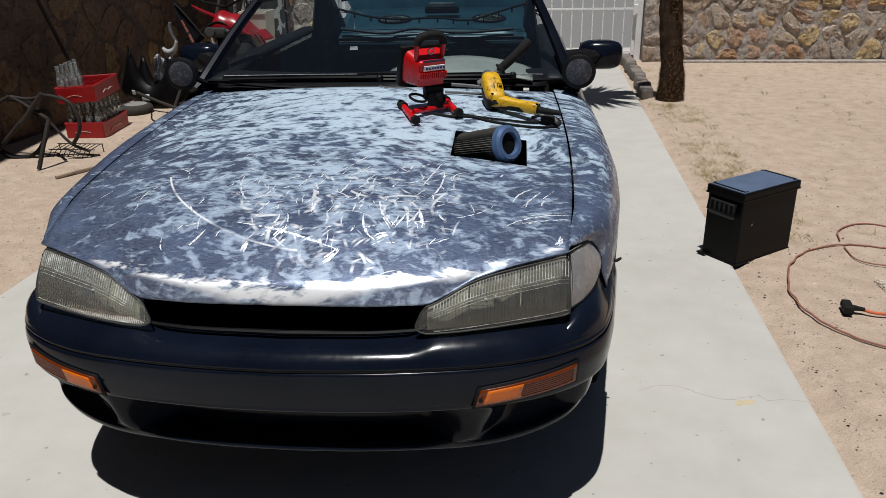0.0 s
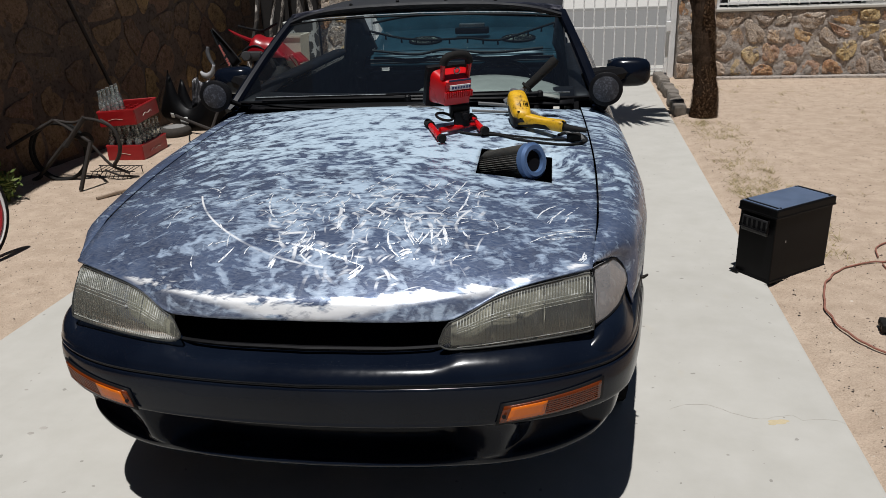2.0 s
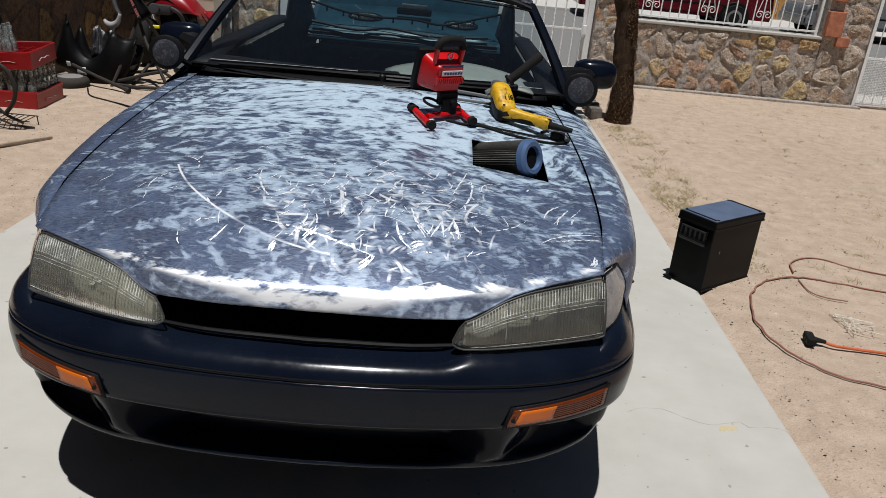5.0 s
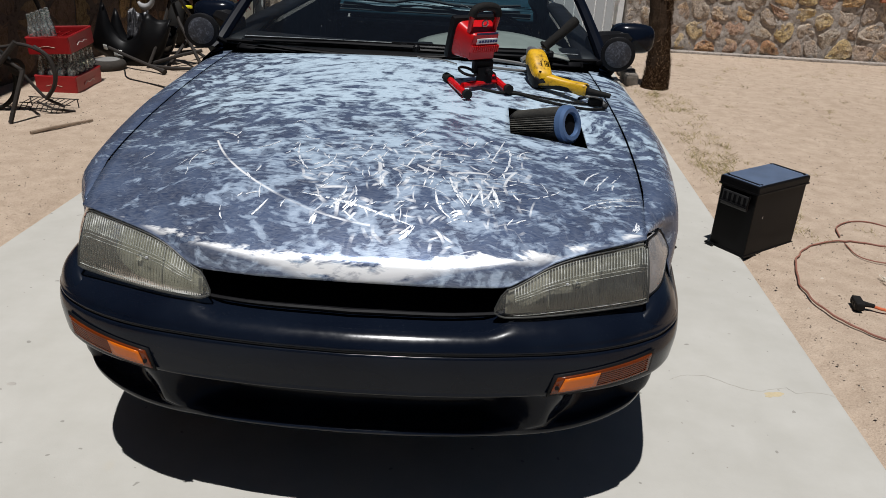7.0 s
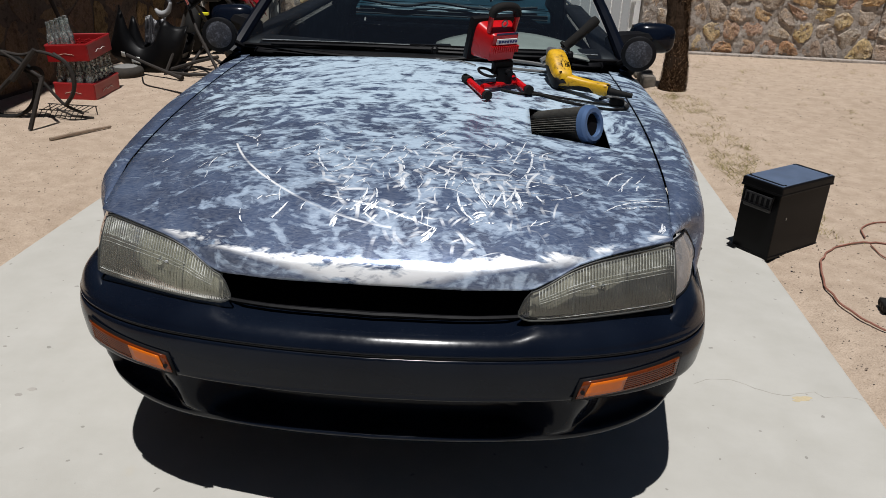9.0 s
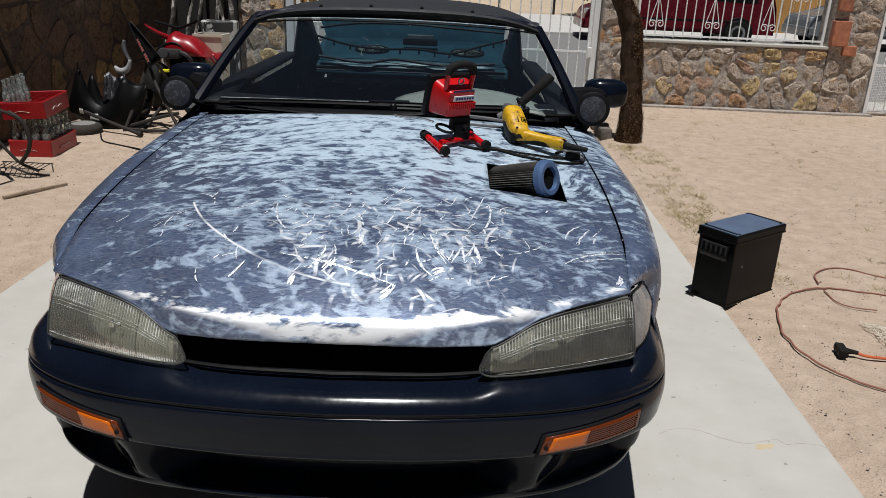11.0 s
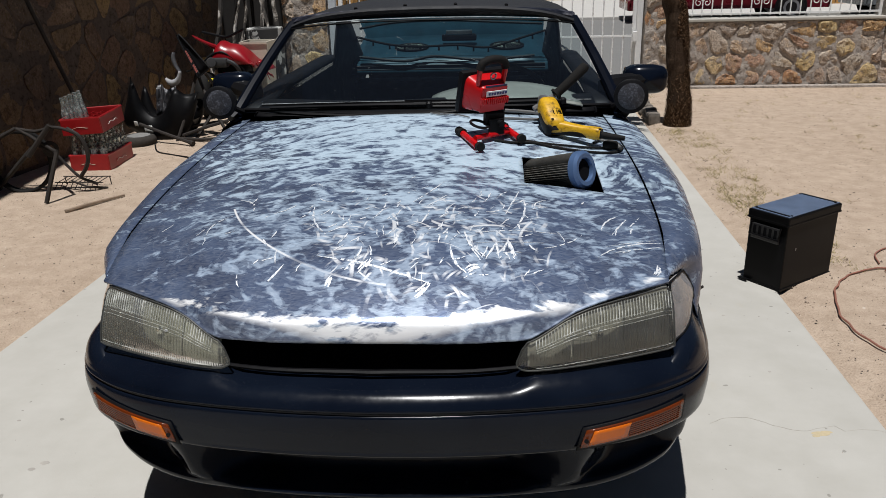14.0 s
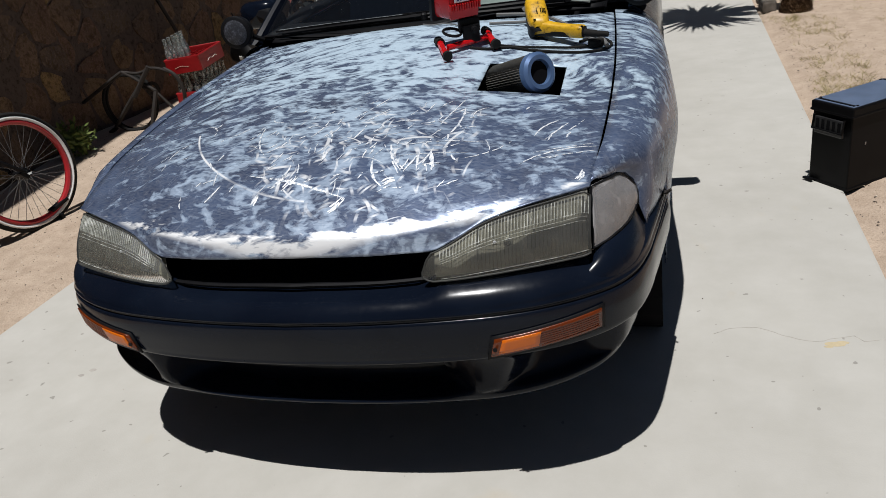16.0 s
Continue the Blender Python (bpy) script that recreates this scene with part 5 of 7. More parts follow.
def mortar_bed(width, height, m, mat, parent, seed, step=0.022, swell=0.022):
    """Trowelled mortar: an uneven skin between and over the edges of the stones."""
    def fn(a, b):
        x, y = a * width, b * height
        v = Vector((x * 7, y * 7, seed))
        z = 0.006 + swell * max(0.0, 0.35 + noise.noise(v) + 0.5 * noise.noise(v * 3.1) + 0.25 * noise.noise(v * 8.3))
        return m @ Vector((x, y, z))
    sheet("mortar", fn, round(width / step) + 1, round(height / step) + 1, mat, parent)


def wall(name, width, height, thick, m, mort, label):
    ob = part(name, box_bm(width, height, thick, (width / 2, height / 2 - 0.05, -thick / 2), 0.0, m), mort)
    return tagged(ob, label, "stone wall", kind="structure")


UP = Matrix(((1, 0, 0, 0), (0, 0, -1, 0), (0, 1, 0, 0), (0, 0, 0, 1)))
WALL_Y = 8.18
# low front wall, its piers and coping
wall_low = wall("wall_north", 2.42, 0.83, 0.25, Matrix.Translation((2.32, WALL_Y, 0)) @ UP, M_mortar, "low rubble stone wall with thick grey mortar")
pier_a = wall("wall_pier_1", 0.42, 1.9, 0.36, Matrix.Translation((1.90, WALL_Y - 0.03, 0)) @ UP, M_mortar, "rubble stone gate pier")
pier_b = wall("wall_pier_2", 0.56, 1.9, 0.36, Matrix.Translation((4.70, WALL_Y - 0.03, 0)) @ UP, M_mortar, "tall rubble stone pier beside the wall")
wall_left_end = wall("wall_north_2", 1.9, 1.9, 0.3, Matrix.Translation((-3.95, WALL_Y + 0.02, 0)) @ UP, M_mortar, "rubble stone wall beside the gate")
tagged(part("wall_coping", box_bm(2.40, 0.30, 0.035, (3.50, WALL_Y + 0.11, 0.80), 0.008), M_conc), "pale concrete coping on the low wall", "coping", kind="structure")
strip = tagged(part("wall_footing", box_bm(3.1, 0.12, 0.035, (3.8, WALL_Y - 0.10, 0.012), 0.008), M_mortar), "narrow concrete footing along the wall", "footing", kind="structure")
# side wall in its own shade, closing in slightly towards the street
def along(p, q):
    """A frame with x along the wall from p to q, y up and z towards the yard."""
    d = (q - p).normalized()
    return Matrix.Translation(p) @ Matrix(((d.x, 0, d.y, 0), (d.y, 0, -d.x, 0), (0, 1, 0, 0), (0, 0, 0, 1)))


wrot = along(Vector((-3.73, 3.42, 0)), Vector((-3.35, 8.3, 0)))
nrot = along(Vector((-2.30, -6.0, 0)), Vector((-3.725, 3.55, 0)))
# 6 m is an added height above the view, for shade along its foot
wall_side = wall("wall_west", 4.90, 6.0, 0.3, wrot, M_mortar_l, "brown rubble stone wall in shade, heightened out of view")
wall_side_2 = wall("wall_west_2", 9.66, 6.0, 0.3, nrot, M_mortar_l, "near stretch of the brown rubble stone wall in shade, heightened out of view")
# far side and back of the yard, out of sight
tagged(part("wall_east", box_bm(0.25, 16, 2.2, (10.5, 0.3, 1.1)), M_mortar), "plain rendered yard wall", "wall", kind="structure")
house = tagged(part("wall_south", box_bm(15, 0.25, 2.8, (3.3, -7.5, 1.4)), plain("pale_render", (0.55, 0.49, 0.40), 0.9, bump=0.2)), "plain pale rendered house wall", "wall", kind="structure")

# street, far pavement
M_asph = plain("worn_grey_asphalt", (0.165, 0.162, 0.155), 0.9, vary=0.15, scale=60, bump=0.3)
M_pav = plain("pale_pavement", (0.46, 0.445, 0.415), 0.85, vary=0.08, scale=12)
tagged(part("pavement", box_bm(40, 0.9, 0.10, (0, 8.95, -0.045), 0.01), M_conc), "concrete pavement outside the gate", "pavement", kind="structure")
tagged(part("road", box_bm(140, 10.8, 0.05, (0, 14.8, -0.03)), M_asph), "worn grey asphalt street", "road", kind="structure")
tagged(part("pavement", box_bm(140, 10.0, 0.16, (0, 25.1, -0.0), 0.02), M_pav), "pale concrete pavement across the street", "pavement", kind="structure")


# gates and fence
def scroll(cx, cz, r, flip, up):
    pts = []
    for k in range(17):
        a = k / 16 * 2.6 * math.pi
        rr = r * (1 - 0.72 * k / 16)
        pts.append((cx + flip * (r - rr * math.cos(a)) * 1.0, 0, cz + up * rr * math.sin(a)))
    return pts


def fence_panel(name, x0, x1, z0, z1, y, step, label, rails, scrolls=True, r=0.008, post=0.03, cat="fence"):
    f = tagged(thing(name, label, cat), kind="")
    f.location = (x0, y, 0)
    w = x1 - x0
    for z in rails:
        part("rail", box_bm(w, 0.022, 0.022, (w / 2, 0, z)), M_white, f)
    n = max(2, round(w / step))
    me = None
    for i in range(n + 1):
        x = w * i / n
        if me is None:
            ob = part("bar", lathe_bm([(r * (1.12 if k % 2 else 0.92), z0 + (z1 - z0) * k / 60) for k in range(61)], 5), M_white, f)
            me = ob.data
        else:
            ob = new("bar", me)
            ob.parent = f
        ob.location.x = x
    for x in (0, w):
        part("post", box_bm(post, post, z1 - z0 + 0.05, (x, 0.0, (z0 + z1) / 2), 0.003), M_white, f)
    if scrolls:
        for i in range(2, n - 1, 3):
            x = w * i / n
            for flip in (1, -1):
                hi = (i // 3) % 2
                zc = z0 + (0.52 if hi else 0.16)
                part("scroll", tube_bm(scroll(x, zc, 0.05, flip, 1), 0.005, 5), M_white, f)
                part("scroll", tube_bm(scroll(x, zc + (0.10 if hi else 0.40), 0.05, flip, -1 if hi else 1), 0.005, 5), M_white, f)
                if not hi:
                    part("brace", tube_bm([(x + flip * 0.085, 0, z0 + 0.17), (x, 0, z0 + 0.50)], 0.005, 5), M_white, f)
    return f


fence_panel("fence", 2.36, 4.66, 0.84, 2.0, WALL_Y + 0.10, 0.115, "white wrought-iron fence with scrolls on the low wall", (0.865, 1.42, 1.97))
fence_panel("drive_gate", -1.90, -0.06, 0.08, 1.9, WALL_Y + 0.18, 0.125, "white barred metal drive gate, leaf closed", (0.10, 0.62, 1.85), False, 0.009, 0.05, "gate")
fence_panel("drive_gate", -0.0, 1.80, 0.08, 1.9, WALL_Y + 0.18, 0.125, "white barred metal drive gate, leaf closed", (0.10, 0.62, 1.85), False, 0.009, 0.05, "gate")
gp = thing("gate_post", "white square steel gate post", "post")
part("post", box_bm(0.07, 0.07, 2.1, (1.85, WALL_Y + 0.12, 1.05), 0.004), M_white, gp)
part("hinge", box_bm(0.05, 0.05, 0.12, (1.80, WALL_Y + 0.10, 0.62), 0.008), M_white, gp)
gp2 = thing("gate_post", "pale steel gate post", "post")
part("post", box_bm(0.09, 0.09, 2.1, (-1.98, WALL_Y + 0.06, 1.05), 0.004), plain("pale_blue_grey_paint", (0.48, 0.52, 0.56), 0.5), gp2)
fence_panel("garden_gate", 5.30, 6.25, 0.03, 1.9, WALL_Y - 0.02, 0.12, "white scrolled metal gate with mesh", (0.05, 0.62, 1.86), True, 0.007, 0.04, "gate")
mesh = thing("gate_mesh", "fine white wire mesh on the lower gate", "wire mesh")
bm = bmesh.new()
for k in range(46):
    tube_bm([(5.32 + 0.02 * k, WALL_Y - 0.045, 0.05), (5.32 + 0.02 * k, WALL_Y - 0.045, 0.62)], 0.0018, 3, bm=bm)
for k in range(29):
    tube_bm([(5.32, WALL_Y - 0.045, 0.05 + 0.02 * k), (6.23, WALL_Y - 0.045, 0.05 + 0.02 * k)], 0.0018, 3, bm=bm)
tagged(part("wire", bm, M_white, mesh), kind="stuff")

# across the street
M_lot = plain("dry_earth", (0.42, 0.33, 0.235), 0.95, vary=0.15, scale=2, bump=0.2)
tagged(sheet("earth_bank", lambda a, b: ((a - 0.5) * 120, 30 + 16 * b, 0.05 + 2.2 * b + 0.2 * noise.noise(Vector((a * 30, b * 4, 0)))), 60, 10, M_lot), "bare sandy slope beyond the street", "ground", kind="structure")
M_plank = plain("orange_brown_wood", (0.40, 0.21, 0.06), 0.6, vary=0.25, scale=8)
shed = thing("wooden_fence", "orange-brown varnished board fence", "fence")
for k in range(14):
    part("board", box_bm(0.34, 0.05, 2.8, (9.6 + 0.36 * k, 23.9, 1.4), 0.012), M_plank, shed)
fen = thing("wire_fence", "sparse wire fence with dark posts", "fence")
for k in range(12):
    part("post", tube_bm([(-14 + 2.2 * k, 30.4, 0), (-14 + 2.2 * k, 30.4, 2.2)], 0.05, 6), M_rust, fen)
for z in (0.9, 1.4, 1.9):
    part("wire", tube_bm([(-14, 30.4, z), (10.2, 30.4, z)], 0.012, 4), M_rust, fen)
woodgate = thing("wooden_gate", "brown wooden boards across the street", "gate")
for k in range(5):
    part("board", box_bm(0.42, 0.05, 2.4, (-7.2 + 0.47 * k, 29.9, 1.2), 0.01), M_plank, woodgate)


def far_car(name, x, y, length, h, color, label, van=True):
    c = thing(name, label, "car")
    c.location = (x, y, 0)
    mp = plain(name + "_paint", color, 0.25, 0.2, 0.1)
    L = length
    prof = [(0, 0.32), (0.02, 0.62), (0.12, 0.80), (0.9, 0.98), (1.75 if van else 1.5, h - 0.12), (2.3, h), (L - 0.9, h), (L - 0.22, h - 0.18), (L - 0.05, 0.95), (L, 0.6), (L - 0.03, 0.3)]
    bm = bmesh.new()
    ring = {}
    for s, yy in ((0, -0.80), (1, -0.86), (2, 0.86), (3, 0.80)):
        ring[s] = [bm.verts.new((px, yy * (0.82 if pz > 1.05 else 1), pz)) for px, pz in prof]
    for s in range(3):
        for i in range(len(prof) - 1):
            bm.faces.new((ring[s][i], ring[s][i + 1], ring[s + 1][i + 1], ring[s + 1][i]))
    bm.faces.new(ring[0]), bm.faces.new(ring[3])
    bmesh.ops.bevel(bm, geom=bm.edges[:], offset=0.03, segments=2, affect="EDGES")
    part("body", bm, mp, c, smooth=True)
    dark = M_black
    for i, (a, b) in enumerate(((1.45, 2.2), (2.28, 3.2), (3.28, L - 0.5))):
        part("side_window", box_bm(b - a, 0.03, h - 1.18, ((a + b) / 2, -0.735, (h + 0.93) / 2), 0.012, pose(0, 0, 0, 0)), dark, c, "dark tinted side window")
    part("windscreen", box_bm(0.05, 1.2, 0.62, (1.32, 0, 1.22), 0.01, None), dark, c)
    for wx in (0.85, L - 0.95):
        for s in (-1, 1):
            w = thing_part("wheel", (wx, s * 0.81, 0.32), c)
            part("tyre", lathe_bm([(0.2, -0.1), (0.30, -0.1), (0.32, -0.05), (0.32, 0.05), (0.30, 0.1), (0.2, 0.1)], 24, pose(0, 0, 0, 90)), M_rubber, w, smooth=True)
            part("rim", lathe_bm([(0, 0.09), (0.06, 0.095), (0.20, 0.104), (0.20, -0.104), (0.06, -0.095), (0, -0.09)], 10, pose(0, 0, 0, 90)), M_steel, w, "silver rim")
            part("arch", lathe_bm([(0.0, 0.0), (0.38, 0.0), (0.39, 0.01 * s)], 24, pose(0, 0.058 * s, 0, 90)), dark, w)
    part("headlamp", box_bm(0.30, 0.26, 0.13, (0.18, -0.66, 0.72), 0.03), M_clear, c, "clear headlamp")
    part("bumper", box_bm(0.25, 1.66, 0.24, (0.08, 0, 0.42), 0.05), mp, c)
    part("side_strip", box_bm(L - 2.4, 0.02, 0.05, (L / 2, -0.865, 0.60), 0.006), dark, c)
    return c


far_car("parked_van", 3.15, 19.4, 4.85, 1.75, (0.105, 0.004, 0.009), "dark red parked minivan across the street")
far_car("parked_car", 8.9, 19.6, 4.4, 1.42, (0.16, 0.17, 0.18), "grey parked saloon car across the street", False)
far_car("parked_car", 9.6, 12.4, 4.5, 1.45, (0.62, 0.64, 0.67), "white parked car in the street", False)


def leaves(name, centre, radius, count, size, mat, seed, parent, squash=1.0):
    rng = random.Random(seed)
    v, f = [], []
    for _ in range(count):
        d = Vector((rng.gauss(0, 1), rng.gauss(0, 1), rng.gauss(0, 1))).normalized() * radius * rng.random() ** 0.4
        p = Vector(centre) + Vector((d.x, d.y, d.z * squash)) * (0.75 + 0.35 * noise.noise(d * 3 / radius))
        a = Vector((rng.uniform(-1, 1), rng.uniform(-1, 1), rng.uniform(-0.3, 1))).normalized()
        b = a.orthogonal().normalized()
        s = size * rng.uniform(0.6, 1.3)
        k = len(v)
        v += [p, p + a * s * 0.5 + b * s * 0.18, p + a * s, p + a * s * 0.5 - b * s * 0.18]
        f.append((k, k + 1, k + 2, k + 3))
    return link_mesh(name, v, f, mat, parent, smooth=False)


def mat_leaf(name, c1, c2):
    k = Mat(name, 0.6, spec=0.3)
    k.set("Base Color", k.ramp(k.island(), [(0.0, c1), (1.0, c2)]))
    return k.m


M_leaf = mat_leaf("green_leaf", (0.05, 0.085, 0.018), (0.12, 0.15, 0.035))
M_dry = mat_leaf("dry_grass", (0.16, 0.135, 0.05), (0.38, 0.30, 0.14))
M_bark = mat_bark()
for (x, y, r, hgt, sd) in ((5.1, 29.6, 1.5, 1.5, 3), (10.5, 25.4, 2.0, 3.0, 4), (-6, 30, 2.4, 3.5, 5)):
    b = thing("roadside_tree", "small green tree across the street", "tree")
    part("trunk", tube_bm([(x, y, 0), (x + 0.1, y, hgt * 0.5), (x, y, hgt)], [0.12, 0.09, 0.05], 8, smooth=3), M_bark, b)
    leaves("crown", (x, y, hgt + 0.2), r, 1500, 0.28, M_leaf, sd, b, 0.9)

# yucca tree beside the drive: shaggy trunk, crown of sword leaves above the view
tree = thing("yucca_tree", "shaggy brown yucca trunk beside the drive", "tree")
random.seed(8)
tp = [(1.890, 5.84, -0.05), (1.895, 5.84, 0.25), (1.850, 5.84, 0.55), (1.830, 5.84, 0.85), (1.765, 5.84, 1.15), (1.605, 5.82, 1.45), (1.415, 5.72, 1.9), (1.165, 5.45, 2.5), (1.015, 5.25, 2.95)]
line = smooth_line(tp, 7)
tv, tf = [], []
for i, p in enumerate(line):
    for k in range(18):
        a = 2 * math.pi * k / 18
        r = 0.107 + 0.02 * max(0, 1 - i / 8) - 0.01 * i / len(line)
        r *= 1 + 0.16 * noise.noise(Vector((math.cos(a) * 1.6, math.sin(a) * 1.6, i * 0.35))) + 0.07 * noise.noise(Vector((math.cos(a) * 5, math.sin(a) * 5, i * 0.8)))
        tv.append(p + Vector((r * math.cos(a), r * math.sin(a), 0)))
for i in range(len(line) - 1):
    for k in range(18):
        tf.append((i * 18 + k, i * 18 + (k + 1) % 18, (i + 1) * 18 + (k + 1) % 18, (i + 1) * 18 + k))
link_mesh("trunk", tv, tf, M_bark, tree)
# loose bark plates: all round the foot, in one peeling stripe further up
fv, ff = [], []
for _ in range(5200):
    if random.random() < 0.62:
        i, a = min(12, int(abs(random.gauss(0, 5.0)))), random.uniform(0, 2 * math.pi)
    else:
        i = random.randrange(6, 34)
        a = -0.75 + 0.35 * math.sin(i * 0.5) + random.gauss(0, 0.30)
    p = line[i].lerp(line[i + 1], random.random())
    d = Vector((math.cos(a), math.sin(a), 0))
    across = Vector((-d.y, d.x, 0))
    up = (Vector((0, 0, 1)) + across * random.uniform(-1.2, 1.2)).normalized()
    w, h = random.uniform(0.002, 0.006), random.uniform(0.005, 0.013)
    q = p + d * (0.108 + 0.02 * max(0, 1 - i / 8) + random.uniform(-0.010, 0.004))
    out = d * random.uniform(0.004, 0.016)
    k = len(fv)
    fv += [q - across * w - up * h, q + across * w - up * h, q + across * w + up * h + out, q - across * w * 0.6 + up * h + out, q]
    ff += [(k, k + 1, k + 2, k + 3), (k + 3, k + 2, k + 4)]
kf = Mat("peeling_bark_plate", 0.95, spec=0.1)
kf.set("Base Color", kf.ramp(kf.island(), [(0.0, (0.024, 0.015, 0.010)), (0.35, (0.10, 0.062, 0.038)), (0.75, (0.21, 0.138, 0.086)), (1.0, (0.42, 0.32, 0.23))]))
tagged(link_mesh("loose_bark", fv, ff, kf.m, tree, smooth=False), kind="stuff")
crown_at = line[-1]
for k in range(170):
    a, e = random.uniform(0, 2 * math.pi), random.uniform(-0.5, 1.4)
    d = Vector((math.cos(a) * math.cos(e), math.sin(a) * math.cos(e), math.sin(e)))
    side = d.cross(Vector((0, 0, 1))).normalized() * 0.024
    ln = random.uniform(0.45, 0.68)
    b = crown_at + d * 0.05
    link_mesh("sword_leaf", [b - side * 0.5, b + side * 0.5, b + d * ln * 0.5 + side, b + d * ln * 0.5 - side, b + d * ln - Vector((0, 0, 0.05))],
              [(0, 1, 2, 3), (3, 2, 4)], M_leaf, tree, smooth=False)
# edging blocks by the drive
M_block = plain("grey_edging_block", (0.15, 0.13, 0.11), 0.95, vary=0.5, scale=25, bump=0.6)
random.seed(3)
for k in range(9):
    tagged(part("edging_block", box_bm(0.12, 0.21, 0.12, (0, 0, 0.04), 0.025, pose(1.70 + random.uniform(-0.02, 0.02), 6.02 + 0.25 * k, 0, random.uniform(-6, 6), random.uniform(-10, 10), random.uniform(-9, 9))), M_block),
           "rough grey stone edging block beside the drive", "edging block", "edging blocks along the drive")


# ---- things on the bonnet ----
M_greycord = plain("grey_cord", (0.12, 0.12, 0.12), 0.6)
# work lamp: lies with its finned back to the viewer
wl = thing("work_lamp", "red floodlight on a tubular stand, standing on the bonnet", "work lamp")
zb = on_skin(0.24, 0.92)
wl.matrix_world = pose(0.258, 0.945, zb + 0.003, 4, 0, 30) @ Matrix.Scale(0.93, 4)
mh = pose(0, 0.05, 0.16, 12, 0, 6)


def head(a, b):
    ang = 2 * math.pi * a
    w = 0.080 - 0.026 * b
    h = 0.066 - 0.018 * b
    cx, cz = abs(math.cos(ang)) ** 0.35 * math.copysign(1, math.cos(ang)), abs(math.sin(ang)) ** 0.35 * math.copysign(1, math.sin(ang))
    return mh @ Vector((cx * w, 0.025 - 0.075 * b, cz * h))


hd = sheet("housing", head, 32, 5, M_redlamp, wl, "glossy red die-cast housing with cooling fins", close_u=True)
part("back_plate", box_bm(0.104, 0.006, 0.092, (0, -0.0505, 0), 0.002, mh), M_redlamp, hd)
for k in range(13):
    part("fin", box_bm(0.005, 0.016, 0.024, (-0.054 + 0.009 * k, -0.058, -0.002), 0.001, mh), M_redlamp, hd)
part("label_plate", box_bm(0.085, 0.003, 0.020, (0.005, -0.0565, 0.024), 0.001, mh), M_white, hd, "white label strip")
bars("label_writing", [(-0.03 + 0.0115 * k, 0, 0.008, 0.009) for k in range(7)], plain("dark_blue_ink", (0.03, 0.04, 0.15), 0.6), hd, mh @ pose(0.005, -0.0585, 0.024, 90))
part("blue_band", box_bm(0.09, 0.003, 0.014, (0.005, -0.051, 0.046), 0.001, mh), plain("dark_blue_label", (0.015, 0.02, 0.07), 0.4), hd)
part("front_frame", box_bm(0.185, 0.030, 0.155, (0, 0.04, 0), 0.012, mh), M_black, wl, "black front frame", smooth=True)
hl = [(-0.052, -0.02, 0.045), (-0.054, -0.02, 0.10), (-0.046, -0.018, 0.122), (-0.02, -0.018, 0.133), (0.02, -0.018, 0.133), (0.046, -0.018, 0.122), (0.054, -0.02, 0.10), (0.052, -0.02, 0.045)]
hn = part("handle", tube_bm([mh @ Vector(p) for p in hl], 0.0095, 8, smooth=4), M_redlamp, wl, "red tube handle", smooth=True)
part("grip", tube_bm([mh @ Vector(p) for p in hl[1:7]], 0.0150, 10, smooth=4), M_rubber, hn, "black foam grip", smooth=True)
part("hook", torus_bm(0.011, 0.003, 16, 6, mh @ pose(0, -0.03, 0.078, 90)), M_steel, wl)
part("knob", lathe_bm([(0.012, 0), (0.012, 0.02), (0.004, 0.022), (0, 0.022)], 12, pose(0.03, -0.005, 0.062, 90)), M_black, wl)
part("yoke", box_bm(0.075, 0.03, 0.05, (0.02, 0.02, 0.075), 0.006), M_black, wl, "black swivel bracket")
part("cable_guard", torus_bm(0.032, 0.005, 24, 6, pose(-0.045, 0.01, 0.062, 12, 10)), M_black, wl)
foot = [(-0.085, -0.10, 0.016), (-0.085, 0.06, 0.016)]
for x, y0, y1 in ((-0.088, -0.085, 0.085), (0.095, -0.055, 0.10)):
    lg = part("leg", tube_bm([(x - 0.012, y0, 0.014), (x + 0.012, y1, 0.014)], 0.012, 8), M_redlamp, wl, "red tube foot", smooth=True)
    for y, s in ((y0, -1), (y1, 1)):
        xx = x - 0.012 if s < 0 else x + 0.012
        part("rubber_end", tube_bm([(xx, y - 0.012, 0.016), (xx, y + s * 0.028, 0.016)], 0.0165, 10), M_rubber, lg, smooth=True)
part("cross_tube", tube_bm([(-0.075, -0.02, 0.02), (0.09, 0.02, 0.02)], 0.011, 8), M_redlamp, wl, smooth=True)
part("riser", box_bm(0.06, 0.012, 0.06, (0.02, 0.0, 0.048), 0.003), M_black, wl)

# yellow power drill lying on its side, and its auxiliary handle
dr = thing("power_drill", "worn yellow corded power drill lying on the bonnet", "power drill")
dz = on_skin(0.5, 1.08)
dr.matrix_world = pose(0.468, 1.10, dz + 0.040, 0, 0, 0)
def loft(path, wide, high, power=0.62):
    """A rounded-square body along a path: gives the surface for (round, along)."""
    n = len(path) - 1
    fx = [curve_at(range(n + 1), [p[i] for p in path]) for i in range(3)]
    fw, fh = curve_at(range(n + 1), wide), curve_at(range(n + 1), high)

    def fn(a, b):
        t = b * n
        p, q = Vector([f(t) for f in fx]), Vector([f(min(n, t + 0.05)) - f(max(0, t - 0.05)) for f in fx])
        side = Vector((-q.y, q.x, 0)).normalized()
        up = side.cross(q).normalized()
        up = up if up.z > 0 else -up
        c, s = math.cos(2 * math.pi * a), math.sin(2 * math.pi * a)
        return p + side * fw(t) * abs(c) ** power * math.copysign(1, c) + up * fh(t) * abs(s) ** power * math.copysign(1, s)

    return fn


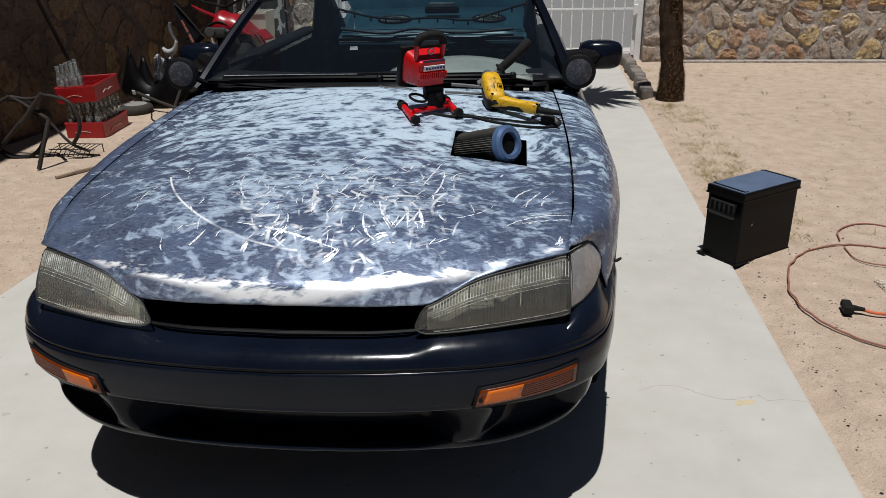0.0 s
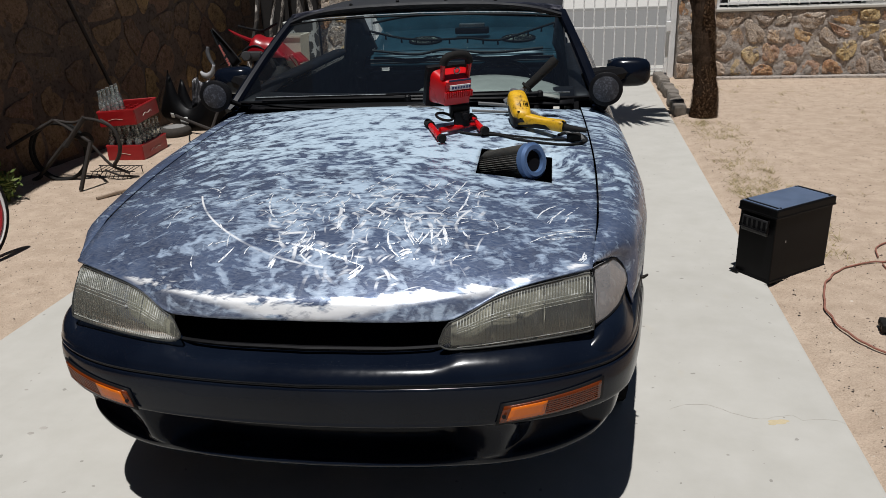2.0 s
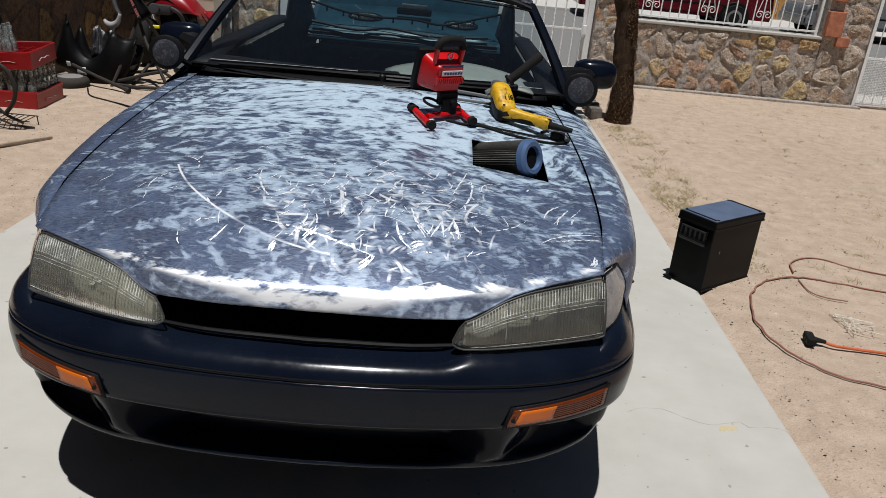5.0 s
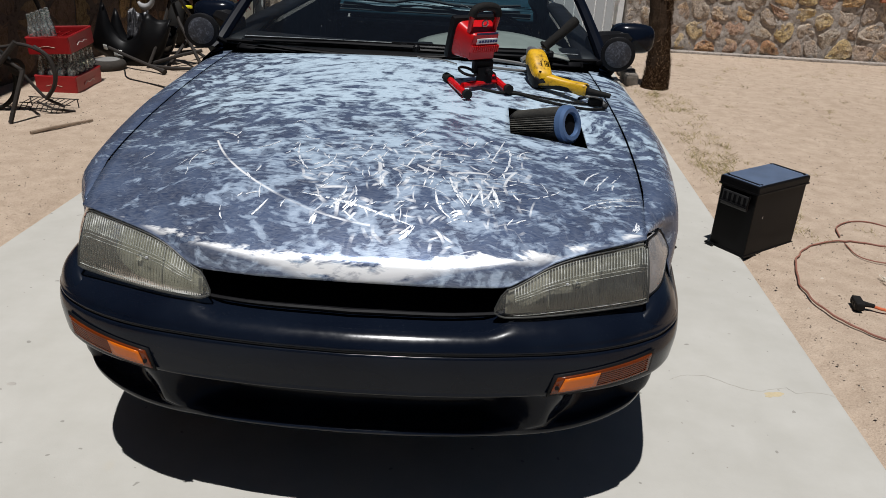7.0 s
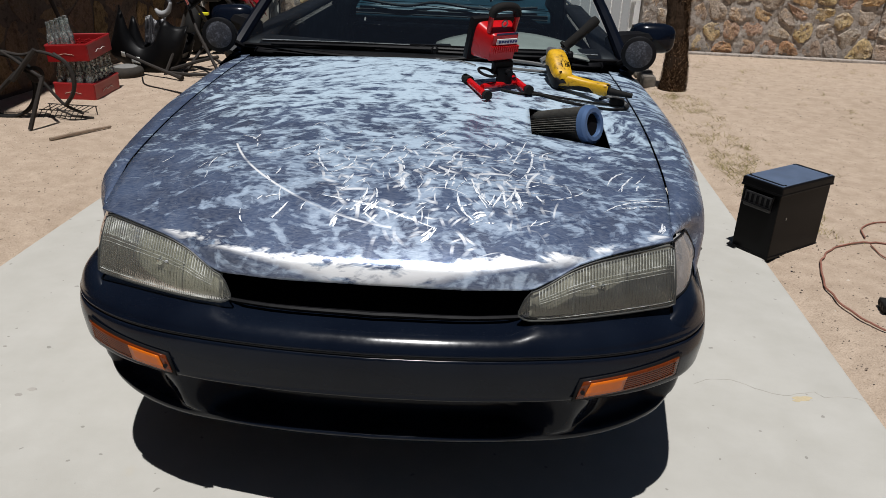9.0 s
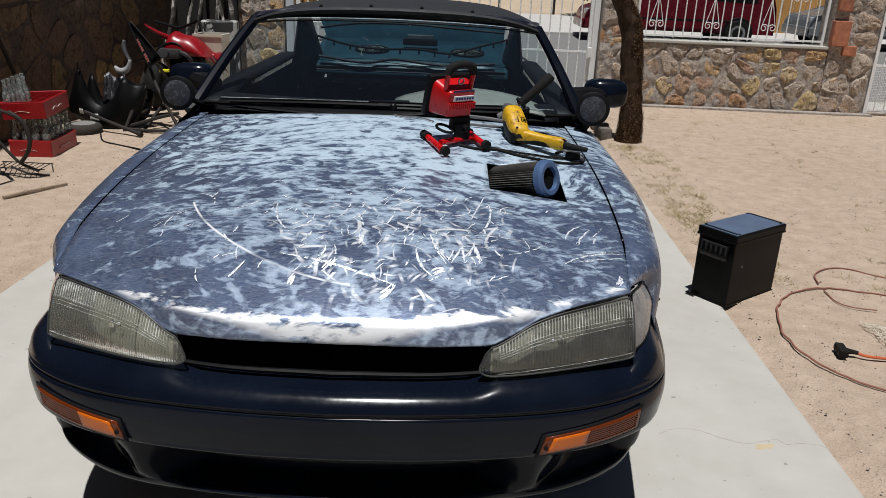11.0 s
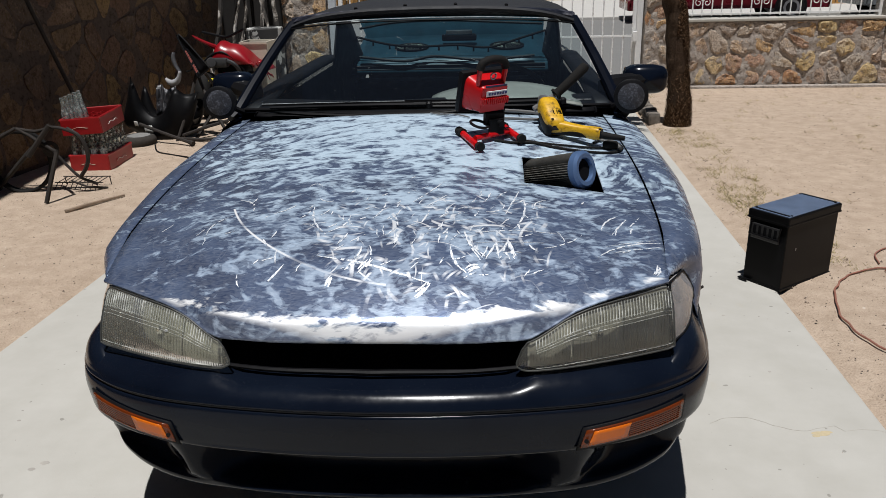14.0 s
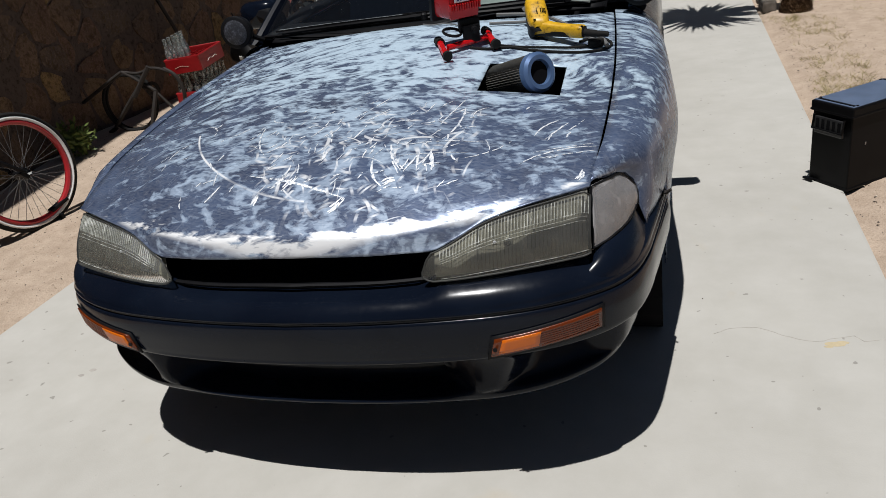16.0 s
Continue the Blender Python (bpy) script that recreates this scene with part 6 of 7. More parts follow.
M_yel = Mat("grimy_yellow_plastic", 0.42)
grime = M_yel.math("ADD", M_yel.math("MULTIPLY", M_yel.noise(26, 5, 0.6), 0.6), M_yel.math("MULTIPLY", M_yel.noise(110, 3), 0.4))
M_yel.set("Base Color", M_yel.ramp(grime, [(0.36, (0.10, 0.06, 0.008)), (0.44, (0.50, 0.28, 0.010)), (0.60, (0.66, 0.38, 0.012))]))
M_yel = M_yel.m
body_path = [(-0.020, 0.080, 0.062), (-0.017, 0.070, 0.058), (-0.008, 0.038, 0.038), (0.002, 0.004, 0.014), (0.012, -0.032, 0.0), (0.014, -0.046, -0.006)]
bodyf = loft(body_path, [0.020, 0.033, 0.036, 0.036, 0.031, 0.016], [0.018, 0.032, 0.038, 0.038, 0.030, 0.014])
bd = sheet("motor_body", bodyf, 28, 22, M_yel, dr, "scuffed yellow motor housing", close_u=True)
gripf = loft([(0.0, -0.018, -0.004), (0.05, -0.040, -0.008), (0.10, -0.062, -0.012), (0.150, -0.086, -0.015), (0.163, -0.092, -0.016)], [0.026, 0.022, 0.019, 0.021, 0.017], [0.028, 0.023, 0.020, 0.021, 0.017])
gr = sheet("grip", gripf, 22, 18, M_yel, dr, "worn yellow grip", close_u=True)
part("end_cap", tube_bm([gripf(0.25, 0.97).lerp(gripf(0.75, 0.97), 0.5), gripf(0.25, 1).lerp(gripf(0.75, 1), 0.5) + Vector((0.003, -0.001, 0))], 0.0165, 14), M_black, gr)
under = loft([Vector(p) + Vector((-0.002, -0.004, -0.014)) for p in body_path], [0.016, 0.029, 0.034, 0.034, 0.030, 0.016], [0.016, 0.027, 0.030, 0.030, 0.024, 0.012])
sheet("lower_shell", under, 24, 16, M_black, dr, "black lower housing", close_u=True)
unde2 = loft([(0.0, -0.021, -0.014), (0.05, -0.044, -0.017), (0.10, -0.066, -0.020), (0.148, -0.088, -0.022)], [0.022, 0.018, 0.016, 0.014], [0.016, 0.013, 0.012, 0.010])
sheet("lower_grip", unde2, 18, 12, M_black, gr, "black lower half of the grip", close_u=True)
part("cord_boot", tube_bm([(0.160, -0.092, -0.018), (0.195, -0.106, -0.022), (0.240, -0.116, -0.026)], [0.013, 0.011, 0.008], 10), M_rubber, dr, smooth=True)
# raised black dots that stand in for the dark of vent holes
for kx in range(5):
    for j in range(5):
        q = bodyf(0.165 + 0.022 * kx, 0.52 + 0.035 * j)
        part("vent", lathe_bm([(0.0024, -0.001), (0.0022, 0.0012), (0, 0.0016)], 6, Matrix.Translation(q)), M_void, bd)
part("screw", lathe_bm([(0.0048, 0), (0.0045, 0.003), (0, 0.003)], 8, Matrix.Translation(bodyf(0.30, 0.80))), M_void, bd)
part("screw", lathe_bm([(0.0048, -0.002), (0.0045, 0.002), (0, 0.002)], 8, Matrix.Translation(gripf(0.30, 0.90))), M_void, gr)
part("trigger", box_bm(0.045, 0.014, 0.020, (0.075, -0.026, -0.004), 0.005, None), M_black, dr)
part("chuck", tube_bm([(-0.018, 0.074, 0.056), (-0.028, 0.105, 0.066), (-0.034, 0.130, 0.070)], [0.026, 0.022, 0.014], 12), M_steel, dr, smooth=True)
ah = part("side_handle", tube_bm([(-0.062, 0.10, 0.035), (-0.015, 0.118, 0.065), (0.018, 0.126, 0.085)], [0.012, 0.010, 0.010], 8), M_greycord, dr, "grey handle shaft", smooth=True)
part("handle_grip", tube_bm([(0.016, 0.125, 0.083), (0.022, 0.127, 0.088), (0.024, 0.128, 0.090), (0.07, 0.14, 0.130), (0.118, 0.155, 0.176), (0.126, 0.157, 0.184)], [0.024, 0.024, 0.016, 0.017, 0.019, 0.014], 12), M_rubber, ah, "black ribbed grip", smooth=True)


def on_hood(pts, lift):
    return [(x, y, on_skin(x, y) + lift) for x, y in pts]


c1 = thing("loose_cable", "black power cord lying in loops on the bonnet", "cord")
part("cable", tube_bm(on_hood([(0.27, 0.94), (0.33, 0.93), (0.40, 0.95), (0.47, 0.93), (0.55, 0.93), (0.63, 0.95), (0.69, 1.0), (0.71, 1.07), (0.66, 1.12), (0.61, 1.05)], 0.005), 0.0045, 7, smooth=6), M_rubber, c1, smooth=True)
part("cable", tube_bm(on_hood([(0.34, 0.97), (0.43, 0.955), (0.52, 0.965), (0.60, 0.985), (0.66, 1.03), (0.69, 1.10)], 0.006), 0.004, 7, smooth=6), M_rubber, c1, smooth=True)
c2 = thing("extension_cord", "grey power cord over the scuttle and bonnet", "cord")
part("cable", tube_bm(on_hood([(0.30, 1.24), (0.40, 1.25), (0.48, 1.23)], 0.03) + on_hood([(0.55, 1.21), (0.62, 1.15), (0.68, 1.08), (0.70, 1.02)], 0.012), 0.0065, 7, smooth=6), M_greycord, c2, smooth=True)
part("cable", tube_bm(on_hood([(0.28, 1.20), (0.38, 1.22), (0.46, 1.24), (0.54, 1.19), (0.60, 1.12), (0.67, 1.06)], 0.010), 0.0055, 7, smooth=6), M_greycord, c2, smooth=True)
part("plug", box_bm(0.05, 0.03, 0.028, (0.665, 1.02, on_skin(0.665, 1.02) + 0.016), 0.008), M_rubber, c2)
wr = thing("thin_wire", "thin pale wire by the wiper", "wire")
part("strand", tube_bm(on_hood([(0.02, 1.25), (0.06, 1.23), (0.11, 1.24), (0.17, 1.20)], 0.006), 0.0028, 5, smooth=6), M_greycord, wr)

# ---- ammunition box ----
ab = thing("ammunition_box", "large black steel ammunition box at the edge of the drive", "metal box")
ea, eb = Vector((1.604, 1.862)), Vector((1.926, 2.110))
ang = math.atan2(eb.y - ea.y, eb.x - ea.x)
LB, WB, HB = 0.415, 0.218, 0.368
ab.matrix_world = pose(ea.x, ea.y, 0, 0, 0, math.degrees(ang))
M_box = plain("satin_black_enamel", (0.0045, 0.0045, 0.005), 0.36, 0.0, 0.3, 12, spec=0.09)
# blue-grey colour stands in for the sky reflected in the black lid
M_lid = plain("sky_sheen_lid_enamel", (0.088, 0.120, 0.185), 0.34, 0.0, 0.4, 9)
part("body", box_bm(LB - 0.012, WB - 0.012, HB - 0.035, (LB / 2, WB / 2, (HB - 0.035) / 2), 0.006), M_box, ab, smooth=False)
lid = part("lid", box_bm(LB + 0.003, WB + 0.003, 0.038, (LB / 2, WB / 2, HB - 0.016), 0.007), M_box, ab, "black lid with sky reflection painted blue-grey on its top")
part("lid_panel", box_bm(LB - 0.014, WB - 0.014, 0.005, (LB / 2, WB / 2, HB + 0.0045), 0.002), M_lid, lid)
for cx in (0.022, LB - 0.022):
    part("lid_bead", box_bm(0.012, WB - 0.03, 0.004, (cx, WB / 2, HB + 0.0078), 0.0015), M_box, lid)
for cx, cy in ((0.035, 0.014), (0.035, WB - 0.014), (LB - 0.035, 0.014), (LB - 0.035, WB - 0.014)):
    part("rivet", lathe_bm([(0.006, 0), (0.005, 0.003), (0, 0.004)], 8, pose(cx, cy, HB + 0.007)), M_box, lid)
part("lid_seam", box_bm(LB + 0.007, WB + 0.007, 0.010, (LB / 2, WB / 2, HB - 0.036), 0.003), M_box, lid)
part("base_flange", box_bm(LB - 0.004, WB - 0.004, 0.012, (LB / 2, WB / 2, 0.006), 0.003), M_box, ab)
M_latch = plain("lighter_black_latch", (0.020, 0.020, 0.021), 0.4, 0.0, 0.5, 40)
lt = part("latch", box_bm(0.012, 0.15, 0.075, (-0.008, WB / 2, HB - 0.095), 0.004), M_latch, ab, "black latch plate with slots")
# slots are raised black bars, the shade of notches put in as colour
for k in range(5):
    part("slot", box_bm(0.004, 0.014, 0.050, (-0.015, WB / 2 - 0.056 + 0.028 * k, HB - 0.09), 0.001), M_void, lt)
part("lever", tube_bm([(-0.012, 0.03, HB - 0.05), (-0.022, 0.03, HB - 0.11), (-0.022, WB - 0.03, HB - 0.11), (-0.012, WB - 0.03, HB - 0.05)], 0.005, 6), M_box, lt)
part("base_lip", box_bm(0.020, 0.05, 0.008, (-0.012, WB - 0.02, 0.012), 0.003), M_box, ab)
part("paint_chip", box_bm(0.006, 0.001, 0.012, (0.09, 0.0045, 0.20)), M_steel, ab)

# ---- cords on the ground to the side ----
def wavy(points, amp=0.012):
    """A cord that kinks a little along its way."""
    line = [Vector(p) for p in smooth_line(points, 9)]
    return [p + Vector((amp * noise.noise(Vector((i * 0.31, 1.7, 0))), amp * noise.noise(Vector((4.1, i * 0.31, 0))), 0)) for i, p in enumerate(line)]


cord = thing("extension_cord", "dusty orange extension cord coiled on the sand", "cord")
gz = 0.014
part("cable", tube_bm(wavy([(2.75, 1.02, gz), (2.25, 1.05, gz), (2.0, 1.11, gz), (1.86, 1.23, gz), (1.79, 1.42, gz), (1.79, 1.62, gz), (1.86, 1.88, gz), (2.0, 2.06, gz), (2.16, 2.15, gz), (2.28, 2.16, gz), (2.5, 2.10, gz), (2.9, 2.0, gz)]), 0.0046, 8), M_brown_cord, cord, smooth=True)
part("cable", tube_bm([(2.20, 2.13, gz), (2.20, 1.98, gz), (2.26, 1.92, gz), (2.36, 1.90, gz)], 0.0032, 7, smooth=6), M_brown_cord, cord, smooth=True)
part("cable", tube_bm([(2.02, 1.408, gz + 0.006), (2.10, 1.385, gz), (2.40, 1.36, gz), (2.8, 1.35, gz)], 0.0070, 8, smooth=6), M_orange, cord, "bright orange cord by the plug", smooth=True)
part("cable", tube_bm([(2.21, 2.22, gz), (2.25, 2.36, gz), (2.36, 2.46, gz), (2.48, 2.47, gz), (2.62, 2.38, gz - 0.004), (2.9, 2.3, gz - 0.006)], 0.004, 7, smooth=6), M_brown_cord, cord, smooth=True)
pl = part("socket", box_bm(0.038, 0.088, 0.036, (0, 0, 0), 0.008, pose(1.962, 1.415, 0.026, 0, 0, -8)), M_rubber, cord, "black rubber triple socket")
part("neck", tube_bm([(1.97, 1.415, 0.026), (2.00, 1.411, 0.024), (2.03, 1.406, 0.021)], [0.016, 0.012, 0.009], 8), M_rubber, pl, smooth=True)
for sy in (-0.028, 0.0, 0.028):
    part("socket_face", box_bm(0.003, 0.016, 0.016, (-0.0195, sy, 0), 0.001, pose(1.962, 1.415, 0.026, 0, 0, -8)), M_black, pl)
wz = thing("wire_tangle", "thin pale wire tangle on the sand", "wire")
random.seed(12)
for k in range(5):
    part("strand", tube_bm([(2.28 + random.uniform(-0.09, 0.09), 1.62 + random.uniform(-0.10, 0.12), 0.014 + 0.01 * random.random()) for _ in range(6)], 0.0016, 4, smooth=5), M_cream, wz)

# ---- along the side wall ----
# bicycle wheel leaning by the wall
bw = thing("red_rim_bicycle_wheel", "bicycle wheel with red rim and whitewall tyre, standing by the wall", "bicycle wheel")
bw.matrix_world = pose(-2.625, 1.70, 0.335, 85, 0, 78)
part("tyre", torus_bm(0.322, 0.0165, 56, 10, squash=1.2), M_rubber, bw, "black tyre", smooth=True)
part("whitewall", torus_bm(0.308, 0.0145, 56, 8, squash=1.45), M_white, bw, "white tyre wall", smooth=True)
M_rim = plain("red_rim_enamel", (0.34, 0.018, 0.022), 0.35)
part("rim", torus_bm(0.284, 0.0155, 56, 8, squash=1.3), M_rim, bw, "dark red rim", smooth=True)
hub = part("hub", lathe_bm([(0.008, -0.06), (0.008, -0.03), (0.03, -0.03), (0.03, -0.024), (0.016, -0.02), (0.016, 0.02), (0.03, 0.024), (0.03, 0.03), (0.008, 0.03), (0.008, 0.06)], 16), M_chrome, bw, smooth=True)
for k in range(36):
    a = 2 * math.pi * k / 36
    b = a + (0.55 if k % 4 < 2 else -0.55)
    z = 0.027 if k % 2 else -0.027
    part("spoke", tube_bm([(0.03 * math.cos(b), 0.03 * math.sin(b), z), (0.27 * math.cos(a), 0.27 * math.sin(a), 0)], 0.0014, 4), M_steel, bw)
for z in (-0.058, 0.058):
    fk = part("fork_blade", tube_bm([(0.0, 0.0, z), (-0.12, 0.105, z), (-0.40, 0.33, z * 0.9), (-0.62, 0.50, z * 0.8)], [0.010, 0.014, 0.016, 0.016], 8), M_black, bw, "black fork blade", smooth=True)
    part("axle_nut", lathe_bm([(0.014, -0.012), (0.014, 0.012), (0, 0.014)], 6, pose(0, 0, z * 1.2)), M_chrome, fk)
part("dropout", box_bm(0.05, 0.06, 0.125, (-0.005, 0.005, 0), 0.006, pose(0, 0, 0, 0, 0, 40)), M_black, bw)
part("fork_crown", box_bm(0.10, 0.06, 0.12, (0, 0, 0), 0.012, pose(-0.36, 0.30, 0, 0, 0, -40)), M_black, bw)
part("stay", tube_bm([(-0.36, 0.34, 0.0), (-0.62, 0.56, 0.0)], 0.018, 8), M_black, bw, smooth=True)
part("clip", box_bm(0.022, 0.075, 0.02, (0.10, -0.335, 0.03), 0.004), M_black, bw)
part("rim_band", box_bm(0.13, 0.022, 0.05, (0.06, -0.272, 0.0), 0.008, pose(0, 0, 0, 0, 0, 14)), M_black, bw)

M_backing = plain("backing_black", (0.012, 0.010, 0.009), 0.8, vary=0.4, scale=30, bump=0.3)
M_gloss = plain("glossy_black_moulding", (0.003, 0.003, 0.0035), 0.42, vary=0.4, spec=0.14)
# stripped bicycle frame
bf = thing("stripped_bicycle", "stripped black bicycle frame with bare wheel, leaning by the wall", "bicycle frame")
fr = lambda pts, r: part("tube", tube_bm(pts, r, 8, smooth=4 if len(pts) > 2 else 0), M_rust, bf, smooth=True)
fr([(-3.68, 3.47, 0.280), (-3.245, 3.50, 0.489)], 0.0145)
fr([(-3.245, 3.50, 0.489), (-3.16, 3.50, 0.440), (-3.10, 3.50, 0.396)], 0.011)
fr([(-3.167, 3.46, 0.293), (-3.076, 3.48, 0.403), (-2.985, 3.50, 0.510)], 0.019)
fr([(-3.24, 3.51, 0.484), (-3.10, 3.51, 0.466), (-2.98, 3.51, 0.494), (-2.89, 3.51, 0.482), (-2.81, 3.52, 0.445)], 0.012)
fr([(-2.87, 3.52, 0.483), (-2.783, 3.52, 0.420), (-2.748, 3.52, 0.308), (-2.771, 3.52, 0.210), (-2.84, 3.52, 0.12)], 0.015)
fr([(-3.46, 3.49, 0.058), (-3.263, 3.50, 0.245), (-3.16, 3.51, 0.34)], 0.016)
fr([(-3.54, 3.50, 0.012), (-3.46, 3.49, 0.05)], 0.017)
fr([(-2.876, 3.36, 0.350), (-2.908, 3.28, 0.175), (-2.945, 3.225, 0.014)], 0.016)
fr([(-3.10, 3.51, 0.396), (-2.99, 3.48, 0.34), (-2.89, 3.38, 0.345)], 0.013)
fr([(-3.134, 3.52, 0.367), (-3.0, 3.52, 0.300), (-2.925, 3.52, 0.213), (-2.84, 3.52, 0.123), (-2.74, 3.56, 0.06)], 0.011)
part("crank", lathe_bm([(0.055, -0.004), (0.06, 0), (0.055, 0.004), (0.03, 0.004), (0.03, -0.004)], 24, pose(-3.03, 3.53, 0.33, 85, 0, 10), closed=True), M_rust, bf)
for tilt in (86, 83):
    part("bare_wheel", torus_bm(0.222, 0.013, 48, 8, pose(-3.285, 3.52 + 0.012 * (86 - tilt), 0.236, tilt, 0, 6)), M_rubber, bf, "black bare wheel hoop", smooth=True)
part("pedal_rod", tube_bm([(-2.90, 3.50, 0.10), (-2.80, 3.52, 0.05), (-2.70, 3.62, 0.014)], 0.008, 6), M_rust, bf)
rk = thing("wire_rack", "low rusty wire rack lying on the sand by the crates", "wire rack")
for k in range(9):
    part("wire", tube_bm([(-3.06 + 0.04 * k, 3.72, 0.075), (-3.075 + 0.04 * k, 3.60, 0.06), (-3.085 + 0.04 * k, 3.55, 0.012)], 0.0032, 5), M_rust, rk)
for y_, z_ in ((3.72, 0.075), (3.60, 0.06)):
    part("rail", tube_bm([(-3.10, y_, z_), (-2.72, y_, z_)], 0.004, 5), M_rust, rk)
for x_ in (-3.09, -2.73):
    part("foot", tube_bm([(x_, 3.72, 0.078), (x_, 3.73, 0.0)], 0.004, 5), M_rust, rk)

# drink crates with bottles
bottle_prof = [(0.0, 0.0), (0.029, 0.0), (0.030, 0.01), (0.030, 0.085), (0.027, 0.105), (0.029, 0.125), (0.024, 0.155), (0.014, 0.195), (0.0125, 0.228), (0.0145, 0.234), (0.0145, 0.246), (0.011, 0.248)]
bottle_prof = [(1.08 * r_, 1.16 * z_) for r_, z_ in bottle_prof]
bp = thing("glass_bottle", "empty clear glass drink bottle standing in a crate", "bottle", "bottles in the crates")
part("glass", lathe_bm(bottle_prof, 14), M_bottle, bp, smooth=True)
part("print", lathe_bm([(0.0330, 0.060), (0.0330, 0.095)], 14), plain("faded_red_print", (0.45, 0.03, 0.03), 0.5), bp, "faded red printed band", smooth=True)
CW, CD = 0.315, 0.46
crate_pose = pose(-3.155, 4.40, 0.0, 0, 0, 4)


def crate(m, label):
    c = thing("drink_crate", label, "crate", "stacked drink crates", m)
    H_ = 0.125
    for sx, sy, px, py in ((CW, 0.012, 0, -CD / 2), (CW, 0.012, 0, CD / 2), (0.012, CD, -CW / 2, 0), (0.012, CD, CW / 2, 0)):
        part("side", box_bm(sx, sy, H_, (px, py, H_ / 2), 0.003), M_red, c)
    part("rim", tube_bm([(-CW / 2, -CD / 2, H_), (CW / 2, -CD / 2, H_), (CW / 2, CD / 2, H_), (-CW / 2, CD / 2, H_)], 0.011, 6, closed=True), M_red, c)
    part("bottom", box_bm(CW, CD, 0.008, (0, 0, 0.006)), M_red, c)
    for k in range(1, 4):
        part("divider", box_bm(0.006, CD - 0.01, 0.075, (-CW / 2 + CW * k / 4, 0, 0.06)), M_red, c)
    for k in range(1, 6):
        part("divider", box_bm(CW - 0.01, 0.006, 0.075, (0, -CD / 2 + CD * k / 6, 0.06)), M_red, c)
    mk = part("mark", box_bm(0.003, 0.20, 0.030, (CW / 2 + 0.0065, 0, 0.055), 0.001, None), M_red, c)
    part("white_swash", tube_bm([(CW / 2 + 0.009, -0.10, 0.045), (CW / 2 + 0.009, -0.05, 0.062), (CW / 2 + 0.009, 0.0, 0.05), (CW / 2 + 0.009, 0.05, 0.06), (CW / 2 + 0.009, 0.09, 0.048)], 0.0018, 5, smooth=4), M_white, mk, "faint white swash mark")
    part("white_swash", tube_bm([(-0.08, -CD / 2 - 0.008, 0.05), (-0.02, -CD / 2 - 0.008, 0.062), (0.05, -CD / 2 - 0.008, 0.05)], 0.0015, 5, smooth=4), M_cream, c)
    return c


crate(crate_pose, "red plastic drink crate full of empty bottles, on the sand")
crate(crate_pose @ pose(-0.01, -0.015, 0.312, 2, -3, 2), "red plastic drink crate stacked on bottles, partly filled")
first = True
spots = [(i, j, 0) for i in range(4) for j in range(6)] + [(0, 0, 1), (0, 1, 1), (0, 2, 1), (0, 3, 1), (1, 1, 1), (1, 2, 1), (0, 4, 1)]
for i, j, lv in spots:
    m = (crate_pose @ pose(-0.01, -0.015, 0.312, 2, -3, 2) if lv else crate_pose) @ Matrix.Translation((-CW / 2 + CW * (i + 0.5) / 4, -CD / 2 + CD * (j + 0.5) / 6, 0.012))
    if first:
        bp.matrix_world = m
        first = False
    else:
        copy_thing(bp, m)

# small wheel lying flat
sw2 = thing("small_wheel", "small worn tyre on a pale rim lying on the sand", "wheel")
sw2.location = (-3.18, 5.12, 0.0)
part("tyre", lathe_bm([(0.07, 0.0), (0.125, 0.0), (0.150, 0.018), (0.156, 0.045), (0.150, 0.072), (0.130, 0.092), (0.102, 0.090)], 28), plain("dusty_tyre", (0.035, 0.030, 0.025), 0.9, vary=0.4, scale=50), sw2, smooth=True)
part("rim", lathe_bm([(0.105, 0.092), (0.095, 0.096), (0.088, 0.080), (0.05, 0.076), (0.03, 0.084), (0.0, 0.084)], 24), plain("scuffed_grey_rim", (0.22, 0.215, 0.205), 0.5, vary=0.3), sw2, "pale grey rim", smooth=True)

# black moulded fairing on the ground
fg = thing("motorcycle_fairing", "black moulded motorcycle fairing lying on the sand", "motorcycle part")


FX = [-3.39, -3.33, -3.25, -3.20, -3.12, -3.0, -2.93, -2.85, -2.75, -2.64]
fg.location.x = -0.045
f_top = curve_at(FX, [0.28, 0.44, 0.55, 0.38, 0.26, 0.24, 0.31, 0.47, 0.42, 0.43])
f_low = curve_at([-3.39, -3.2, -3.0, -2.83, -2.72, -2.64], [0.13, 0.04, 0.0, 0.0, 0.13, 0.36])


def fairing(a, b, back=0.0):
    x = -3.39 + 0.75 * a
    zl, zt = f_low(x), max(f_low(x) + 0.03, f_top(x) - 0.35 * back)
    return (x, 5.40 - 0.10 * math.sin(math.pi * a) - 0.05 * math.sin(math.pi * b) + 0.05 * b + back, zl + (zt - zl) * b)


sheet("shell", fairing, 37, 10, M_gloss, fg, "curved black plastic shell", thick=0.010)
sheet("rear_shell", lambda a, b: fairing(0.04 + 0.92 * a, b, 0.24), 25, 8, M_gloss, fg, "far side of the black shell", thick=0.008)
sheet("floor_skin", lambda a, b: (lambda p: (p[0], p[1] + 0.24 * b, p[2] + 0.03))(fairing(0.1 + 0.8 * a, 0.0)), 16, 4, M_gloss, fg)
film = Mat("crumpled_grey_film", 0.3)
# pale streaks in the film's colour stand in for highlights on its creases
film.set("Base Color", film.ramp(film.noise(16, 6, 0.7, 1.5, (1.0, 1.0, 0.35, 0.5)), [(0.42, (0.008, 0.008, 0.010)), (0.56, (0.05, 0.05, 0.055)), (0.66, (0.28, 0.28, 0.29))]))
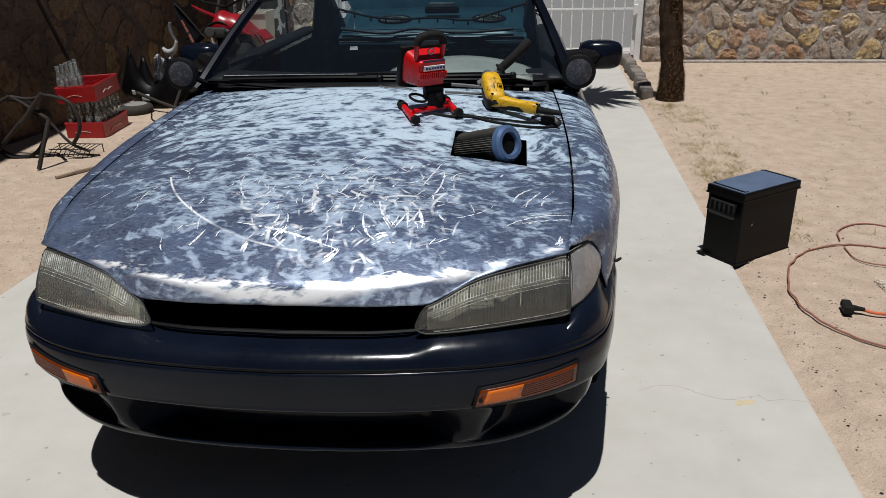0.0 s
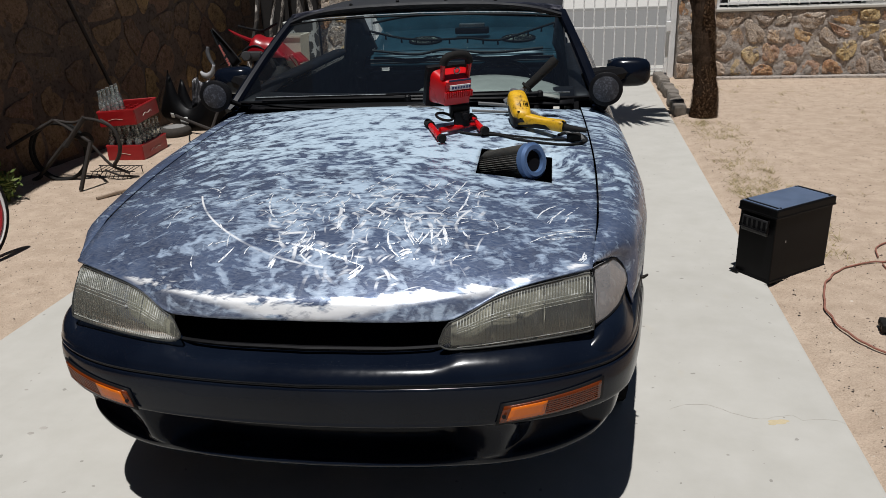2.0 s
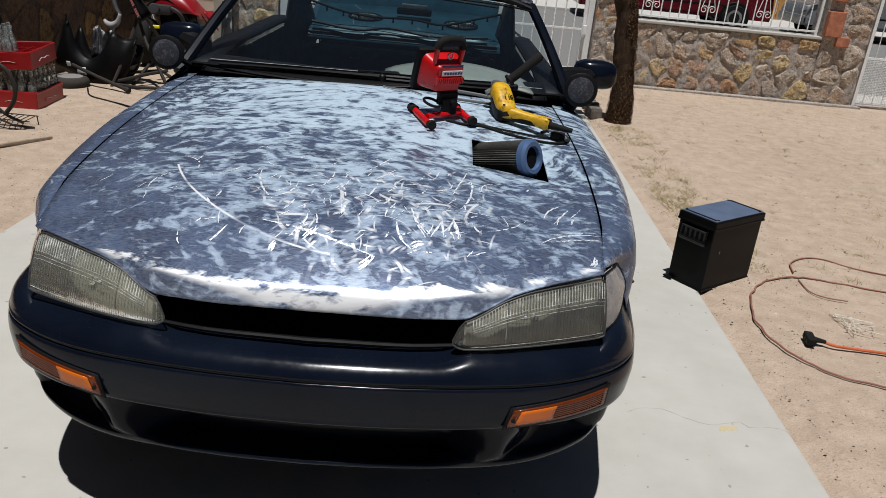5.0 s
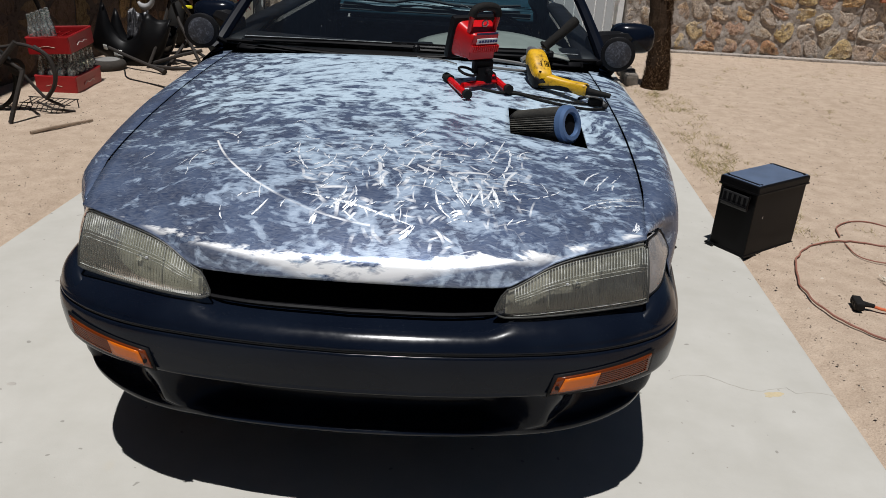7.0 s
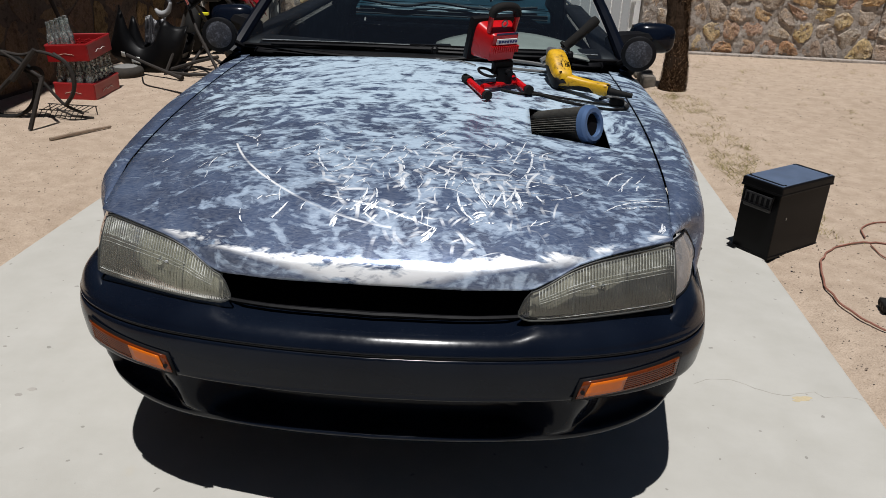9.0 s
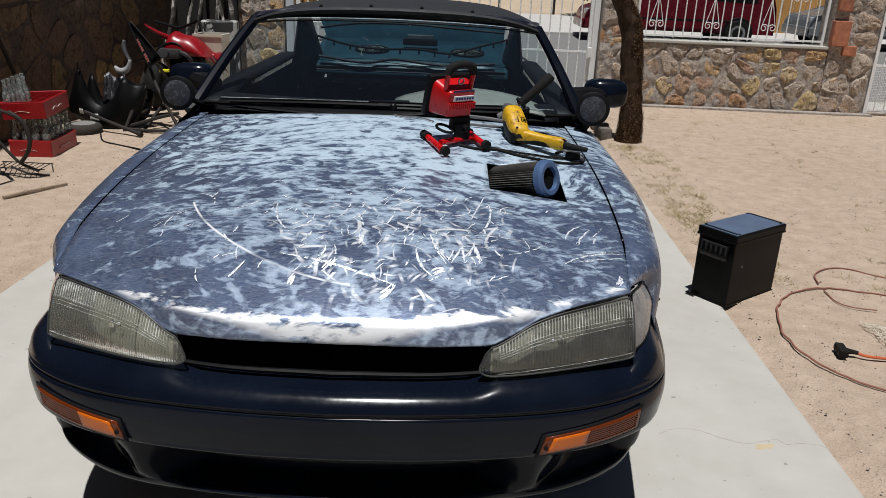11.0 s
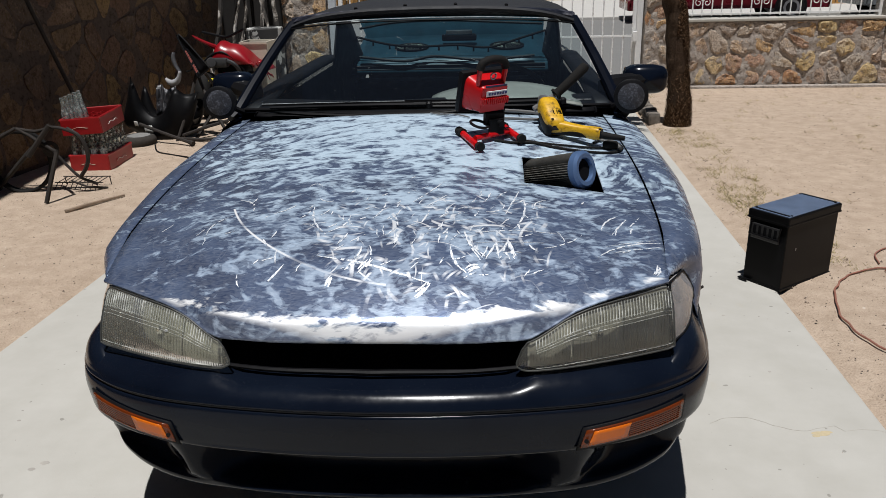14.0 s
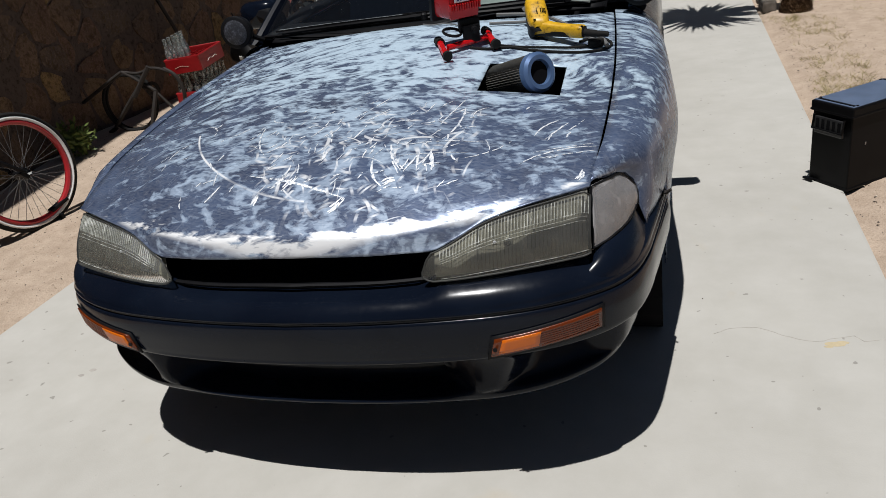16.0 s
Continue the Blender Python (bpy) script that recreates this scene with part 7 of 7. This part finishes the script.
film.bump(film.noise(22, 4), 0.6, 0.03)
sheet("inner_skin", lambda a, b: (-3.10 + 0.19 * a + 0.02 * b, 5.46 + 0.04 * math.sin(a * 9) + 0.05 * b, 0.20 + 0.28 * b + 0.02 * math.sin(a * 7)), 12, 8, film.m, fg, "crumpled grey film", thick=0.003)
M_sticker = plain("torn_white_sticker", (0.42, 0.42, 0.40), 0.6, vary=0.6, scale=60)
for x0, x1, z0, z1 in ((-3.265, -3.215, 0.14, 0.185), (-3.15, -3.06, 0.085, 0.15)):
    def on_shell(a, b, x0=x0, x1=x1, z0=z0, z1=z1):
        x = x0 + (x1 - x0) * (a + 0.12 * b * math.sin(5 * a))
        z = z0 + (z1 - z0) * b
        u = (x + 3.39) / 0.75
        p = fairing(u, (z - f_low(x)) / (f_top(x) - f_low(x)))
        return (p[0], p[1] - 0.009, p[2])
    sheet("sticker", on_shell, 6, 5, M_sticker, fg, "torn pale sticker", thick=0.002)
part("stalk", tube_bm([(-3.25, 5.36, 0.53), (-3.245, 5.36, 0.60)], [0.010, 0.006], 6), M_black, fg)
rod = thing("steel_rod", "rusty steel tube lying on the sand", "metal tube")
part("tube", tube_bm([(-3.22, 5.25, 0.17), (-2.95, 5.13, 0.11), (-2.62, 5.0, 0.04)], 0.017, 8), M_rust, rod, smooth=True)
part("collar", tube_bm([(-2.64, 5.01, 0.045), (-2.60, 4.99, 0.037)], 0.024, 8), M_rust, rod)
cb = thing("thin_cable", "thin black cable on the sand", "cable")
part("strand", tube_bm([(-3.0, 5.05, 0.014), (-2.85, 4.78, 0.014), (-2.66, 4.66, 0.014), (-2.45, 4.55, 0.014), (-2.2, 4.4, 0.014)], 0.007, 6, smooth=5), M_black, cb, smooth=True)

# pointed fairing on a steel stand
st = thing("steel_stand", "rusty folding steel stand on the sand", "stand")
for pts in ([(-2.72, 5.55, 0.62), (-2.60, 5.42, 0.40), (-2.34, 5.25, 0.01)], [(-2.72, 5.55, 0.60), (-2.78, 5.40, 0.30), (-2.86, 5.22, 0.01)], [(-2.66, 5.6, 0.60), (-2.62, 5.9, 0.30), (-2.58, 6.15, 0.01)],
            [(-2.83, 5.28, 0.05), (-2.55, 5.30, 0.14), (-2.38, 5.34, 0.18)], [(-2.70, 5.30, 0.02), (-2.56, 5.50, 0.26), (-2.50, 5.60, 0.36)], [(-2.86, 5.24, 0.03), (-2.60, 5.20, 0.03), (-2.36, 5.26, 0.03)], [(-2.85, 5.45, 0.10), (-2.55, 5.62, 0.12), (-2.40, 5.50, 0.08)]):
    part("bar", tube_bm(pts, 0.016, 7), M_rust, st, smooth=True)
nf = thing("nose_fairing", "pointed black and white motorcycle nose fairing leaning on a stand", "motorcycle part")


def blade(a, b, out=0.0, shrink=1.0):
    w = (0.010 + 0.062 * b ** 0.8) * shrink
    p = Vector((-2.834, 5.52, 0.962)).lerp(Vector((-2.590, 5.43, 0.618)), b)
    u = a * 2 - 1
    rim = 0.018 * abs(u) ** 3 - 0.02 * (1 - u * u) * math.sin(math.pi * b)
    return p + Vector((0.81, 0.10, 0.585)) * w * u + Vector((0.1, -1.0, 0.1)) * (rim + out)


sheet("shell", blade, 13, 16, M_gloss, nf, "pointed black nose shell", thick=0.010)
# dark sheet laid over the shell, standing in for a shaded hollow
sheet("recess", lambda a, b: blade(0.28 + 0.62 * a, 0.34 + 0.60 * b, 0.016), 7, 8, M_void, nf, "matt black sheet in place of a recess", thick=0.004)
part("rim_bead", tube_bm([blade(0, b / 10, 0.006) for b in range(11)] + [blade(a / 6, 1, 0.006) for a in range(1, 7)] + [blade(1, 1 - b / 10, 0.006) for b in range(1, 11)], 0.006, 6), M_black, nf)
for q in range(11):
    if q == 6:
        continue
    c = blade(0.13, 0.40 + 0.048 * q, 0.020)
    part("writing_bar", box_bm(0.014, 0.003, 0.022 + 0.004 * (q % 3), (0, 0, 0), 0, Matrix.Translation(c) @ pose(0, 0, 0, 0, 36, 0)), plain("faded_red_letter", (0.42, 0.13, 0.11), 0.5), nf)
M_shellw = plain("scuffed_white_plastic", (0.26, 0.26, 0.265), 0.5, vary=0.4, scale=18)

M_greycheek = plain("scuffed_dark_grey_plastic", (0.06, 0.06, 0.065), 0.5, vary=0.5, scale=20)


def strip(path, wide):
    n = len(path) - 1
    fx = [curve_at(range(n + 1), [p[i] for p in path]) for i in range(3)]
    fw = curve_at(range(n + 1), wide)

    def fn(a, b):
        t = b * n
        q = Vector([f(min(n, t + 0.05)) - f(max(0, t - 0.05)) for f in fx])
        side = Vector((-q.z, 0, q.x)).normalized()
        return Vector([f(t) for f in fx]) + side * fw(t) * (a * 2 - 1) + Vector((0, -0.02, 0)) * (1 - (a * 2 - 1) ** 2)
    return fn


sheet("white_cheek", strip([(-3.008, 5.50, 0.560), (-2.975, 5.48, 0.530), (-2.925, 5.47, 0.522), (-2.873, 5.47, 0.556), (-2.850, 5.48, 0.630)], [0.010, 0.024, 0.028, 0.022, 0.010]), 6, 18, M_shellw, nf, "scuffed white cheek panel", thick=0.008)
sheet("grey_cheek", strip([(-2.905, 5.52, 0.800), (-2.912, 5.51, 0.74), (-2.890, 5.50, 0.67), (-2.850, 5.49, 0.61)], [0.012, 0.020, 0.018, 0.014]), 6, 14, M_greycheek, nf, "dark grey cheek panel", thick=0.008)
part("stay", tube_bm([(-2.79, 5.49, 0.62), (-2.68, 5.48, 0.66), (-2.60, 5.45, 0.63)], 0.010, 6), M_black, nf)

# red quad bike behind
qb = thing("quad_bike", "red quad bike with black tyres parked by the wall", "quad bike")
M_redq = plain("red_quad_plastic", (0.24, 0.004, 0.009), 0.32, vary=0.12)


def mud(a, b):
    u = a * 2 - 1
    return (-2.80 + 0.26 * u, 6.55 + 0.22 * (b - 0.5), 0.70 - 0.16 * u * u + 0.03 * math.sin(math.pi * b) - 0.08 * max(0, u))


sheet("front_mudguard", mud, 16, 8, M_black, qb, "black front mudguard", thick=0.012)
tank_top = curve_at([0, 0.08, 0.4, 0.6, 0.8, 1.0], [0.68, 0.785, 0.808, 0.79, 0.71, 0.56])
sheet("tank_cover", lambda a, b: (-2.93 + 0.47 * a, 6.62 - 0.18 * math.cos(math.pi * b), 0.57 + (tank_top(a) - 0.61) * math.sin(math.pi * b) ** 0.6), 18, 13, M_redq, qb, "glossy red tank cover", thick=0.01)
sheet("mudguard_flap", lambda a, b: (-2.42 + 0.10 * a + 0.03 * b, 6.48 + 0.2 * b, 0.60 - 0.10 * a), 6, 4, M_redq, qb, thick=0.01)
part("nose", tube_bm([(-3.12, 6.5, 0.875), (-3.07, 6.52, 0.835), (-3.0, 6.55, 0.79), (-2.92, 6.6, 0.74)], [0.006, 0.016, 0.020, 0.03], 8, smooth=3), M_redq, qb, "red nose spike", smooth=True)
part("seat", box_bm(0.30, 0.40, 0.10, (-2.80, 7.05, 0.68), 0.04), M_black, qb, smooth=True)
for x, y in ((-3.02, 6.50), (-2.55, 6.50), (-3.02, 7.4), (-2.55, 7.4)):
    w = thing_part("wheel", (x, y, 0.24), qb)
    part("tyre", torus_bm(0.165, 0.085, 30, 12, pose(0, 0, 0, 0, 90), squash=1.0), M_rubber, w, smooth=True)
    part("rim", lathe_bm([(0, 0.04), (0.10, 0.05), (0.11, -0.05), (0, -0.04)], 16, pose(0, 0, 0, 0, 90)), M_steel, w)
part("handlebar", tube_bm([(-3.06, 6.62, 0.90), (-2.92, 6.66, 0.86), (-2.80, 6.68, 0.84), (-2.60, 6.64, 0.92)], 0.014, 7, smooth=4), M_black, qb, smooth=True)
part("yellow_tag", box_bm(0.10, 0.03, 0.03, (-2.80, 6.13, 0.455), 0.008), plain("yellow_tag", (0.75, 0.70, 0.02), 0.5), qb)
M_lump = plain("dusty_grey_casting", (0.022, 0.022, 0.024), 0.7, vary=0.5, scale=24, bump=0.5)
part("engine_cover", box_bm(0.20, 0.12, 0.10, (-2.80, 6.36, 0.60), 0.035), M_lump, qb, "dusty grey cast cover", smooth=True)
part("engine_cover", lathe_bm([(0.0, -0.03), (0.04, -0.028), (0.052, -0.016), (0.055, 0.012), (0.045, 0.028), (0.0, 0.03)], 14, pose(-2.86, 6.29, 0.61, 80, 0, 20)), M_lump, qb, "dusty grey round cover", smooth=True)
part("engine_pipe", tube_bm([(-2.70, 6.34, 0.62), (-2.64, 6.32, 0.60), (-2.60, 6.34, 0.55), (-2.60, 6.40, 0.48)], 0.022, 7, smooth=4), M_lump, qb, smooth=True)
for dx, tw in ((0.0, 0.0), (0.055, 0.5), (0.10, -0.4)):
    sheet("torn_flap", lambda a, b, dx=dx, tw=tw: (-2.42 + dx + 0.07 * a, 6.40 + 0.05 * b, 0.60 - 0.5 * dx - 0.10 * a - 0.05 * b + tw * 0.05 * math.sin(4 * a + b)), 7, 4, M_redq, qb, "torn red plastic flap", thick=0.006)
part("engine", box_bm(0.35, 0.5, 0.28, (-2.78, 6.9, 0.42), 0.04), M_black, qb)
# bin, painted pot, poles
# made-up panels, added to give the darkness behind the poles
db = thing("dark_board", "near-black panels added for the dark gap behind the poles", "boards")
for k in range(5):
    part("backing_panel", box_bm(0.195, 0.022, 1.86 + 0.03 * (k % 3), (-3.48 + 0.20 * k, 8.07 + 0.006 * (k % 2), 0.93 + 0.015 * (k % 3)), 0.004), M_backing, db)
bn = thing("plastic_bin", "cream square plastic bin by the wall", "bin")
bm = bmesh.new()
for s, z in ((0.14, 0.0), (0.175, 0.74), (0.19, 0.745), (0.19, 0.77), (0.165, 0.77), (0.15, 0.3)):
    for cx, cy in ((-1, -1), (1, -1), (1, 1), (-1, 1)):
        bm.verts.new((-2.56 + 0.85 * s * cx, 6.95 + 0.85 * s * cy, z))
bm.verts.ensure_lookup_table()
for r in range(5):
    for k in range(4):
        bm.faces.new([bm.verts[r * 4 + k], bm.verts[r * 4 + (k + 1) % 4], bm.verts[r * 4 + 4 + (k + 1) % 4], bm.verts[r * 4 + 4 + k]])
bm.faces.new(bm.verts[20:24])
part("body", bm, M_cream, bn)
pt = thing("painted_drum", "black and white paint-splashed drum by the wall", "drum")
k = Mat("splashed_paint", 0.6)
k.set("Base Color", k.ramp(k.noise(7, 3, 0.5, 1.0), [(0.53, (0.03, 0.03, 0.03)), (0.57, (0.48, 0.48, 0.46))]))
part("body", lathe_bm([(0, 0), (0.20, 0), (0.21, 0.02), (0.21, 0.42), (0.20, 0.44), (0.215, 0.45), (0.215, 0.86), (0.20, 0.87), (0, 0.86)], 24, pose(-2.66, 7.55, 0)), k.m, pt, smooth=True)
kb = Mat("peeling_birch_pole", 0.9)
peel = kb.noise(9, 5, 0.6, 0.8, (1, 1, 0.5))
kb.set("Base Color", kb.ramp(peel, [(0.47, (0.030, 0.026, 0.023)), (0.54, (0.14, 0.12, 0.10)), (0.60, (0.48, 0.45, 0.41))]))
kb.bump(peel, 0.6, 0.02)
random.seed(21)
for (x0, x1, y, r) in ((-3.26, -2.92, 7.45, 0.026), (-3.08, -2.84, 7.70, 0.020), (-2.92, -2.96, 7.8, 0.024), (-2.56, -2.86, 7.85, 0.018), (-2.46, -2.66, 7.9, 0.026), (-3.10, -2.72, 7.72, 0.016), (-2.74, -2.76, 7.86, 0.022)):
    p = thing("wooden_pole", "pale peeling crooked wooden pole leaning on the wall", "pole", "poles leaning on the wall")
    mids = [(x0 + (x1 - x0) * q + random.uniform(-0.035, 0.035), y - 0.4 + 0.52 * q + random.uniform(-0.02, 0.02), 2.1 * q) for q in (0.22, 0.42, 0.6, 0.8)]
    part("shaft", tube_bm([(x0, y - 0.4, 0.0)] + mids + [(x1, y + 0.12, 2.1)], [r * 1.2, r * 1.1, r, r * 1.05, r * 0.85, r * 0.7], 7, smooth=3), kb.m, p, smooth=True)
lr = thing("leaning_rod", "dark steel rod leaning on the side wall", "metal rod")
part("shaft", tube_bm([(-3.42, 4.86, 0.0), (-3.48, 4.66, 0.60), (-3.54, 4.42, 1.28), (-3.57, 4.22, 1.9)], 0.018, 7), M_rust, lr)
stk = thing("stick", "short dry stick on the sand", "stick")
part("shaft", tube_bm([(-2.69, 3.03, 0.016), (-2.60, 3.18, 0.022), (-2.47, 3.42, 0.016)], [0.013, 0.011, 0.008], 6, smooth=4), M_wood, stk, smooth=True)
sh = thing("green_shrub", "small green weed by the wall", "shrub")
leaves("foliage", (-3.40, 2.95, 0.13), 0.19, 360, 0.06, M_leaf, 9, sh, 0.8)
part("stem", tube_bm([(-3.42, 3.0, 0), (-3.41, 3.0, 0.14)], 0.008, 5), M_wood, sh)

# ---- loose ground cover ----
rng = random.Random(5)
pv, pf = [], []
for _ in range(36000):
    x, y = rng.uniform(-3.5, 5.5), rng.uniform(-0.6, 8.0)
    on_drive = -1.9 < x < 1.62
    if on_drive and rng.random() > 0.03:
        continue
    s = rng.uniform(0.0020, 0.0064) * (1 if rng.random() < 0.97 else 1.5) * (0.5 if on_drive else 1)
    z = 0.0 if on_drive else ground_z(x, y)
    k = len(pv)
    for d in ((1, 0, 0), (0, 1, 0), (-1, 0, 0), (0, -1, 0), (0, 0, 0.8)):
        pv.append((x + d[0] * s * rng.uniform(0.6, 1.3), y + d[1] * s * rng.uniform(0.6, 1.3), z + d[2] * s - 0.001))
    pf += [(k, k + 1, k + 4), (k + 1, k + 2, k + 4), (k + 2, k + 3, k + 4), (k + 3, k, k + 4)]
kk = Mat("pebble", 0.9)
kk.set("Base Color", kk.ramp(kk.island(), [(0.0, (0.055, 0.043, 0.034)), (0.40, (0.13, 0.098, 0.075)), (0.74, (0.32, 0.245, 0.18)), (1.0, (0.55, 0.48, 0.40))]))
tagged(link_mesh("pebbles", pv, pf, kk.m, smooth=False), "scattered small pebbles and debris on the sand", "pebbles", kind="stuff")
wv, wf = [], []
tufts = [(1.74 + abs(rng.gauss(0, 0.13)), rng.uniform(2.35, 3.7)) for _ in range(70)] + [(1.75 + rng.uniform(0, 0.35), rng.uniform(2.2, 5.6)) for _ in range(130)] + [(rng.uniform(1.75, 5), rng.uniform(2, 7.5)) for _ in range(110)] + [(1.8 + rng.uniform(-0.12, 0.1), 5.62 + rng.uniform(-0.2, 0.1)) for _ in range(16)]
for tx, ty in tufts:
    for _ in range(12):
        a, ln = rng.uniform(0, 6.28), rng.uniform(0.014, 0.055)
        x, y = tx + rng.gauss(0, 0.03), ty + rng.gauss(0, 0.03)
        z = ground_z(x, y)
        k = len(wv)
        wv += [(x - 0.002, y, z), (x + 0.002, y, z), (x + ln * math.cos(a), y + ln * math.sin(a), z + ln * rng.uniform(0.2, 0.9))]
        wf.append((k, k + 1, k + 2))
tagged(link_mesh("dry_weeds", wv, wf, M_dry, smooth=False), "sparse dry weeds along the drive", "weeds", kind="stuff")

M_brick = plain("weathered_red_brick", (0.36, 0.135, 0.075), 0.95, vary=0.5, scale=16, bump=0.7)
for bx, bz, bw, bh in ((4.79, 0.98, 0.20, 0.30), (4.93, 0.78, 0.16, 0.12), (4.78, 1.31, 0.16, 0.14)):
    part("brick", box_bm(bw, 0.10, bh, (bx, WALL_Y - 0.055, bz), 0.012), M_brick, pier_b, "rough red brick")
# ---- stones of the walls ----
def stone_face(width, height, size, x, y, parent, seed):
    m = Matrix.Translation((x, y, 0.02)) @ UP
    mortar_bed(width, height, m, M_mortar, parent, seed)
    rubble(width, height, size, m, M_stone, parent, 0.016, 0.028, seed, 0.68, 0.36, 0.010)


stone_face(2.40, 0.755, 0.275, 2.31, WALL_Y, wall_low, 11)
stone_face(0.42, 1.86, 0.26, 1.90, WALL_Y - 0.03, pier_a, 12)
stone_face(0.56, 1.86, 0.33, 4.70, WALL_Y - 0.03, pier_b, 13)
stone_face(1.88, 1.86, 0.28, -3.93, WALL_Y + 0.02, wall_left_end, 14)
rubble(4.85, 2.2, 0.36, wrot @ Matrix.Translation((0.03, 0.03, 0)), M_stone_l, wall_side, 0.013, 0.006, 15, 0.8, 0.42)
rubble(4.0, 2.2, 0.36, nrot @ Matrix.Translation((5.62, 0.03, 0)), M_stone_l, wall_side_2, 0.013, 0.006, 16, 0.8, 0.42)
